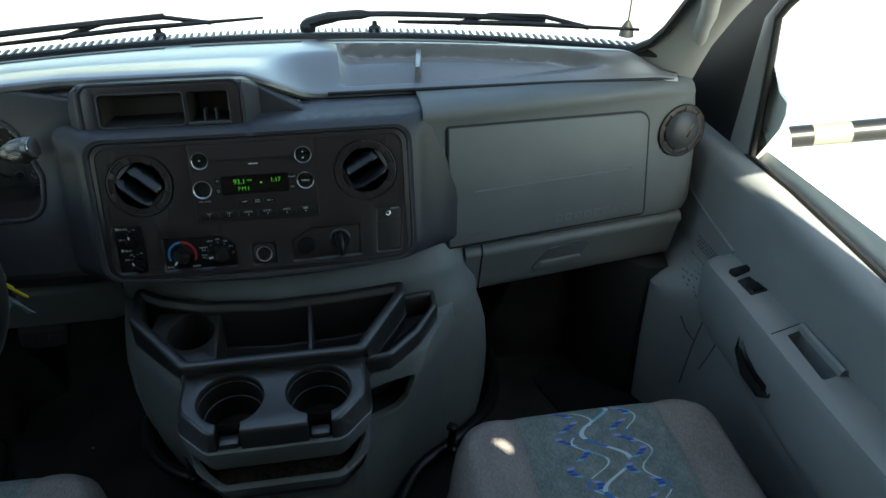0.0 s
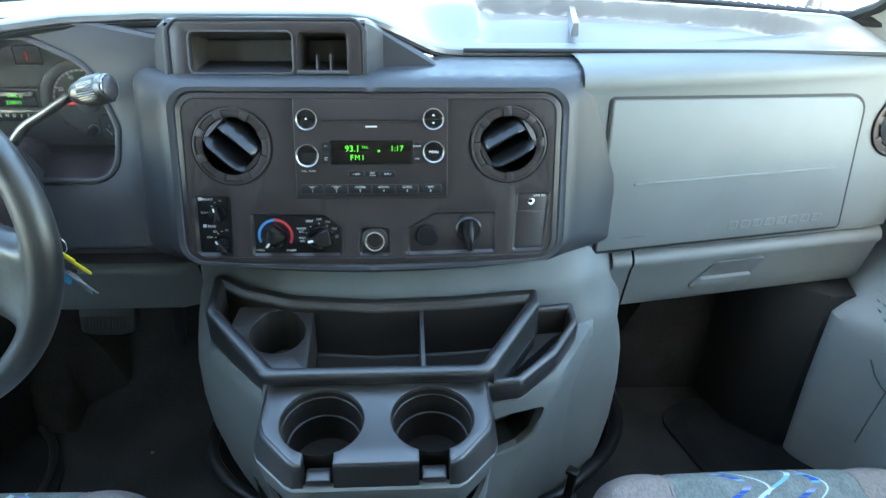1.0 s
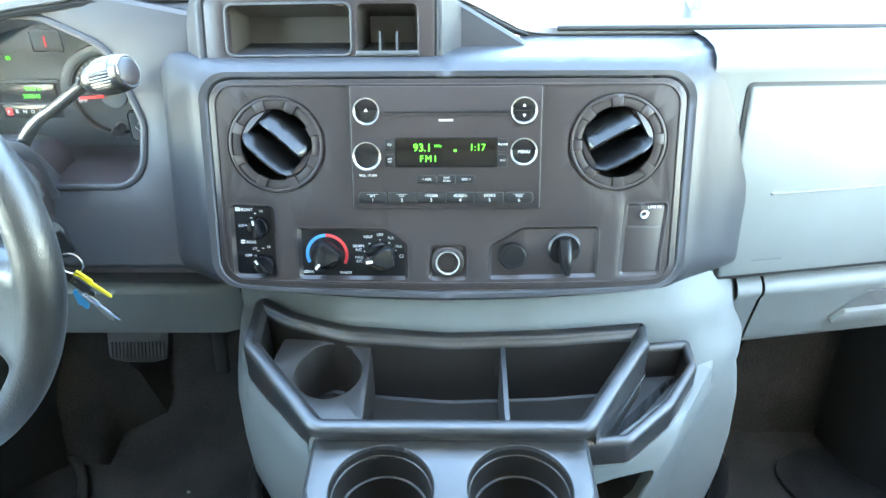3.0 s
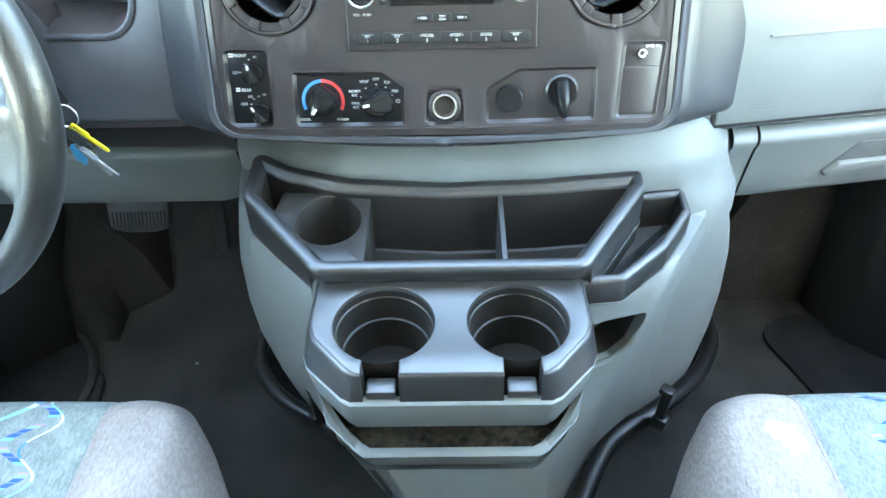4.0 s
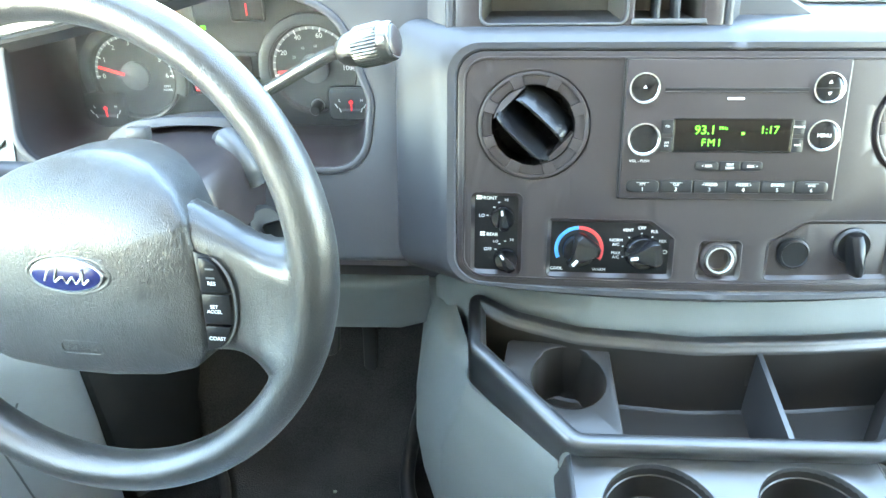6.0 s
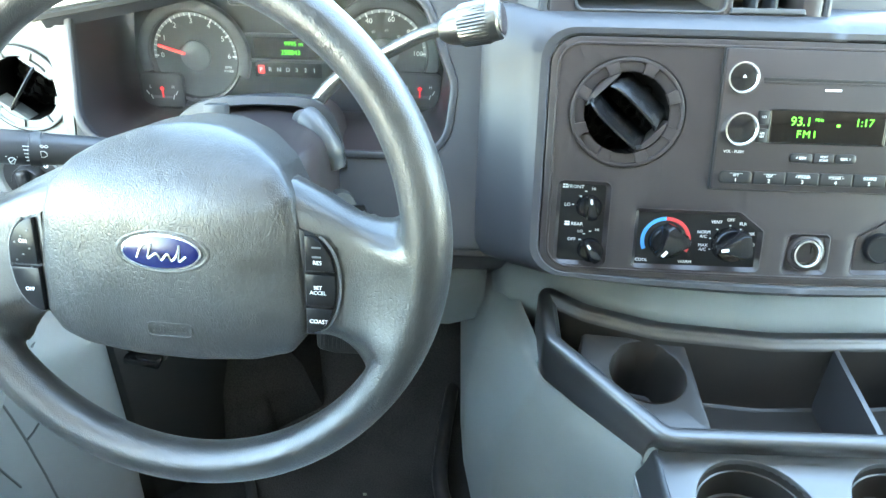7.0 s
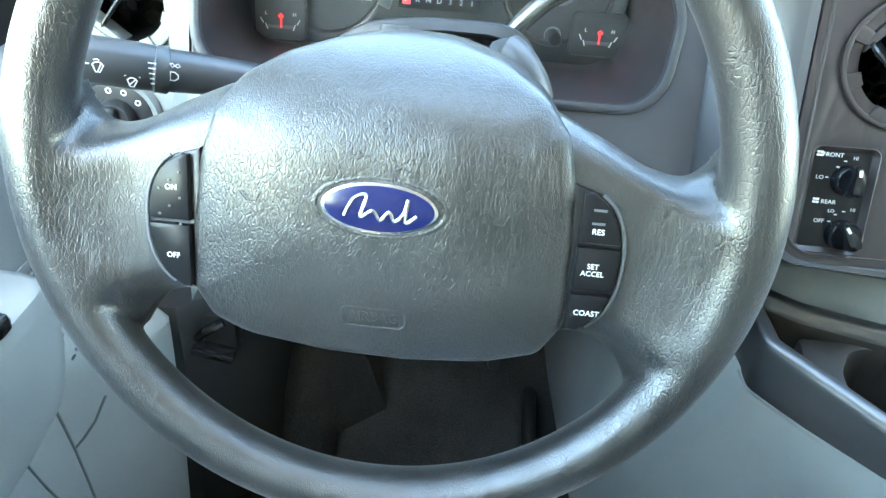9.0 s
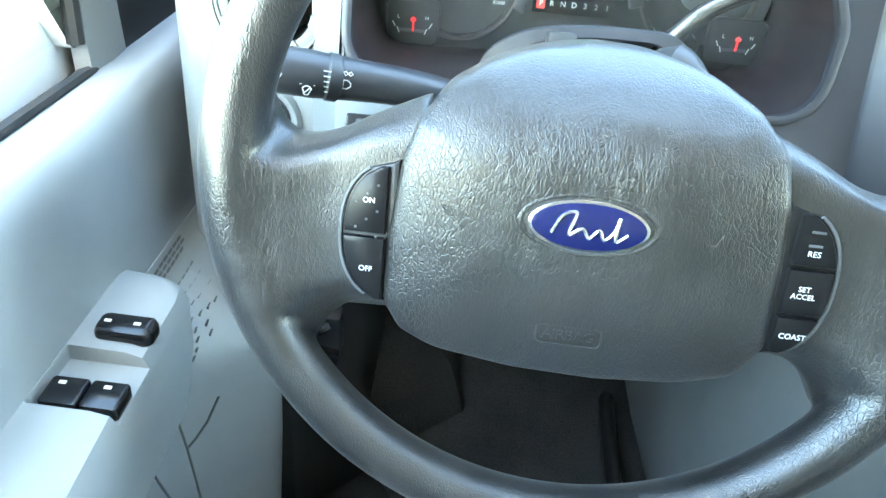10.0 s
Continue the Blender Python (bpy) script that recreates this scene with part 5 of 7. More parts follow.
# ---- control panels under the radio ----
def sunk_panel(name, outline, label, floor, category="control panel", deep=0.0055):
    """A panel sunk into the centre panel, with sloping walls."""
    c = Vector((sum(p[0] for p in outline) / len(outline), min(p[1] for p in outline), 0))
    t = thing(name, tuple(FB @ c), label, category)
    rings = [[FB @ Vector((x, y, d)) for x, y in offset(outline, o)] for o, d in ((-0.0010, -0.0016), (0.0004, -0.0012), (0.0012, -0.0020), (0.0034, -deep + 0.0006), (0.0044, -deep))]
    part("wall", loft(rings), M_PANEL, t, "", 60)
    part("plate", plate(offset(outline, 0.0036), (), 0.003, 0.0002, -deep + 0.0001, FB), floor, t)
    return t


def wedge(m, r, h, tail):
    """A pointer grip: narrow at the pointer's end, wide and rounded at the other; tail: how wide."""
    rows = []
    for y, w, k in ((-1.0, 0.55, 0.55), (-0.86, 0.85, 0.88), (-0.5, 1.0, 1.0), (0.1, 0.80, 1.0), (0.6, 0.60, 0.97), (0.95, 0.52, 0.90), (1.06, 0.40, 0.62)):
        wide = r * (0.36 + (tail - 0.36) * (1 - smooth(-0.4, 0.8, y))) * w / 0.9
        rows.append([m @ Vector((x * wide, y * r, z * k * h)) for x, z in ((-1.12, 0), (-1.0, 0.70), (-0.78, 0.95), (-0.3, 1.0), (0.3, 1.0), (0.78, 0.95), (1.0, 0.70), (1.12, 0))])
    return loft(rows, True, True, True)


def pointer_knob(parent, x, v, r, turn, h=0.014, name="knob", tail=0.42, d=-0.0050):
    k = FB @ T(x, v, d)
    kn = part(name, lathe([(r * 1.04, 0.0), (r * 1.02, h * 0.20), (r * 0.99, h * 0.45), (r * 0.90, h * 0.55), (r * 0.80, h * 0.52), (0.0, h * 0.50)], 32, k), M_GLOSS, parent)
    q = k @ Matrix.Rotation(radians(turn), 4, "Z")
    part("grip", wedge(q @ T(0, 0, h * 0.45), r * 1.02, h * 0.75, tail), M_GLOSS, kn)
    part("pointer", box(r * 0.17, r * 0.42, 0.0006, 0, q @ T(0, r * 0.66, h * 1.185)), M_WHITE, kn)
    return kn


D0 = -0.0053
fan = sunk_panel("fan_switch_panel", FAN, "glossy black sunken panel with front and rear fan knobs", M_KEYCAP)
pointer_knob(fan, -0.2060, -0.0880, 0.0115, 8, 0.015)
pointer_knob(fan, -0.2020, -0.1310, 0.0115, 34, 0.015)
for s, x, v, z in (("FRONT", -0.2190, -0.0690, 0.0046), ("HI", -0.2025, -0.0705, 0.0038), ("LO", -0.2255, -0.0870, 0.0044), ("REAR", -0.2155, -0.1060, 0.0046), ("LO", -0.2120, -0.1130, 0.0038), ("HI", -0.1965, -0.1110, 0.0038), ("OFF", -0.2195, -0.1215, 0.0044)):
    text(s, z, on(x, v, D0), M_WHITE, fan)
for x, v in ((-0.2285, -0.0685), (-0.2245, -0.1055)):
    part("fan_mark", joined(*[plate(rect(x - 0.0024 + dx, x - 0.0003 + dx, v + dy, v + dy + 0.0016), (), 0.0003, 0.0001, D0, FB) for dy in (-0.0020, 0.0004) for dx in (0, 0.0024)]), M_WHITE, fan)
for x, v in ((-0.2150, -0.0785), (-0.2105, -0.0735), (-0.2215, -0.0870), (-0.2095, -0.1160), (-0.2040, -0.1130), (-0.2130, -0.1218)):
    part("tick", plate(rect(x, x + 0.0022, v, v + 0.0008), (), 0.0003, 0.0001, D0, FB), M_WHITE, fan)

hvac = sunk_panel("climate_panel", CLIMATE, "glossy black sunken climate panel with temperature and mode knobs", M_KEYCAP)
pointer_knob(hvac, -0.1320, -0.1180, 0.0160, 142, 0.019, tail=0.80)
pointer_knob(hvac, -0.0720, -0.1190, 0.0165, 100, 0.017, tail=0.72)


def arc(cx, cy, r0, r1, a0, a1, d, m, n=14):
    q = [(cx + r * math.cos(a), cy + r * math.sin(a)) for r, seq in ((r1, range(n + 1)), (r0, range(n, -1, -1))) for a in (radians(a0 + (a1 - a0) * i / n) for i in seq)]
    return plate(q, (), 0.0004, 0.0001, d, m)


part("cold_arc", arc(-0.1320, -0.1180, 0.0200, 0.0236, 205, 93, D0, FB), M_BLUE, hvac, "blue arc")
part("warm_arc", arc(-0.1320, -0.1180, 0.0200, 0.0236, 93, -27, D0, FB), M_RED, hvac, "red arc")
for s, x, v in (("COOL", -0.1530, -0.1385), ("WARM", -0.1120, -0.1385), ("MAX\nA/C", -0.0965, -0.1230), ("NORM\nA/C", -0.0970, -0.1100), ("VENT", -0.0860, -0.0975), ("OFF", -0.0730, -0.0950), ("FLR", -0.0610, -0.0985), ("MIX", -0.0525, -0.1080)):
    text(s, 0.0042, on(x, v, D0), M_WHITE, hvac)
part("defrost_mark", frame_ring(rect(-0.0520, -0.0475, -0.1205, -0.1170, 0.0015), 0.0005, 0.0003, 0.0001, D0, FB), M_WHITE, hvac)
for a in (200, 165, 130, 90, 55, 20):
    x, v = -0.0730 + 0.0180 * math.cos(radians(a)), -0.1185 + 0.0180 * math.sin(radians(a))
    part("tick", plate(rect(x - 0.0008, x + 0.0008, v - 0.0004, v + 0.0004), (), 0.0003, 0.0001, D0, FB), M_WHITE, hvac)

outl = sunk_panel("power_outlet", OUTLET, "round 12 volt outlet with a bright metal ring", M_PANEL, "power outlet")
part("socket_seat", lathe([(0.0185, -0.0062), (0.0175, -0.002), (0.0150, -0.001), (0.0140, -0.003)], 32, on(0.0015, -0.1245)), M_PANEL, outl)
part("socket_ring", lathe([(0.0098, -0.012), (0.0104, 0.0005), (0.0116, 0.0022), (0.0134, 0.0022), (0.0145, -0.001), (0.0145, -0.006)], 32, on(0.0015, -0.1245)), M_CHROME, outl, "bright metal ring")
part("socket", lathe([(0.0102, -0.002), (0.0098, -0.026), (0.0, -0.0265)], 24, on(0.0015, -0.1245)), plain("socket_brown", (0.05, 0.038, 0.025), 0.4, 0.6), outl, "dark socket well")
part("socket_clip", box(0.0012, 0.008, 0.016, 0.0003, on(0.0075, -0.1215, -0.012)), M_BLACK, outl)

acc = sunk_panel("switch_panel", SWITCHES, "charcoal sunken panel with plug and rotary switch", M_PANEL)
part("plug_seat", lathe([(0.0175, -0.0062), (0.0172, -0.0052), (0.0148, -0.0052)], 32, on(0.0725, -0.1180)), M_BLACK, acc)
part("plug", lathe([(0.0150, -0.0062), (0.0150, -0.001), (0.0142, 0.0008), (0.0128, 0.0014), (0.0122, 0.0004), (0.0, 0.0002)], 32, on(0.0725, -0.1180)), M_KEYCAP, acc, "round black blanking plug")
part("knob_seat", lathe([(0.0185, -0.0062), (0.0180, -0.003), (0.0155, -0.001), (0.0140, -0.002), (0.0, -0.002)], 32, on(0.1290, -0.1110)), M_BLACK, acc)
rows = []
for v, w, h in ((0.0135, 0.0035, 0.004), (0.0115, 0.0062, 0.009), (0.004, 0.0072, 0.013), (-0.008, 0.0064, 0.016), (-0.020, 0.0050, 0.018), (-0.0265, 0.0036, 0.017), (-0.0285, 0.0018, 0.012)):
    rows.append([on(0.1290, -0.1110) @ Matrix.Rotation(radians(5), 4, "Z") @ Vector((x * w, v, -0.003 + z * h)) for x, z in ((-1.15, 0), (-1.0, 0.55), (-0.80, 0.88), (-0.35, 1.0), (0.35, 1.0), (0.80, 0.88), (1.0, 0.55), (1.15, 0))])
part("rotary_switch", loft(rows, True, True, True), M_KEYCAP, acc, "black rotary lever")

line = sunk_panel("line_in_panel", LINE_IN, "charcoal sunken flap with a small audio jack", M_PANEL, deep=0.0035)
JK = on(0.2125, -0.0735, 0.0028)
part("jack", lathe([(0.0018, -0.008), (0.0022, -0.003), (0.0036, -0.0018), (0.0048, -0.0024), (0.0052, -0.0062)], 24, JK), M_CHROME, line, "metal jack")
part("jack_hole", lathe([(0.0020, -0.0034), (0.0, -0.0035)], 16, JK), M_BLACK, line)
text("LINE IN", 0.0044, on(0.2240, -0.0660, -0.0032), M_WHITE, line)
part("flap", plate(rpoly([(0.1925, -0.1390), (0.2290, -0.1390), (0.2330, -0.0865), (0.1940, -0.0865)], 0.003), (), 0.002, 0.0006, -0.0026, FB), M_PANEL, line)
for ob in (fan, hvac, outl, acc, line):
    bow(ob)

# ---- instrument cluster ----
clu = thing("instrument_cluster", (-0.54, 0.16, 0.62), "dark instrument cluster with two dials and a lit green display", "instrument cluster")
FG = frame_of((0, 0.158, 0.70), (1, 0, 0), (0, 0.05, 1))


def og(x, z, d=0.0):
    return FG @ T(-0.4765 + (x + 0.4765) * 1.017, 0.91 + (z - 0.91) * 1.017 - 0.70, d - 0.012)


part("cluster_face", put(plate(rpoly([(-0.73, -0.075), (-0.335, -0.075), (-0.335, 0.10), (-0.42, 0.135), (-0.60, 0.135), (-0.70, 0.10)], 0.03), (), 0.01, 0.002, -0.0165), FG), M_DIAL, clu)
OUT = [(-0.628, 0.650), (-0.623, 0.686), (-0.612, 0.704), (-0.586, 0.718), (-0.548, 0.7235), (-0.508, 0.7240), (-0.484, 0.7225), (-0.467, 0.7125), (-0.4580, 0.694), (-0.4515, 0.650)]
INN = [(-0.613, 0.650), (-0.609, 0.684), (-0.600, 0.698), (-0.577, 0.7100), (-0.545, 0.7150), (-0.512, 0.7155), (-0.492, 0.7140), (-0.479, 0.7050), (-0.471, 0.690), (-0.466, 0.650)]
bm = loft([spline([(x, y, z + dz) for x, z in prof], 4) for prof, y, dz in ((OUT, 0.100, -0.060), (OUT, 0.060, -0.034), (OUT, 0.044, -0.010), (OUT, 0.036, -0.0005), (OUT, 0.0325, -0.001), (INN, 0.0285, 0.001), (INN, 0.0305, -0.001), (INN, 0.075, -0.004))], False)
part("inner_hood", bm, M_SHROUD, clu, "arched shield over the column")


def dial(cx, cz, r, numbers, a0, a1, name, needle, size, start=0):
    dl = part(name, lathe([(r * 1.05, 0.0), (r * 1.05, 0.008), (r * 1.0, 0.010), (r * 0.97, 0.003), (r * 0.60, 0.001), (0.0, 0.001)], 44, og(cx, cz)), M_DIAL, clu)
    part("dial_ring", lathe([(r * 0.97, 0.002), (r * 0.99, 0.009), (r * 1.06, 0.010), (r * 1.09, 0.004)], 44, og(cx, cz)), M_PANEL, dl, "charcoal dial ring")
    n = len(numbers)
    for i, s in enumerate(numbers):
        a = radians(a0 + (a1 - a0) * i / (n - 1))
        text(s, size, og(cx + r * 0.76 * math.cos(a), cz + r * 0.76 * math.sin(a), 0.0034), M_WHITE, dl, "numeral")
    bm = bmesh.new()
    for i in range(4 * (n - 1) + 1):
        a = radians(a0 + (a1 - a0) * i / (4 * (n - 1)))
        w, ln = (0.0009, 0.10) if i % 4 == 0 else (0.0005, 0.06)
        c, t2 = Vector((math.cos(a), math.sin(a))), Vector((-math.sin(a), math.cos(a)))
        q = [c * r * 0.955 + t2 * w, c * r * 0.955 - t2 * w, c * r * (0.955 - ln) - t2 * w, c * r * (0.955 - ln) + t2 * w]
        bm = joined(bm, plate([(p.x, p.y) for p in q], (), 0.0003, 0.0001, 0.0046, og(cx, cz)))
    part("tick_marks", bm, M_WHITE, dl)
    part("scale_band", arc(0, 0, r * 0.90, r * 0.965, a0 + 4, a1 - 4, 0.0040, og(cx, cz), 40), M_SCALE, dl, "pale scale band")
    part("dial_bezel", put(joined(*[plate([(rr * math.cos(radians(b)), rr * math.sin(radians(b))) for rr, seq in ((r * 1.27, range(-22, 203, 5)), (r * 1.03, range(198, -27, -5))) for b in seq], (), 0.010, 0.0020, 0.011)]), og(cx, cz)), M_BEZEL, dl, "grey arched dial bezel")
    part("hub", lathe([(r * 0.34, 0.001), (r * 0.34, 0.006), (r * 0.30, 0.007), (0.0, 0.007)], 28, og(cx, cz)), M_DIALRIM, dl)
    a = radians(needle)
    part("needle", box(r * 0.62, 0.0032, 0.0012, 0, og(cx, cz, 0.0095) @ Matrix.Rotation(a, 4, "Z") @ T(r * 0.52, 0, 0)), M_REDLIT, dl, "red needle")
    return dl


dial(-0.637, 0.7235, 0.0492, ("0", "1", "2", "3", "4", "5", "6"), 181, 0, "tachometer", 163, 0.0080)
dial(-0.426, 0.7320, 0.0500, ("0", "20", "40", "60", "80", "100"), 190, 1, "speedometer", 184, 0.0080)
for i, s in enumerate(("20", "40", "60", "80")):
    a = radians(150 - 34 * i)
    text(s, 0.0044, og(-0.426 + 0.0255 * math.cos(a), 0.7320 + 0.0255 * math.sin(a), 0.0034), M_GREYINK, clu)
for nm, cx, cz, w in (("fuel_gauge", -0.678, 0.6860, 0.046), ("temperature_gauge", -0.386, 0.6945, 0.050)):
    g = part(nm, plate(rect(-w / 2, w / 2, -0.020, 0.018, 0.006), (), 0.016, 0.001, 0.013, og(cx, cz)), M_DIAL, clu)
    part("gauge_rim", frame_ring(rect(-w / 2 - 0.002, w / 2 + 0.002, -0.022, 0.020, 0.008), 0.0018, 0.004, 0.0015, 0.0140, og(cx, cz)), M_DIAL, g)
    bar = rpoly([(-0.013, -0.0095), (0.013, -0.0095), (0.012, -0.0065), (-0.012, -0.0065)], 0.0008)
    part("gauge_bar", plate(bar, (), 0.0006, 0.0001, 0.0136, og(cx, cz)), M_DIALRIM, g)
    for x, y, tilt in ((-0.0165, -0.003, 30), (0.0165, -0.003, -30), (-0.0125, -0.008, 20), (0.0125, -0.008, -20)):
        part("gauge_tick", box(0.0009, 0.0055, 0.0005, 0, og(cx + x, cz + y, 0.0137) @ Matrix.Rotation(radians(tilt), 4, "Z")), M_WHITE, g)
    part("needle", box(0.0017, 0.013, 0.001, 0, og(cx, cz, 0.015) @ T(0.001, -0.002, 0)), M_REDLIT, g, "red needle")
    part("pivot_cap", box(0.0050, 0.0030, 0.001, 0.0008, og(cx, cz, 0.0152) @ T(0.001, 0.002, 0)), M_REDLIT, g)
    for mark, x in (("L", -0.0125), ("H", 0.0130)):
        text(mark, 0.0048, og(cx + x, cz + 0.0035, 0.0137), M_WHITE, g)
for cx, cz in ((-0.575, 0.792), (-0.495, 0.797)):
    part("small_gauge", frame_ring(rect(-0.02, 0.02, -0.014, 0.014, 0.004), 0.002, 0.004, 0.001, 0.003, og(cx, cz)), M_DIALRIM, clu)
    part("needle", box(0.0015, 0.013, 0.001, 0, og(cx, cz, 0.003)), M_REDLIT, clu)
lcd = part("display", plate(rect(-0.037, 0.037, -0.0108, 0.0108, 0.002), (), 0.003, 0.0006, 0.004, og(-0.5345, 0.7348)), M_LCD, clu, "dark trip display")
for z in (0.7490, 0.7205):
    part("display_bar", plate(rect(-0.045, 0.045, -0.0016, 0.0016, 0.001), (), 0.004, 0.001, 0.0065, og(-0.5345, z)), M_BEZEL, clu)
text("9995 m", 0.0072, og(-0.526, 0.7395, 0.0044), M_GREENLIT, lcd, "lit_text")
text("258843", 0.0076, og(-0.530, 0.7300, 0.0044), M_GREENLIT, lcd, "lit_text")
prnd = part("gear_display", plate(rect(-0.038, 0.038, -0.0085, 0.0085, 0.001), (), 0.003, 0.0004, 0.004, og(-0.5345, 0.7105)), M_GLOSS, clu)
for i, s in enumerate("PRND321"):
    text(s, 0.0068, og(-0.5646 + i * 0.00997, 0.7105, 0.0044), M_REDLIT if i == 0 else M_WHITE, prnd, "lit_text" if i == 0 else "legend")
text("P", 0.0068, og(-0.5646, 0.7105, 0.0056), M_WHITE, prnd, "legend")
part("gear_lamp", plate(rect(-0.0038, 0.0038, -0.0048, 0.0048, 0.001), (), 0.001, 0.0002, 0.0042, og(-0.5646, 0.7105)), M_REDLIT, prnd, "lit red gear marker")
text("MPH", 0.0050, og(-0.4673, 0.7237, 0.0036), M_WHITE, clu)
text("RPM\nX1000", 0.0042, og(-0.602, 0.7090, 0.0036), M_WHITE, clu)
for x, z in ((-0.548, 0.777), (-0.452, 0.777)):
    part("telltale", plate(rect(-0.003, 0.003, -0.0025, 0.0025, 0.001), (), 0.001, 0.0003, 0.001, og(x, z)), M_GREENLIT, clu, "small green lamp")
part("trip_button", lathe([(0.0065, 0.0), (0.0062, 0.020), (0.005, 0.022), (0.0, 0.022)], 20, og(-0.4265, 0.6880)), M_BLACK, clu)
part("button_ring", lathe([(0.0066, 0.001), (0.0078, 0.004), (0.0090, 0.001)], 24, og(-0.4265, 0.6880)), M_SCALE, clu)
text("SELECT", 0.0050, og(-0.4265, 0.7015, 0.0), M_WHITE, clu)
lens = part("lens", loft([[FC @ Vector((-0.54 + (x + 0.54) * 0.965, 0.09 + (y - 0.09) * 0.955 + 0.012, -0.088 + 0.072 * y / 0.18)) for x, y in opening]], True, True), M_LENS, clu, "clear cover lens")
lens.visible_shadow = False

# ---- light switch and dimmer by the driver's door ----
lsw = thing("headlight_switch", tuple(FL @ Vector((-0.806, -0.055, 0))), "round black rotary light switch in a grey bezel", "light switch")
HL = FL @ T(-0.806, -0.051, 0.0)
part("bezel", lathe([(0.030, 0.001), (0.033, 0.006), (0.037, 0.007), (0.040, 0.001)], 36, HL), M_GREY, lsw, "pale grey bezel")
part("dial_plate", lathe([(0.031, 0.003), (0.024, 0.004), (0.0, 0.004)], 36, HL), M_BLACK, lsw)
part("knob", lathe([(0.0175, 0.003), (0.0165, 0.014), (0.0150, 0.016), (0.0, 0.016)], 30, HL), M_BLACK, lsw)
part("grip", box(0.011, 0.030, 0.012, 0.004, HL @ T(0, 0, 0.019), 3), M_BLACK, lsw)
for a in (100, 70, 38, 265):
    c = Vector((0.0245 * math.cos(radians(a)), 0.0245 * math.sin(radians(a)), 0.0043))
    part("mark", frame_ring(circle(c.x, c.y, 0.0026, 10), 0.0009, 0.0003, 0.0001, c.z, HL), M_WHITE, lsw)
dim = thing("dimmer_switch", tuple(FC @ Vector((-0.705, -0.040, 0))), "small black dash dimmer switch", "switch")
part("body", plate(rect(-0.7225, -0.6885, -0.0500, -0.0295, 0.002), (), 0.006, 0.0015, 0.0070, FC), M_BLACK, dim)
part("wheel", box(0.014, 0.007, 0.006, 0.001, FC @ T(-0.707, -0.0365, 0.0062)), M_DIALRIM, dim)

# ---- steering column, stalk, gear lever, ignition keys ----
col = thing("steering_column", (-0.56, 0.05, 0.5), "charcoal steering column shroud with stalk and gear lever", "steering column")


def cw(x, y, d):
    return FW @ Vector((x, y, d))


def csec(d, w, up, dn, r):
    return [cw(x, y, d) for x, y in rect(-w, w, -dn, up, r, 6)]


part("column_shroud", loft([csec(-0.075, 0.052, 0.058, 0.060, 0.03), csec(-0.080, 0.066, 0.068, 0.068, 0.032), csec(-0.12, 0.071, 0.074, 0.075, 0.03), csec(-0.19, 0.071, 0.062, 0.085, 0.03), csec(-0.215, 0.060, 0.045, 0.085, 0.028), csec(-0.26, 0.045, 0.02, 0.085, 0.02)], True, True, True), M_PANEL, col)
bm = loft([spline([(-0.530 + (x + 0.530) * k, y, z - dz) for x, z in ((-0.600, 0.630), (-0.600, 0.672), (-0.594, 0.692), (-0.574, 0.7045), (-0.532, 0.7090), (-0.490, 0.7070), (-0.470, 0.698), (-0.461, 0.678), (-0.460, 0.630))], 4)
           for y, k, dz in ((-0.088, 0.84, 0.004), (-0.085, 0.90, -0.006), (-0.078, 0.94, -0.011), (-0.03, 0.99, -0.007), (0.006, 1.0, -0.001), (0.04, 1.0, 0.001), (0.10, 1.0, 0.006))], False, True)
part("upper_shroud", bm, M_PANEL, col)
part("hub_boot", lathe([(0.045, -0.02), (0.052, -0.05), (0.058, -0.085)], 28, FW), M_BLACK, col)
part("hazard_button", box(0.021, 0.016, 0.014, 0.003, T(-0.568, 0.008, 0.7165) @ Matrix.Rotation(radians(-15), 4, "X")), M_BEZEL, col, "grey hazard button")
part("shaft", tube([cw(0, -0.03, -0.24), cw(0, -0.06, -0.42), (-0.55, 0.42, 0.30)], 0.022, 12), M_BLACK, col)
M_STALK = plastic("stalk_charcoal", (0.040, 0.042, 0.047), 0.36, 1200.0, 0.08, 0.0002)
stalk = part("turn_stalk", tube(spline([(-0.625, 0.000, 0.668), (-0.665, -0.014, 0.680), (-0.700, -0.026, 0.687), (-0.727, -0.035, 0.6915), (-0.768, -0.047, 0.699), (-0.786, -0.052, 0.702)], 5), [0.012 + 0.0002 * i for i in range(16)] + [0.0158] * 9 + [0.0135], 18), M_STALK, col, "charcoal turn signal stalk")
part("collar", tube([(-0.7195, -0.0328, 0.6900), (-0.7200, -0.0330, 0.6901), (-0.7268, -0.0350, 0.6914), (-0.7273, -0.0351, 0.6915)], [0.0150, 0.0161, 0.0163, 0.0150], 18), M_BEZEL, stalk, "lighter turning collar")


def sign(at, k, runs):
    """A white symbol printed on the stalk: thin strokes, wrapped to its round skin."""
    f = frame_of(at, (1, 0.30, -0.17), (0, 0.0, 1))
    bms = []
    for run in runs:
        pts = [f @ Vector((x * k, y * k, 0.0002 - 26.0 * (y * k) ** 2)) for x, y in run]
        bms.append(tube(pts, 0.00042, 5))
    part("symbol", joined(*bms), M_WHITE, stalk)


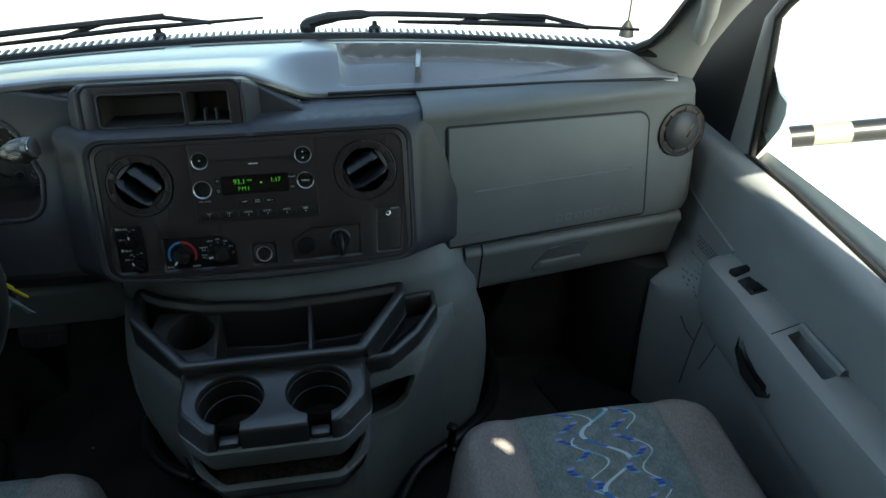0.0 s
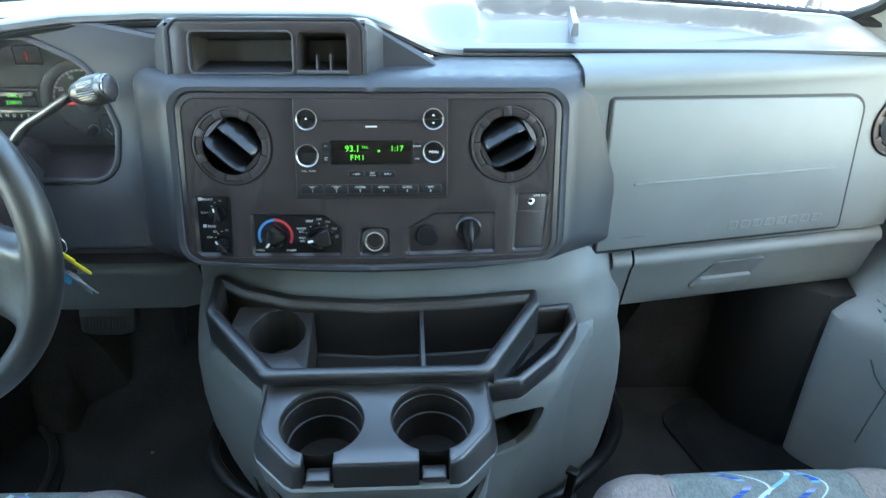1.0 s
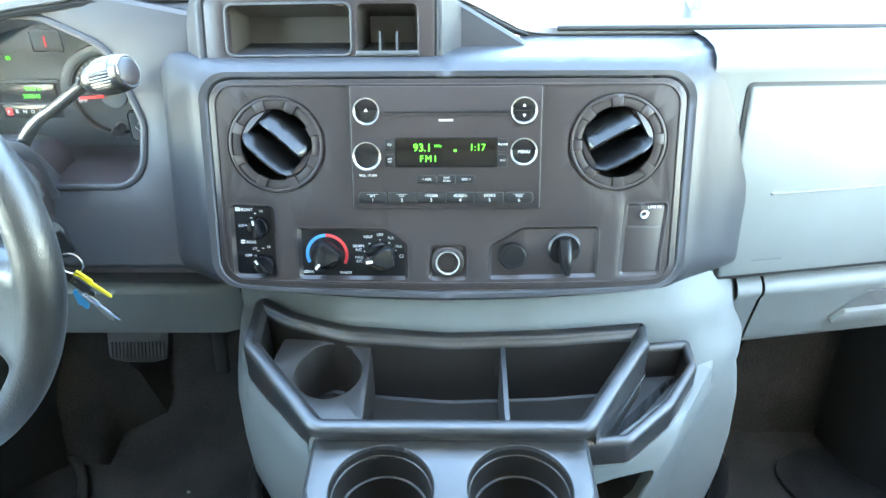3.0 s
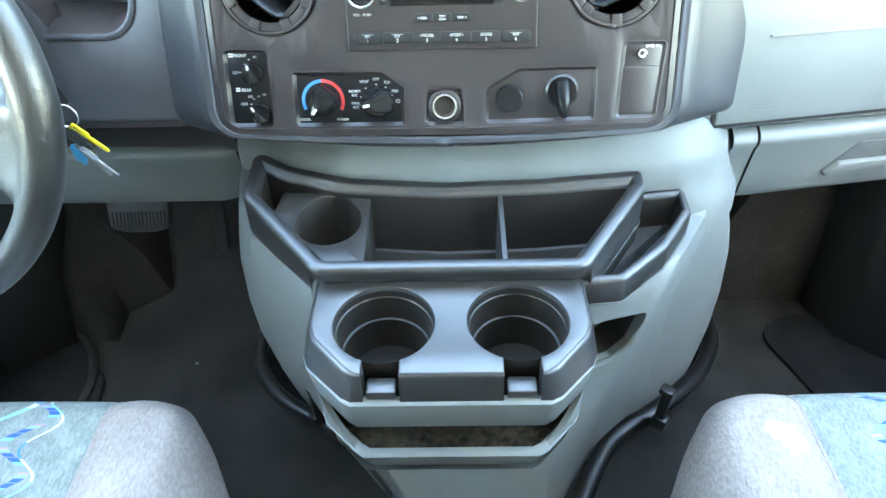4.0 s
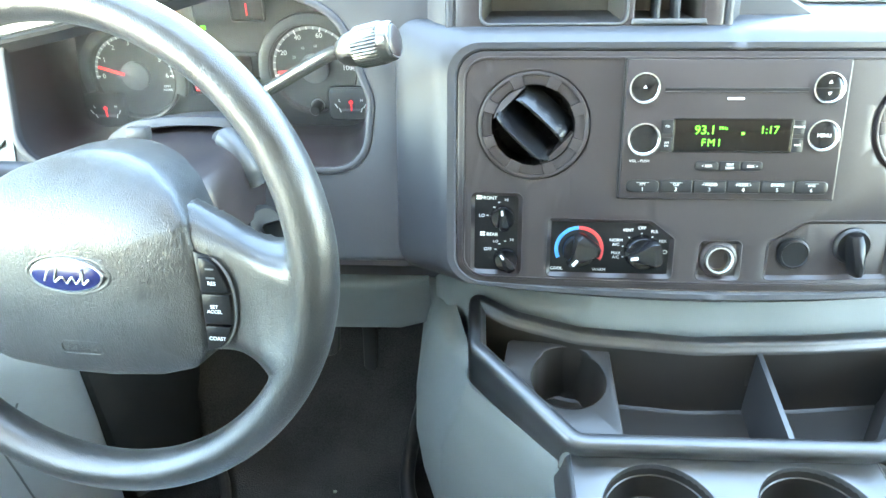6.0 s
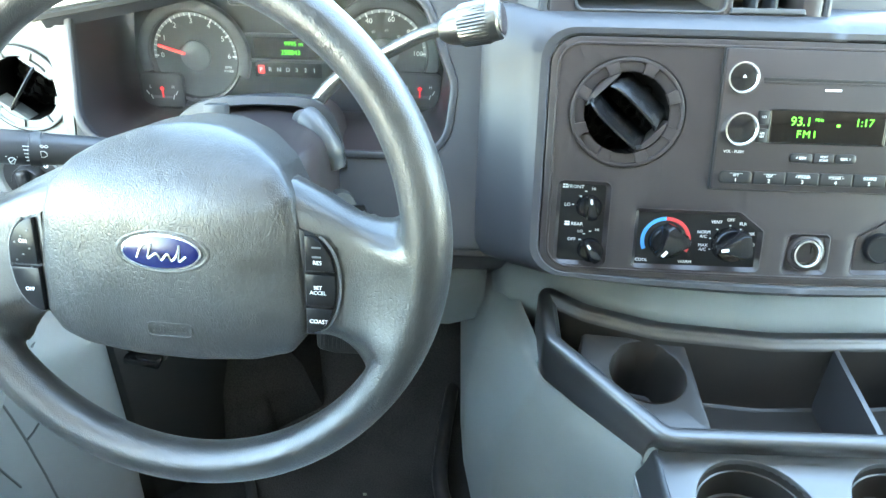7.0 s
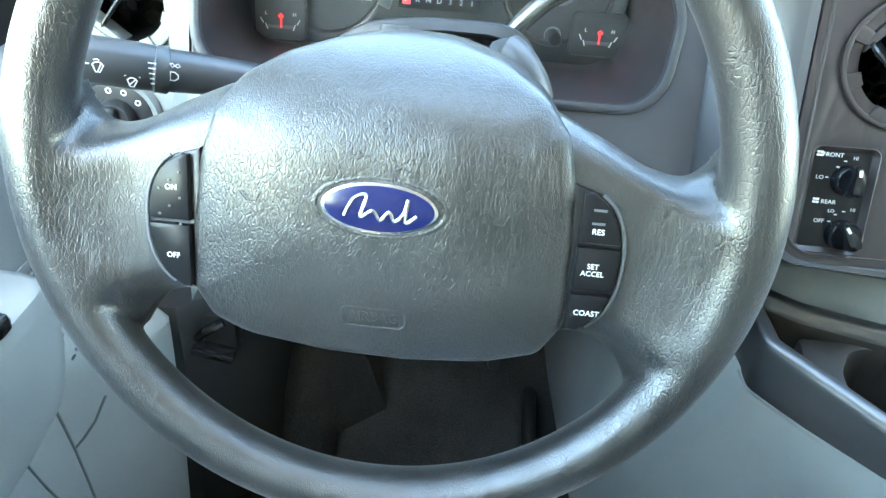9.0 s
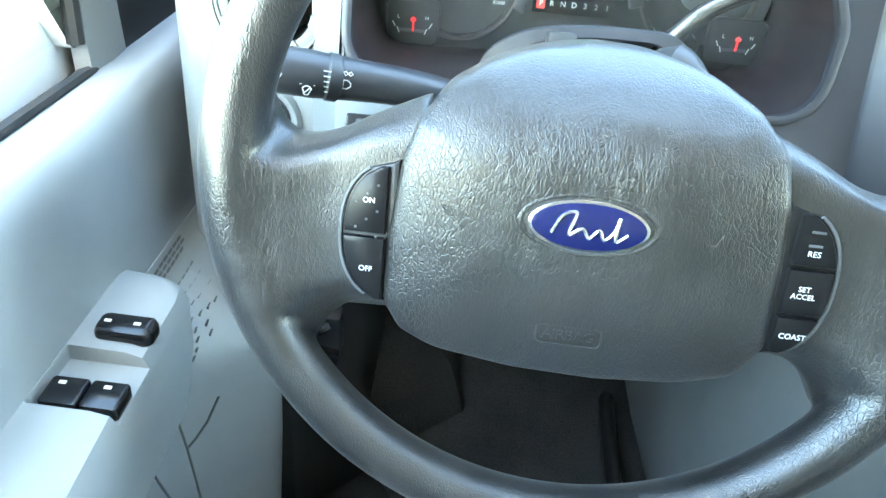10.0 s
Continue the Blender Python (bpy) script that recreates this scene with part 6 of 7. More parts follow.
arch = [(0.9 * math.cos(radians(a)), 0.9 * math.sin(radians(a)) - 0.2) for a in range(150, 29, -20)]
sign((-0.7545, -0.0595, 0.6985), 0.0042, [arch + [(0.3, -0.9), (-0.3, -0.9), arch[0]], [(0.0, -0.8), (0.45, 0.45)], [(-0.6, 0.95), (-0.2, 1.15), (0.2, 0.95)], [(-1.7, 0.3), (-1.2, 0.3)]])
sign((-0.7365, -0.0540, 0.6880), 0.0038, [arch + [(0.3, -0.9), (-0.3, -0.9), arch[0]], [(-0.5, -0.7), (0.5, 0.4)], [(-1.3, 0.9), (-0.8, 1.1)], [(1.3, 0.9), (0.8, 1.1)]])
sign((-0.7120, -0.0456, 0.6908), 0.0036, [[(-0.6, 0.8), (-0.6, -0.8), (0.2, -0.8), (0.8, -0.3), (0.8, 0.3), (0.2, 0.8), (-0.6, 0.8)], [(-1.2, 0.5), (-0.8, 0.5)], [(-1.2, -0.5), (-0.8, -0.5)]])
sign((-0.7110, -0.0432, 0.6972), 0.0032, [[(-1.0, 0.3), (-0.5, 0.5), (0.0, 0.0), (0.5, -0.3), (1.0, 0.0), (0.6, 0.5), (0.0, 0.1), (-0.5, -0.4), (-1.0, 0.3)]])
for i in range(5):
    sign((-0.7236 - 0.0003 * i, -0.0492 - 0.0005 * min(i, 2), 0.7000 - 0.0034 * i), 0.0028 - 0.0004 * i, [[(-0.9, 0), (0.9, 0)]])
gear = part("gear_lever", tube(spline([(-0.486, 0.046, 0.702), (-0.478, 0.046, 0.717), (-0.456, 0.046, 0.740), (-0.425, 0.040, 0.759), (-0.376, 0.018, 0.790), (-0.352, -0.006, 0.803)], 5), [0.0075] * 10 + [0.0066] * 16, 12), M_LEVER, col, "grey steel gear lever")
kd = Vector((0.93, -0.23, 0.26)).normalized()
KN = Matrix.Translation((-0.352, -0.008, 0.803)) @ kd.to_track_quat("Z", "Y").to_matrix().to_4x4()
part("knob", lathe([(0.0090, -0.006), (0.0130, 0.0), (0.0142, 0.004), (0.0155, 0.010), (0.0168, 0.020), (0.0172, 0.040), (0.0168, 0.046), (0.0150, 0.048), (0.0, 0.048)], 28, KN), M_KNOB, gear, "satin silver knob")
part("knob_band", put(loft([[(r * (1 - 0.035 * (i % 2)) * math.cos(math.pi * i / 40), r * (1 - 0.035 * (i % 2)) * math.sin(math.pi * i / 40), h) for i in range(80)] for r, h in ((0.0170, 0.013), (0.0178, 0.015), (0.0184, 0.036), (0.0178, 0.038))]), KN), M_KNOB, gear, "knurled silver band", 20)
part("knob_button", lathe([(0.0150, 0.0476), (0.0125, 0.0492), (0.0110, 0.0500), (0.0, 0.0500)], 28, KN), M_PANEL, gear, "charcoal end button")
part("knob_ring", lathe([(0.0128, 0.0484), (0.0150, 0.0486), (0.0152, 0.0470)], 28, KN), M_CHROME, gear)
part("lever_boot", tube(spline([(-0.492, 0.020, 0.704), (-0.483, 0.012, 0.709), (-0.472, 0.004, 0.700), (-0.462, 0.000, 0.684), (-0.457, 0.000, 0.664)], 5), [0.004] + [0.010] * 4 + [0.013] * 12 + [0.010] * 3 + [0.005], 14), M_BEZEL, col, "grey shroud round the lever's pivot")
part("ignition", lathe([(0.020, -0.03), (0.021, 0.012), (0.017, 0.016), (0.0, 0.016)], 24, T(-0.462, 0.0, 0.618) @ Matrix.Rotation(radians(62), 4, "Y") @ Matrix.Rotation(radians(38), 4, "X")), M_RUBBER, col, "dark ignition lock")
keys = thing("key_bunch", (-0.43, -0.02, 0.52), "bunch of keys hanging from the ignition lock", "keys")
part("ignition_key", box(0.026, 0.005, 0.030, 0.004, T(-0.436, -0.018, 0.618) @ Matrix.Rotation(radians(-20), 4, "Y")), M_BLACK, keys, "black key bow")
part("key_ring", tube([(-0.430 + 0.014 * math.cos(a), -0.020, 0.594 + 0.014 * math.sin(a)) for a in (2 * math.pi * i / 20 for i in range(20))], 0.0012, 6, True), M_CHROME, keys, "steel ring")


def key(x, y, z, turn, mat, label, tip=0.040, w=0.006):
    k = T(x, y, z) @ Matrix.Rotation(radians(turn), 4, "Y") @ Matrix.Rotation(radians(90), 4, "X")
    bow = plate(rpoly([(-w, 0.0), (w, 0.0), (w * 1.1, -0.020), (0.0, -0.026), (-w * 1.1, -0.020)], w * 0.45), [circle(0, -0.005, min(0.002, w * 0.4), 10)], 0.0025, 0.0005, 0.0012, k)
    h = min(0.004, w * 0.6)
    blade = plate(rpoly([(-h, -0.024), (h, -0.024), (h, -0.024 - tip), (0.0, -0.028 - tip), (-h * 0.8, -0.024 - tip)], 0.0008), (), 0.002, 0.0004, 0.001, k)
    part("key", joined(bow, blade), mat, keys, label)


key(-0.428, -0.022, 0.583, -44, M_YELLOW, "yellow key", 0.022, 0.0042)
key(-0.430, -0.027, 0.578, -40, M_BLACK, "black key", 0.004, 0.0060)
key(-0.424, -0.026, 0.558, -40, M_CHROME, "steel key", 0.026, 0.0036)
key(-0.434, -0.018, 0.556, -8, M_KEYBLUE, "round blue tag", 0.001, 0.0070)
key(-0.428, -0.022, 0.560, -30, M_STEEL, "worn steel key", 0.026, 0.0050)

# ---- steering wheel ----
FRIM = T(-0.5637, -0.1455, 0.6720) @ Matrix.Rotation(radians(-6.8), 4, "Z") @ Matrix.Rotation(radians(90 - 15.6), 4, "X") @ Matrix.Rotation(radians(1.5), 4, "Z")
sw = thing("steering_wheel", tuple(FW.translation), "worn dark grey four-spoke steering wheel with a blue oval badge", "steering wheel")
R, rt = 0.2040, 0.0178
n = 120
rings = []
for i in range(n + 1):
    a = 2 * math.pi * i / n
    c, t2 = Vector((math.cos(a), math.sin(a), 0)), Vector((0, 0, 1))
    grip = 1.0 + 0.10 * max(0, math.cos(2 * (a - math.pi / 2) + math.pi)) ** 2
    rings.append([FRIM @ (c * R + (c * math.cos(w) * 1.0 + t2 * math.sin(w) * 1.12) * rt * grip) for w in (2 * math.pi * j / 20 for j in range(20))])
bm = loft(rings)
bmesh.ops.remove_doubles(bm, verts=bm.verts, dist=1e-6)
skin = [bm]


def spoke(s):
    """One wide side spoke: a skin from the pad's side out to the rim, domed across."""
    top = spline([(0.092, 0.050, 0), (0.122, 0.036, 0), (0.150, 0.022, 0), (0.176, 0.020, 0), (0.192, 0.044, 0)], 6)
    bot = spline([(0.092, -0.084, 0), (0.122, -0.081, 0), (0.138, -0.087, 0), (0.149, -0.099, 0), (0.158, -0.116, 0)], 6)
    rows = []
    m = 14
    for k in range(m + 1):
        f = k / m
        row = []
        for i in range(len(top)):
            g = i / (len(top) - 1)
            p = top[i].lerp(bot[i], f)
            # push the middle out to the rim's inner edge
            ex = math.sqrt(max(1e-6, (R + 0.001) ** 2 - min(p.y, R) ** 2)) if g > 0 else p.x
            bulge = math.sin(math.pi * f) ** 0.5
            x = p.x + (ex - p.x) * (g ** 1.6) * bulge * 0.98
            edge = min(f, 1 - f) * 2
            dz = 0.018 * (1 - (1 - min(1, edge * 3.0)) ** 2) - 0.014 + 0.016 * smooth(0.30, 1.0, g) * min(1, edge * 3)
            row.append((s * x, p.y, dz))
        rows.append(row)
    front = [[FRIM @ Vector(p) for p in r] for r in rows]
    back = [[FRIM @ (Vector(p) + Vector((0, 0, -0.020))) for p in r] for r in rows]
    return joined(loft(front, False), loft(back, False), loft([front[0], back[0]], False), loft([front[-1], back[-1]], False), loft([[r[0] for r in front], [r[0] for r in back]], False), loft([[r[-1] for r in front], [r[-1] for r in back]], False))


for s in (1, -1):
    bm = spoke(s)
    bmesh.ops.remove_doubles(bm, verts=bm.verts, dist=2e-4)
    skin.append(bm)
# rim and side spokes are moulded as one skin, with soft fillets between them
bm = joined(*skin)
bmesh.ops.remove_doubles(bm, verts=bm.verts, dist=1e-5)
rim = part("rim", bm, M_RIM, sw, "worn leathery rim and side spokes moulded in one")
rm = rim.modifiers.new("one_skin", "REMESH")
rm.mode, rm.voxel_size, rm.use_smooth_shade = "VOXEL", 0.0021, True
sm = rim.modifiers.new("fillet", "SMOOTH")
sm.factor, sm.iterations = 0.5, 22
padp = rpoly([(-0.1100, -0.066), (-0.1098, -0.027), (-0.1045, 0.015), (-0.0965, 0.042), (-0.084, 0.060), (-0.062, 0.074), (-0.034, 0.0845), (-0.003, 0.0895), (0.030, 0.0880), (0.061, 0.0785), (0.086, 0.0625), (0.1015, 0.042), (0.1075, 0.014), (0.1102, -0.018), (0.1112, -0.066), (0.098, -0.0865),
               (0.066, -0.0958), (0.019, -0.0998), (-0.030, -0.0990), (-0.078, -0.0928), (-0.099, -0.083)], [0.012, 0.05, 0.05, 0.02, 0.03, 0.05, 0.08, 0.08, 0.08, 0.05, 0.03, 0.02, 0.05, 0.05, 0.012, 0.015, 0.06, 0.1, 0.1, 0.06, 0.015], 6)


def roll(y):
    """How far the cover's upper part rolls away from the driver."""
    return 0.046 * max(0.0, (y - 0.028) / 0.062) ** 1.9


rings = []
for o, d in ((-0.0015, -0.040), (0.0, -0.006), (0.0003, 0.0030), (0.0012, 0.0058), (0.0028, 0.0076), (0.0060, 0.0092), (0.0120, 0.0110), (0.022, 0.0132), (0.034, 0.0152), (0.048, 0.0168), (0.062, 0.0176), (0.076, 0.0180)):
    q = offset(padp, o) if o < 0.02 else [(p[0] * (1 - o / 0.095), -0.005 + (p[1] + 0.005) * (1 - o / 0.095)) for p in padp]
    rings.append([FW @ Vector((x, y, d - roll(y))) for x, y in q])
bm = loft(rings, True, False, True)
part("airbag_cover", bm, M_WHEEL, sw, "creased leathery airbag cover", 60)
BD = 0.0176
badge = part("badge", plate([(0.0012 + 0.0325 * math.cos(a), -0.0034 + 0.0146 * math.sin(a)) for a in (2 * math.pi * i / 48 for i in range(48))], (), 0.004, 0.001, BD + 0.0022, FW), M_CHROME, sw, "oval badge with a silver edge")
part("badge_field", plate([(0.0012 + 0.0305 * math.cos(a), -0.0034 + 0.0128 * math.sin(a)) for a in (2 * math.pi * i / 48 for i in range(48))], (), 0.001, 0.0004, BD + 0.0027, FW), M_BADGE, badge, "deep blue oval field")
part("badge_sign", tube([FW @ Vector((p.x + 0.001, p.y + 0.0046, BD + 0.0029)) for p in spline([(-0.019, -0.013, 0), (-0.014, -0.003, 0), (-0.007, -0.001, 0), (-0.010, -0.013, 0), (-0.003, -0.009, 0), (0.001, -0.014, 0), (0.006, -0.009, 0), (0.009, -0.014, 0), (0.014, -0.009, 0), (0.016, -0.001, 0), (0.015, -0.014, 0), (0.021, -0.010, 0)], 5)], 0.0010, 6), M_CHROME, badge, "plain silver squiggle")
part("badge_recess", frame_ring([(0.0015 + 0.0385 * math.cos(a), -0.0034 + 0.0185 * math.sin(a)) for a in (2 * math.pi * i / 48 for i in range(48))], 0.0040, 0.004, 0.0015, BD + 0.0006, FW), M_WHEEL, sw)
part("cover_mark", frame_ring(rect(-0.0190, 0.0190, -0.0760, -0.0635, 0.004), 0.0009, 0.0015, 0.0004, BD - 0.0020, FW), M_WHEEL, sw)
text("AIRBAG", 0.0085, FW @ T(0.000, -0.0697, BD - 0.0024), M_WHEEL, sw, "embossed_text", 0.0003)
for x in (-0.072, 0.066):
    part("horn_mark", tube([FW @ Vector((x + dx, -0.004 + dy, BD - 0.0020)) for dx, dy in ((-0.006, 0.002), (-0.002, -0.003), (0.003, -0.003), (0.006, 0.003))], 0.0004, 5), M_WHEEL, sw)
# speed control buttons in both spokes
for s, rows3 in ((1, ((0.0150, -0.0145, "RES"), (-0.0155, -0.0425, "SET\nACCEL"), (-0.0435, -0.0665, "COAST"))), (-1, ((0.0150, -0.0250, "ON"), (-0.0262, -0.0650, "OFF")))):
    mid, half = (-0.0258, 0.0425) if s > 0 else (-0.0250, 0.0413)

    def edge_x(y):
        return (0.1085 if s > 0 else 0.1065) + 0.0275 * math.sqrt(max(0.0, 1 - (abs(y - mid) / half) ** 2.3))
    inner = 0.1108 if s > 0 else 0.1090
    ys = [mid + half - 2 * half * i / 24 for i in range(25)]
    surround = [(s * (inner - 0.005), ys[0] + 0.002)] + [(s * (edge_x(y) + 0.0014), y) for y in ys] + [(s * (inner - 0.005), ys[-1] - 0.002)]
    bez = part("button_bezel", plate(surround[::-1] if s > 0 else surround, (), 0.010, 0.001, 0.0060, FW), M_BLACK, sw)
    part("bezel_edge", tube([FW @ Vector((s * (edge_x(y) + 0.0020), y, 0.0066)) for y in ys[1:-1]], 0.0011, 8), M_DIALRIM, bez, "pale worn edge")
    for y1, y0, lab in rows3:
        yy = [y1 - (y1 - y0) * i / 8 for i in range(9)]
        q = [(s * inner, y1)] + [(s * edge_x(y), y) for y in yy] + [(s * inner, y0)]
        q = offset(q[::-1] if s > 0 else q, 0.0007)
        bt = part("speed_button", plate(q, (), 0.006, 0.0012, 0.0105, FW), M_KEYCAP, sw, "black speed control button")
        text(lab, 0.0042 if "\n" in lab else 0.0045, FW @ T(s * (inner + 0.0105), (y0 + y1) / 2 - (0.007 if lab == "RES" else 0), 0.0107), M_WHITE, bt)
    for k in range(7 if s < 0 else 2):
        x, y = (s * (inner + 0.0055 + 0.006 * (k % 3)), 0.004 - 0.0050 * k) if s < 0 else (inner + 0.0100, 0.0055 - 0.0075 * k)
        part("raised_dot", box(0.0012 if s < 0 else 0.007, 0.0012, 0.001, 0, FW @ T(x, y, 0.0109)), M_DIALRIM, bez)

# ---- centre console over the engine cover ----
con = thing("center_console", (0.05, 0.1, 0.0), "grey moulded engine cover console with trays and cup holders", "console")
LEVELS = [
    # z, left wall x, right wall x, prow left and right x, prow y, left shoulder, the ridge and the cheek right of it
    (0.000, -0.282, 0.415, -0.050, 0.140, -0.190, (-0.236, 0.028), (0.215, -0.080), (0.310, 0.000)),
    (0.060, -0.298, 0.428, -0.065, 0.137, -0.176, (-0.254, 0.022), (0.213, -0.088), (0.316, 0.002)),
    (0.140, -0.312, 0.437, -0.100, 0.138, -0.162, (-0.270, 0.014), (0.214, -0.094), (0.320, 0.002)),
    (0.220, -0.319, 0.438, -0.125, 0.144, -0.148, (-0.279, 0.000), (0.225, -0.100), (0.320, 0.000)),
    (0.300, -0.316, 0.430, -0.140, 0.150, -0.135, (-0.275, -0.015), (0.238, -0.107), (0.316, -0.012)),
    (0.345, -0.309, 0.419, -0.145, 0.154, -0.141, (-0.267, -0.024), (0.248, -0.113), (0.319, -0.022)),
    (0.395, -0.299, 0.403, -0.150, 0.158, -0.146, (-0.255, -0.038), (0.266, -0.104), (0.324, -0.028)),
    (0.436, -0.289, 0.385, -0.152, 0.160, -0.150, (-0.245, -0.048), (0.288, -0.074), (0.325, -0.020)),
    (0.462, -0.281, 0.373, -0.144, 0.152, -0.150, (-0.237, -0.046), (0.284, -0.070), (0.316, -0.016)),
    (0.478, -0.266, 0.360, -0.140, 0.148, -0.146, (-0.232, -0.042), (0.262, -0.060), (0.300, -0.010)),
]


def con_ring(z, xl, xr, pl, pr, py, ls, r1, r2):
    q = [(xl, 0.42), (xl, 0.085), ls, (pl, py), (pr, py), r1, r2, (xr, 0.075), (xr, 0.42)]
    # beside the trays the wall ends at their skirts
    return [(x, y, min(z, 0.434 + 0.19 * (y + 0.01) + 0.5 * smooth(0.0, 0.05, y) + 0.5 * smooth(0.15, 0.12, x), 0.437 + 0.16 * (y + 0.155) + 0.5 * smooth(0.045, 0.075, y) + 0.5 * smooth(-0.19, -0.16, x))) for x, y in rpoly(q, [0, 0.06, 0.025, 0.012, 0.012, 0.035, 0.05, 0.075, 0], 6)]


FS = frame_of((0.150, -0.1365, 0.300), (0.092, 0.032, 0), (0, -0.10, 1))
def open_top(bm):
    """Takes off the wide upper cap."""
    caps = [f for f in bm.faces if len(f.verts) > 20 and f.calc_center_median().z > 0.40]
    bmesh.ops.delete(bm, geom=caps, context="FACES")
    return bm


sl = rpoly([(-0.02, -0.026), (0.038, -0.022), (0.066, -0.016), (0.088, 0.006), (0.100, 0.064), (-0.02, 0.066)], [0, 0.01, 0.01, 0.012, 0.006, 0], 4)
tool = loft([[FS @ Vector((x, y, d)) for x, y in sl] for d in (0.06, -0.050)], True, True, True)
bm = cut(loft([con_ring(*r) for r in LEVELS], True, True, True), tool)
part("console_body", open_top(bm), M_CONSOLE, con, "mid grey console body", 50)
part("side_slot", loft([[FS @ Vector((x, y, d)) for x, y in offset(sl, 0.0012)] for d in (-0.010, -0.048)], True, False, True), M_WELL, con, "dark side slot")
part("slot_lip", tube([FS @ Vector(p) for p in ((0.000, -0.028, 0.0), (0.038, -0.0245, 0.001), (0.067, -0.018, 0.002), (0.090, 0.005, 0.001), (0.101, 0.060, 0.0))], [0.0036, 0.0040, 0.0042, 0.0036, 0.0015], 8), M_CONSOLE, con)
# light band between the panel above and the open tray, rounding into the console's sides
BAND = ((-0.022, 0.40), (-0.020, 0.430), (-0.0165, 0.444), (-0.010, 0.457), (-0.004, 0.470), (-0.001, 0.482), (0.002, 0.498), (0.006, 0.510), (0.014, 0.522), (0.022, 0.538), (0.034, 0.552), (0.055, 0.562), (0.10, 0.566), (0.18, 0.566))
plan = [(-0.286, 0.42, 1, 0), (-0.286, 0.11, 1, 0), (-0.281, 0.086, 0.9, 0.43), (-0.269, 0.064, 0.65, 0.76), (-0.250, 0.048, 0.35, 0.94), (-0.225, 0.034, 0.2, 0.98)]
for i in range(25):
    x = -0.19 + 0.45 * i / 24
    plan.append((x, lerp_at([(-0.19, 0.011), (-0.12, -0.012), (0.0, -0.022), (0.12, -0.018), (0.26, -0.005)], x)[0], 0, 1))
plan += [(0.282, -0.002, -0.12, 0.99), (0.304, 0.003, -0.27, 0.96), (0.335, 0.016, -0.5, 0.87), (0.360, 0.037, -0.75, 0.66), (0.376, 0.065, -0.92, 0.39), (0.383, 0.10, -1, 0), (0.383, 0.42, -1, 0)]
part("upper_band", loft([[(x + u * o * k, y + v * o * k, z) for o, z in BAND for k in (1.0 if o > 0 else smooth(0.262, 0.325, x),)] for x, y, u, v in plan], False), M_CONSOLE, con, "pale grey band under the centre panel", 60)

# main tray
rim = rpoly([(-0.243, 0.040), (-0.242, -0.048), (-0.142, -0.165), (0.152, -0.165), (0.238, -0.042), (0.240, -0.010), (0.12, -0.022), (0.0, -0.027), (-0.12, -0.016), (-0.190, 0.006)], [0.012, 0.02, 0.03, 0.03, 0.012, 0.008, 0.1, 0.1, 0.1, 0.06], 6)


def rz(y):
    return 0.483 + 0.16 * (y + 0.155)


tray = part("tray", loft([[(x, y + (0.016 * smooth(-0.010, -0.034, dz) * smooth(-0.150, -0.162, y) if o < 0.012 else 0), rz(y) + dz) for x, y in offset(rim, o)] for o, dz in ((0.003, -0.056), (0.0, -0.050), (0.0, -0.036), (0.0, -0.024), (0.0, -0.008), (0.0005, -0.0040), (0.0018, -0.0014), (0.0042, 0.0), (0.0120, 0.0), (0.0138, -0.0008), (0.0148, -0.0024), (0.0158, -0.0044), (0.0180, -0.0054), (0.0195, -0.0078), (0.0198, -0.016))]), M_TRAY, con, "charcoal open tray with a rounded rim", 50)
part("tray_lining", loft([[(x, y, rz(y) + dz) for x, y in offset(rim, o)] for o, dz in ((0.0196, -0.010), (0.022, -0.080), (0.024, -0.087), (0.028, -0.088))], True, False, True), M_WELL, tray, "dull dark lining", 50)
part("tray_line", loft([[(x, y + 0.016 * smooth(-0.150, -0.162, y), rz(y) - 0.050 + dz) for x, y in offset(rim, o)] for o, dz in ((-0.0012, 0.0), (-0.0018, -0.002), (-0.0012, -0.004))]), M_CONSOLE, con)
hole = circle(-0.137, -0.074, 0.0385, 40)
cup_hole = [(x, y + (0.004 if y > -0.046 else 0)) for x, y in hole]
blk = rpoly([(-0.198, -0.022), (-0.205, -0.062), (-0.140, -0.143), (-0.090, -0.146), (-0.090, -0.030)], [0.006, 0.012, 0.016, 0.004, 0.004], 4)
part("cup_block", plate(blk, [cup_hole], 0.075, 0.0020, 0.0, frame_of((0, -0.155, 0.470), (1, 0, 0), (0, 1, 0.14)) @ T(0, 0.155, 0)), M_WELL, tray, "", 30)
part("cup_well", loft([[(-0.137 + (x + 0.137) * k, -0.074 + (y + 0.074) * k, z) for x, y in cup_hole] for k, z in ((1.0, 0.476), (0.94, 0.43), (0.86, 0.385))], True, False, True), M_WELL, tray)
part("divider", loft([[(0.0655 + w, y, z) for w, z in ((-0.0032, 0.395), (-0.0026, rz(y) - 0.008), (0.0026, rz(y) - 0.008), (0.0032, 0.395))] for y in (-0.149, -0.036)], True, True, True), M_TRAY, tray)
part("divider_tab", box(0.006, 0.008, 0.030, 0.002, T(0.0600, -0.042, 0.462)), M_WELL, tray)
part("tray_ledge", tube([(x, y - 0.016, rz(y) - 0.014) for x, y in ((-0.085, -0.020), (0.0, -0.026), (0.12, -0.022), (0.222, -0.014))], 0.0022, 6), M_WELL, tray)

# small side tray
srim = rpoly([(0.140, -0.154), (0.200, -0.148), (0.258, -0.100), (0.299, -0.045), (0.299, -0.004), (0.224, -0.012), (0.224, -0.038)], [0.004, 0.02, 0.02, 0.014, 0.008, 0.004, 0.01], 5)


def sz(y):
    return 0.474 + 0.19 * (y + 0.01)


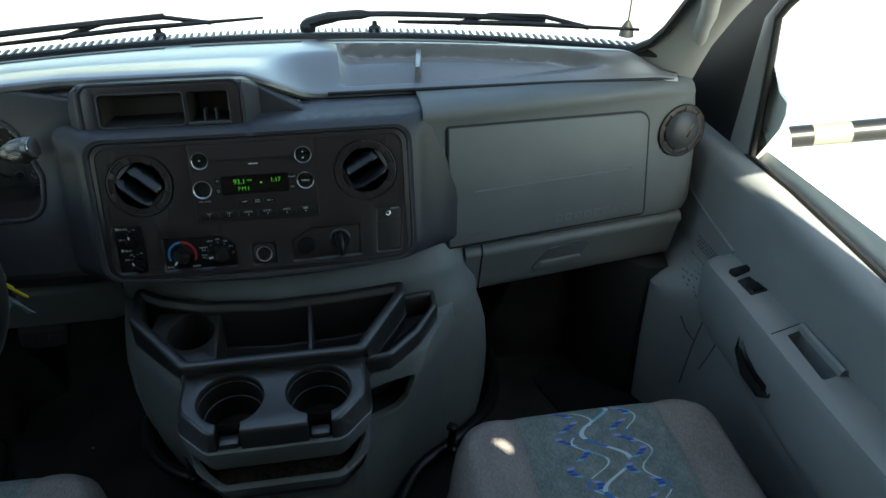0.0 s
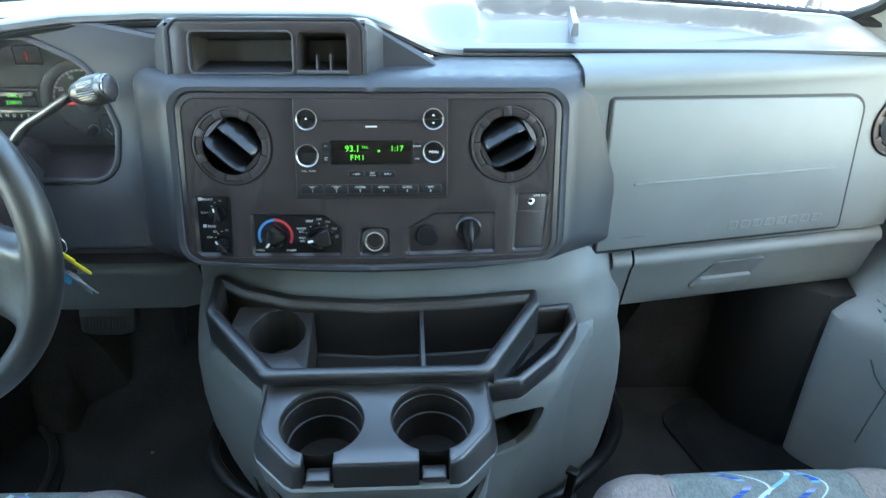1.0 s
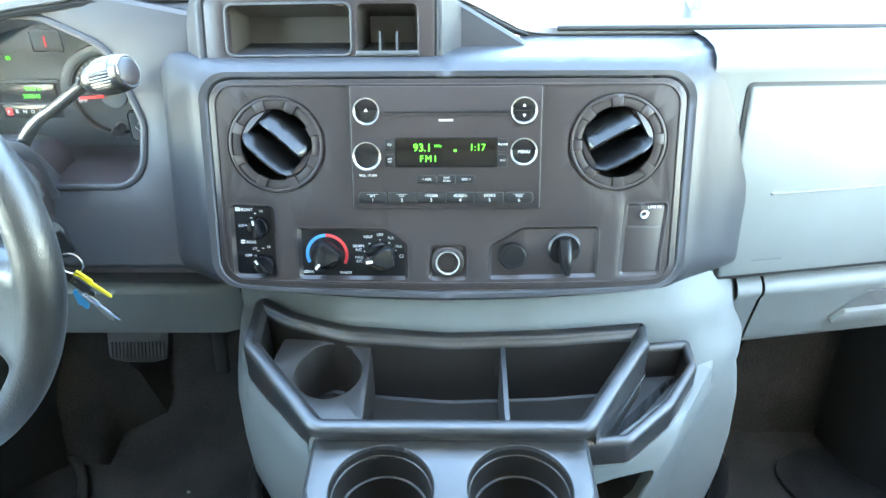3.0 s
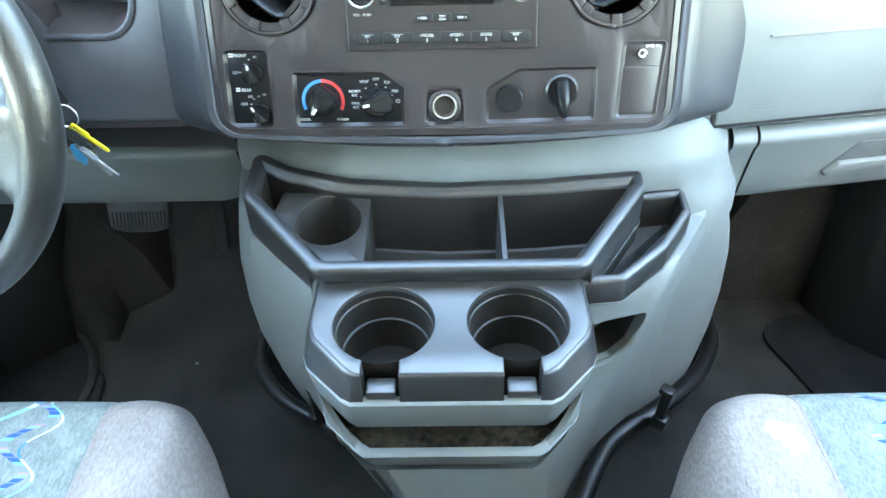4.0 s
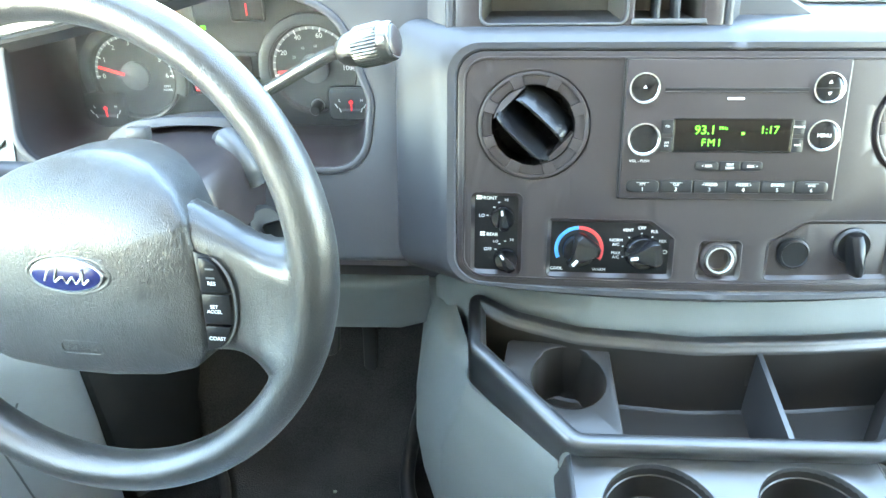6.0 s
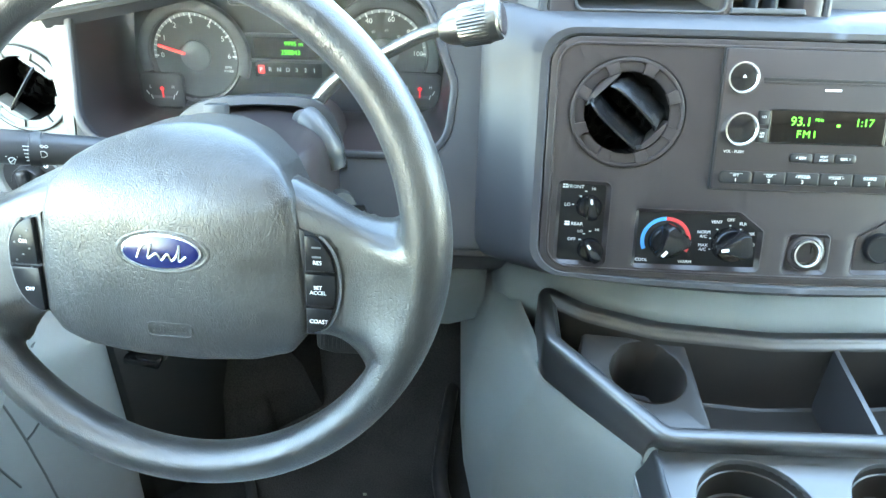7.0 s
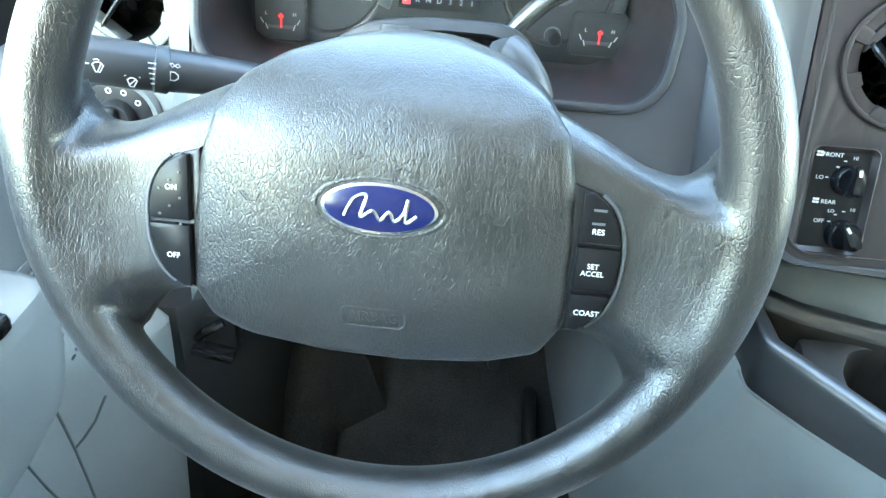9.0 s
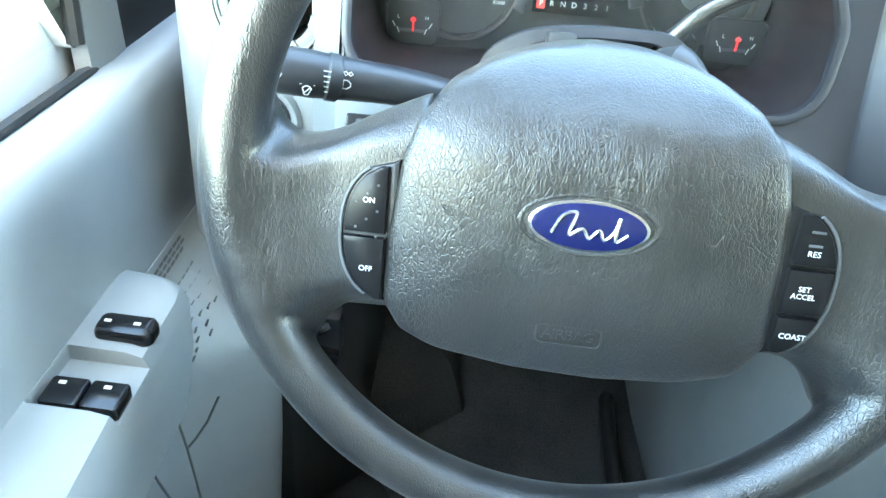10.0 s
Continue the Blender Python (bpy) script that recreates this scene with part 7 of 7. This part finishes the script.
stray = part("side_tray", loft([[(x, y, sz(y) + dz) for x, y in offset(srim, o)] for o, dz in ((0.001, -0.036), (0.0, -0.031), (0.0, -0.008), (0.0005, -0.0040), (0.0018, -0.0014), (0.0040, 0.0), (0.0085, 0.0), (0.0105, -0.0014), (0.0115, -0.0045), (0.0120, -0.012))]), M_TRAY, con, "charcoal side tray", 50)
part("tray_lining", loft([[(x, y, sz(y) + dz) for x, y in offset(srim, o)] for o, dz in ((0.0117, -0.006), (0.014, -0.045))], True, False, True), M_WELL, stray, "dull dark lining", 50)
part("side_line", loft([[(x, y, sz(y) - 0.031 + dz) for x, y in offset(srim, o)] for o, dz in ((-0.001, 0.0), (-0.0016, -0.002), (-0.001, -0.004))]), M_CONSOLE, con)

# cup holder drawer at the front
cup = thing("cup_holder", (0.0, -0.21, 0.40), "charcoal twin cup holder over a grey open shelf", "cup holder")
CL, CR, RC = (-0.065, -0.2120), (0.075, -0.2105), 0.0530


def keyhole(c, half, yf):
    a = math.asin(half / RC)
    seq = [(c[0] - half, yf)]
    a0, a1 = -math.pi / 2 - a, -math.pi / 2 + a - 2 * math.pi
    seq += [(c[0] + RC * math.cos(a0 + (a1 - a0) * i / 40), c[1] + RC * math.sin(a0 + (a1 - a0) * i / 40)) for i in range(41)]
    return seq + [(c[0] + half, yf)]


YF = -0.2795
TOPL = [(-0.141, -0.140), (-0.141, -0.214), (-0.135, -0.232), (-0.100, -0.271), (-0.090, -0.2785), (CL[0] - 0.0185, YF)]
TOPR = [(CR[0] + 0.0185, YF), (0.0985, -0.2785), (0.109, -0.271), (0.143, -0.232), (0.149, -0.214), (0.149, -0.138)]
top = TOPL[:-1] + keyhole(CL, 0.0185, YF) + keyhole(CR, 0.0185, YF) + TOPR[1:]
FT = frame_of((0, -0.2125, 0.4500), (1, 0, 0), (0, 1, 0.045)) @ T(0, 0.2125, 0)
part("cup_tray", plate(top, (), 0.040, 0.0024, 0.0, FT), M_CUP, cup, "charcoal cup tray with two notched wells", 30)
BOTL = [(-0.1535, -0.140), (-0.1535, -0.223), (-0.147, -0.2395), (-0.107, -0.2815), (-0.097, -0.2875), (CL[0] - 0.0185, -0.2875)]
BOTR = [(CR[0] + 0.0185, -0.2875), (0.105, -0.2875), (0.116, -0.2815), (0.154, -0.2395), (0.1605, -0.223), (0.1605, -0.138)]
MID = [(CL[0] + 0.0185, YF), (CR[0] - 0.0185, YF)]
for a, b, ends in ((TOPL, BOTL, (0, 1)), (MID, [(x, -0.2875) for x, _ in MID], (1, 1)), (TOPR, BOTR, (1, 0))):
    rows = []
    for d, f in ((-0.0006, 0.0), (-0.0014, 0.14), (-0.0035, 0.28), (-0.008, 0.40), (-0.0405, 1.0)):
        r = [(p[0] + (q[0] - p[0]) * f, p[1] + (q[1] - p[1]) * f) for p, q in zip(a, b)]
        if ends[0]:
            r.insert(0, (a[0][0], YF + 0.004))
        if ends[1]:
            r.append((a[-1][0], YF + 0.004))
        rows.append([FT @ Vector((x, y, d)) for x, y in r])
    part("tray_side", loft(rows, False), M_TRAY, cup, "", 30)
for c in (CL, CR):
    part("cup_well", lathe([(RC + 0.0006, -0.002), (RC - 0.0010, -0.014), (RC - 0.0022, -0.0150), (RC - 0.0045, -0.045), (RC - 0.0066, -0.046), (RC - 0.0074, -0.050), (RC - 0.0105, -0.086), (RC - 0.013, -0.088), (0.0, -0.088)], 48, FT @ T(*c, 0)), M_WELL, cup, "dark stepped cup well")
    part("notch_tab", box(0.030, 0.020, 0.012, 0.003, FT @ T(c[0], -0.276, -0.028)), M_CUP, cup)
front = [(-0.1535, -0.140), (-0.1535, -0.223), (-0.147, -0.2395), (-0.107, -0.2815), (-0.097, -0.2880), (0.105, -0.2880), (0.116, -0.2815), (0.154, -0.2395), (0.1605, -0.223), (0.1605, -0.138)]


def band(z0, z1, o0, o1, lip=0.003):
    def at(o, z):
        q = [(0.0035 + (x - 0.0035) * (1 - o / 0.16), -0.14 + (y + 0.14) * (1 - o / 0.145)) for x, y in front]
        return [(x, y, z) for x, y in q]
    return loft([at(o0 + 0.010, z0), at(o0 + lip, z0), at(o0, z0 - 0.003), at(o1, z1 + 0.003), at(o1 + lip, z1), at(o1 + 0.014, z1)], False)


part("front_band", band(0.4110, 0.3640, 0.0, 0.006), M_CONSOLE, cup, "grey front band", 50)
part("shelf_lip", band(0.3130, 0.2740, 0.008, 0.020), M_CONSOLE, cup, "grey shelf lip", 50)
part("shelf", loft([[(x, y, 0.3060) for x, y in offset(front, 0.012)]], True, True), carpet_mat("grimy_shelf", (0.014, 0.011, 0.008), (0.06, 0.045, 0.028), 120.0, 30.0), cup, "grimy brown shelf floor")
part("shelf_roof", loft([[(x, y, 0.3660) for x, y in offset(front, 0.010)]], True, True), M_WELL, cup)
def cheek(s):
    """Side wall of the shelf: narrow under the band, running into the lip below."""
    q = [(-0.1535, -0.140), (-0.1535, -0.223), (-0.147, -0.2395), (-0.107, -0.2815)] if s < 0 else [(0.1605, -0.138), (0.1605, -0.223), (0.154, -0.2395), (0.116, -0.2815)]
    rows = []
    for i in range(9):
        f = i / 8
        z, o = 0.3655 - 0.054 * f, 0.006 + 0.003 * f
        e = Vector(q[2]).lerp(Vector(q[3]), 0.06 + 0.90 * f ** 2.2)
        pts = [q[0], q[1], q[2], (e.x, e.y)]
        out = [(0.0035 + (x - 0.0035) * (1 - o / 0.16), -0.14 + (y + 0.14) * (1 - o / 0.145)) for x, y in pts]
        inn = [(0.0035 + (x - 0.0035) * 0.965, -0.14 + (y + 0.14) * 0.955) for x, y in out]
        rows.append([(x, y, z) for x, y in out + inn[::-1]])
    return loft(rows, False)


for s in (-1, 1):
    part("side_cheek", cheek(s), M_CONSOLE, cup)
rows = [[(0.0035 + (x - 0.0035) * k, -0.14 + (y + 0.14) * k2, z) for x, y in front] for z, k, k2 in ((0.272, 0.90, 0.88), (0.255, 0.86, 0.74), (0.20, 0.80, 0.40), (0.13, 0.75, 0.20))]
part("under_skin", loft(rows, False), M_CONSOLE, cup)

# black hold-down tube and clips round the console's foot
tb = thing("console_trim_tube", (0.05, 0.0, 0.03), "black tubular trim and clips round the console foot", "trim tube")
part("tube_left", tube(spline([(-0.322, 0.42, 0.030), (-0.332, 0.33, 0.030), (-0.342, 0.24, 0.030), (-0.346, 0.15, 0.030), (-0.330, 0.088, 0.031), (-0.286, 0.031, 0.032), (-0.226, -0.012, 0.034), (-0.15, -0.066, 0.034), (-0.088, -0.138, 0.032), (-0.058, -0.200, 0.030), (-0.045, -0.27, 0.028)], 6), 0.013, 10), M_BLACK, tb)
part("tube_right", tube(spline([(0.49, 0.30, 0.030), (0.485, 0.18, 0.030), (0.450, 0.098, 0.030), (0.392, 0.036, 0.034), (0.328, -0.014, 0.034), (0.290, -0.034, 0.030), (0.250, -0.068, 0.028), (0.207, -0.138, 0.026), (0.165, -0.23, 0.026)], 6), 0.015, 10), M_BLACK, tb)
for x, y, r in ((-0.212, -0.028, 35), (0.334, -0.040, -38)):
    c = part("clip", box(0.016, 0.013, 0.064, 0.004, T(x, y, 0.092) @ Matrix.Rotation(radians(r), 4, "Z") @ Matrix.Rotation(radians(-8), 4, "X")), M_BLACK, tb, "black over-centre clip")
    part("clip_head", box(0.022, 0.018, 0.011, 0.003, T(x, y, 0.125) @ Matrix.Rotation(radians(r), 4, "Z")), M_BLACK, c)
    part("clip_foot", box(0.024, 0.020, 0.024, 0.004, T(x, y - 0.003, 0.056) @ Matrix.Rotation(radians(r), 4, "Z")), M_BLACK, c)


# ---- seats ----
def seat(x, W, name_label):
    s = thing("seat", (x, -0.42, 0.0), name_label, "seat", "front seats")
    y0, y1, zt = -0.160, -0.70, 0.287

    def surf(u, v):
        """Top skin of the cushion: u across -1..1, v from the front lip to the back 0..1."""
        px = u * W
        yf = y0 - 0.078 * max(0.0, (abs(u) - 0.62) / 0.33) ** 2.6
        y = yf + (y1 - yf) * v
        z = zt + 0.010 * math.cos(u * 1.5) + 0.004 * smooth(0.50, 0.62, abs(u)) - 0.012 * v
        z -= 0.004 * math.exp(-((abs(u) - 0.50) / 0.02) ** 2)
        z -= 0.035 * max(0.0, 1 - v / 0.09) ** 2.2 + 0.075 * max(0.0, (abs(u) - 0.79) / 0.16) ** 2.6
        return Vector((x + px, y, z))

    nu, nv = 48, 44
    for nm, ua, ub, mat in (("seat_centre", -0.50, 0.50, M_FABRIC), ("bolster", -0.95, -0.50, M_BOLSTER), ("bolster", 0.50, 0.95, M_BOLSTER)):
        k = nu if nm == "seat_centre" else 22
        rows = [[surf(ua + (ub - ua) * i / k, (j / nv) ** 1.5) for i in range(k + 1)] for j in range(nv + 1)]
        first = rows[0]
        rows = [[p + Vector((0, 0.012, -0.13)) for p in first], [p + Vector((0, 0.022, -0.07)) for p in first], [p + Vector((0, 0.016, -0.025)) for p in first]] + rows
        if nm == "bolster":
            e = 0 if ua < 0 else -1
            o = -1 if ua < 0 else 1
            for r in rows:
                ed = r[e]
                ext = [ed + Vector((o * 0.004, 0, -0.02)), ed + Vector((-o * 0.012, 0, -0.09))]
                if e == 0:
                    r[:0] = ext[::-1]
                else:
                    r.extend(ext)
        ob = part(nm, loft(rows, False), mat, s, "patterned velour centre" if nm == "seat_centre" else "plain mauve-grey velour bolster", 70)
        if nm == "seat_centre":
            ob.data.transform(Matrix.Translation((-x, 0.3, 0)))
            ob.location = Vector((x, -0.3, 0))
    for u in (-0.50, 0.50):
        part("piping", tube([surf(u, (j / 20) ** 1.5) + Vector((0, 0, -0.001)) for j in range(21)], 0.0035, 6), M_BOLSTER, s)
    part("seat_base", box(0.46, 0.44, 0.17, 0.02, T(x, -0.46, 0.085)), M_RUBBER, s, "black seat base")
    return s


seat(0.560, 0.280, "velour passenger seat cushion with meandering blue and white lines")
seat(-0.545, 0.263, "velour driver seat cushion with zigzag blue and pink lines")

# ---- floor details ----
wl = [[(x, y, z) for x, z in ((-0.96, 0.30), (-0.80, 0.285), (-0.68, 0.24), (-0.60, 0.12), (-0.565, 0.0))] for y in (0.50, 0.40, 0.32)]
wl += [[(x, y, z * k) for x, z in ((-0.96, 0.30), (-0.82, 0.285), (-0.72, 0.24), (-0.66, 0.12), (-0.64, 0.0))] for y, k in ((0.27, 0.92), (0.23, 0.6), (0.20, 0.0))]
solo("wheel_arch", loft(wl, False), M_CARPET, "carpeted wheel arch hump beside the pedals", "wheel arch", "structure")
wl = [[(x, y, z) for x, z in ((0.47, 0.0), (0.49, 0.14), (0.55, 0.30), (0.66, 0.36), (0.96, 0.38))] for y in (0.52, 0.38)]
wl += [[(x, y, z) for x, z in ((0.48, 0.0), (0.50, 0.12), (0.55, 0.24), (0.66, 0.30), (0.96, 0.30))] for y in (0.31,)] + [[(x, y, 0) for x in (0.49, 0.51, 0.56, 0.66, 0.96)] for y in (0.28,)]
solo("wheel_arch", loft(wl, False), M_CARPET, "carpeted footwell hump ahead of the passenger", "wheel arch", "structure")
mat_p = rpoly([(0.585, 0.20), (0.66, 0.245), (0.90, 0.245), (0.90, -0.28), (0.62, -0.28), (0.64, 0.02)], [0.05, 0.04, 0.02, 0.03, 0.03, 0.05])
solo("floor_mat", plate(mat_p, (), 0.008, 0.003, 0.009, Matrix.Identity(4)), M_MAT, "black rubber-backed floor mat in the passenger footwell", "floor mat")
mat_d = rpoly([(-0.86, 0.16), (-0.70, 0.19), (-0.625, 0.10), (-0.60, -0.05), (-0.64, -0.28), (-0.88, -0.28)], 0.05)
solo("floor_mat", plate(mat_d, (), 0.008, 0.003, 0.009, Matrix.Identity(4)), M_MAT, "black floor mat edge in the driver footwell", "floor mat")
solo("litter", box(0.006, 0.004, 0.003, 0.001, T(-0.470, 0.138, 0.002)), M_CREAM, "tiny pale crumb on the carpet", "litter")
br = thing("brake_pedal", (-0.478, 0.16, 0.33), "worn ribbed rubber brake pedal", "pedal", "foot pedals")
FBr = frame_of((-0.478, 0.140, 0.346), (1, 0, 0), (0, 0.45, 0.9))
part("pad", plate(rpoly([(-0.046, -0.026), (-0.020, -0.032), (0.022, -0.032), (0.046, -0.026), (0.049, 0.030), (-0.050, 0.030)], 0.008), (), 0.018, 0.004, 0.0, FBr), M_RUBBER, br)
for i in range(15):
    part("rib", box(0.0030, 0.026, 0.003, 0.001, FBr @ T(-0.040 + 0.0057 * i, -0.012, 0.0008)), M_RUBBER, br)
part("arm", box(0.016, 0.014, 0.24, 0.003, T(-0.478, 0.19, 0.46) @ Matrix.Rotation(radians(-14), 4, "X")), M_BLACK, br)
ac = thing("accelerator_pedal", (-0.375, 0.28, 0.15), "long narrow black accelerator pedal", "pedal", "foot pedals")
FAc = frame_of((-0.411, 0.272, 0.250), (1, 0, 0), (0.0, 0.25, 1))
part("pad", plate(rpoly([(-0.012, -0.078), (0.011, -0.078), (0.013, 0.090), (-0.013, 0.090)], 0.008), (), 0.012, 0.004, 0.0, FAc), M_RUBBER, ac)
part("arm", box(0.012, 0.012, 0.16, 0.003, T(-0.411, 0.315, 0.42) @ Matrix.Rotation(radians(-14), 4, "X")), M_BLACK, ac)
kick = [(-0.850, 0.108), (-0.800, 0.108), (-0.722, 0.182), (-0.700, 0.300), (-0.895, 0.300), (-0.860, 0.150)]
for top, q in ((0.372, kick), (0.392, [(-x, y) for x, y in kick[::-1]])):
    solo("kick_panel", plate(q, (), top, 0.010, top, Matrix.Identity(4), True), M_RUBBER, "black plastic kick panel ahead of the door", "kick panel", "structure")
hk = thing("hood_release", (-0.768, 0.118, 0.30), "black release levers on the kick panel", "handle")
part("handle", box(0.050, 0.022, 0.012, 0.004, T(-0.768, 0.118, 0.302) @ Matrix.Rotation(radians(12), 4, "Y")), M_GLOSS, hk)
part("lever", tube(spline([(-0.785, 0.120, 0.320), (-0.776, 0.112, 0.334), (-0.764, 0.110, 0.344), (-0.752, 0.114, 0.350)], 4), 0.0055, 8), M_GLOSS, hk)
part("bracket", box(0.060, 0.030, 0.060, 0.006, T(-0.772, 0.142, 0.318)), M_BLACK, hk)
trim_q = [(-0.790, 0.128), (-0.774, 0.205), (-0.735, 0.214), (-0.700, 0.196), (-0.660, 0.140), (-0.642, 0.060), (-0.655, -0.10), (-0.690, -0.26)]
solo("floor_trim", tube(spline([(x, y, 0.010) for x, y in trim_q], 6), 0.009, 8, flat=1.0), M_RUBBER, "dark rubber edge of the driver's floor mat", "floor mat")
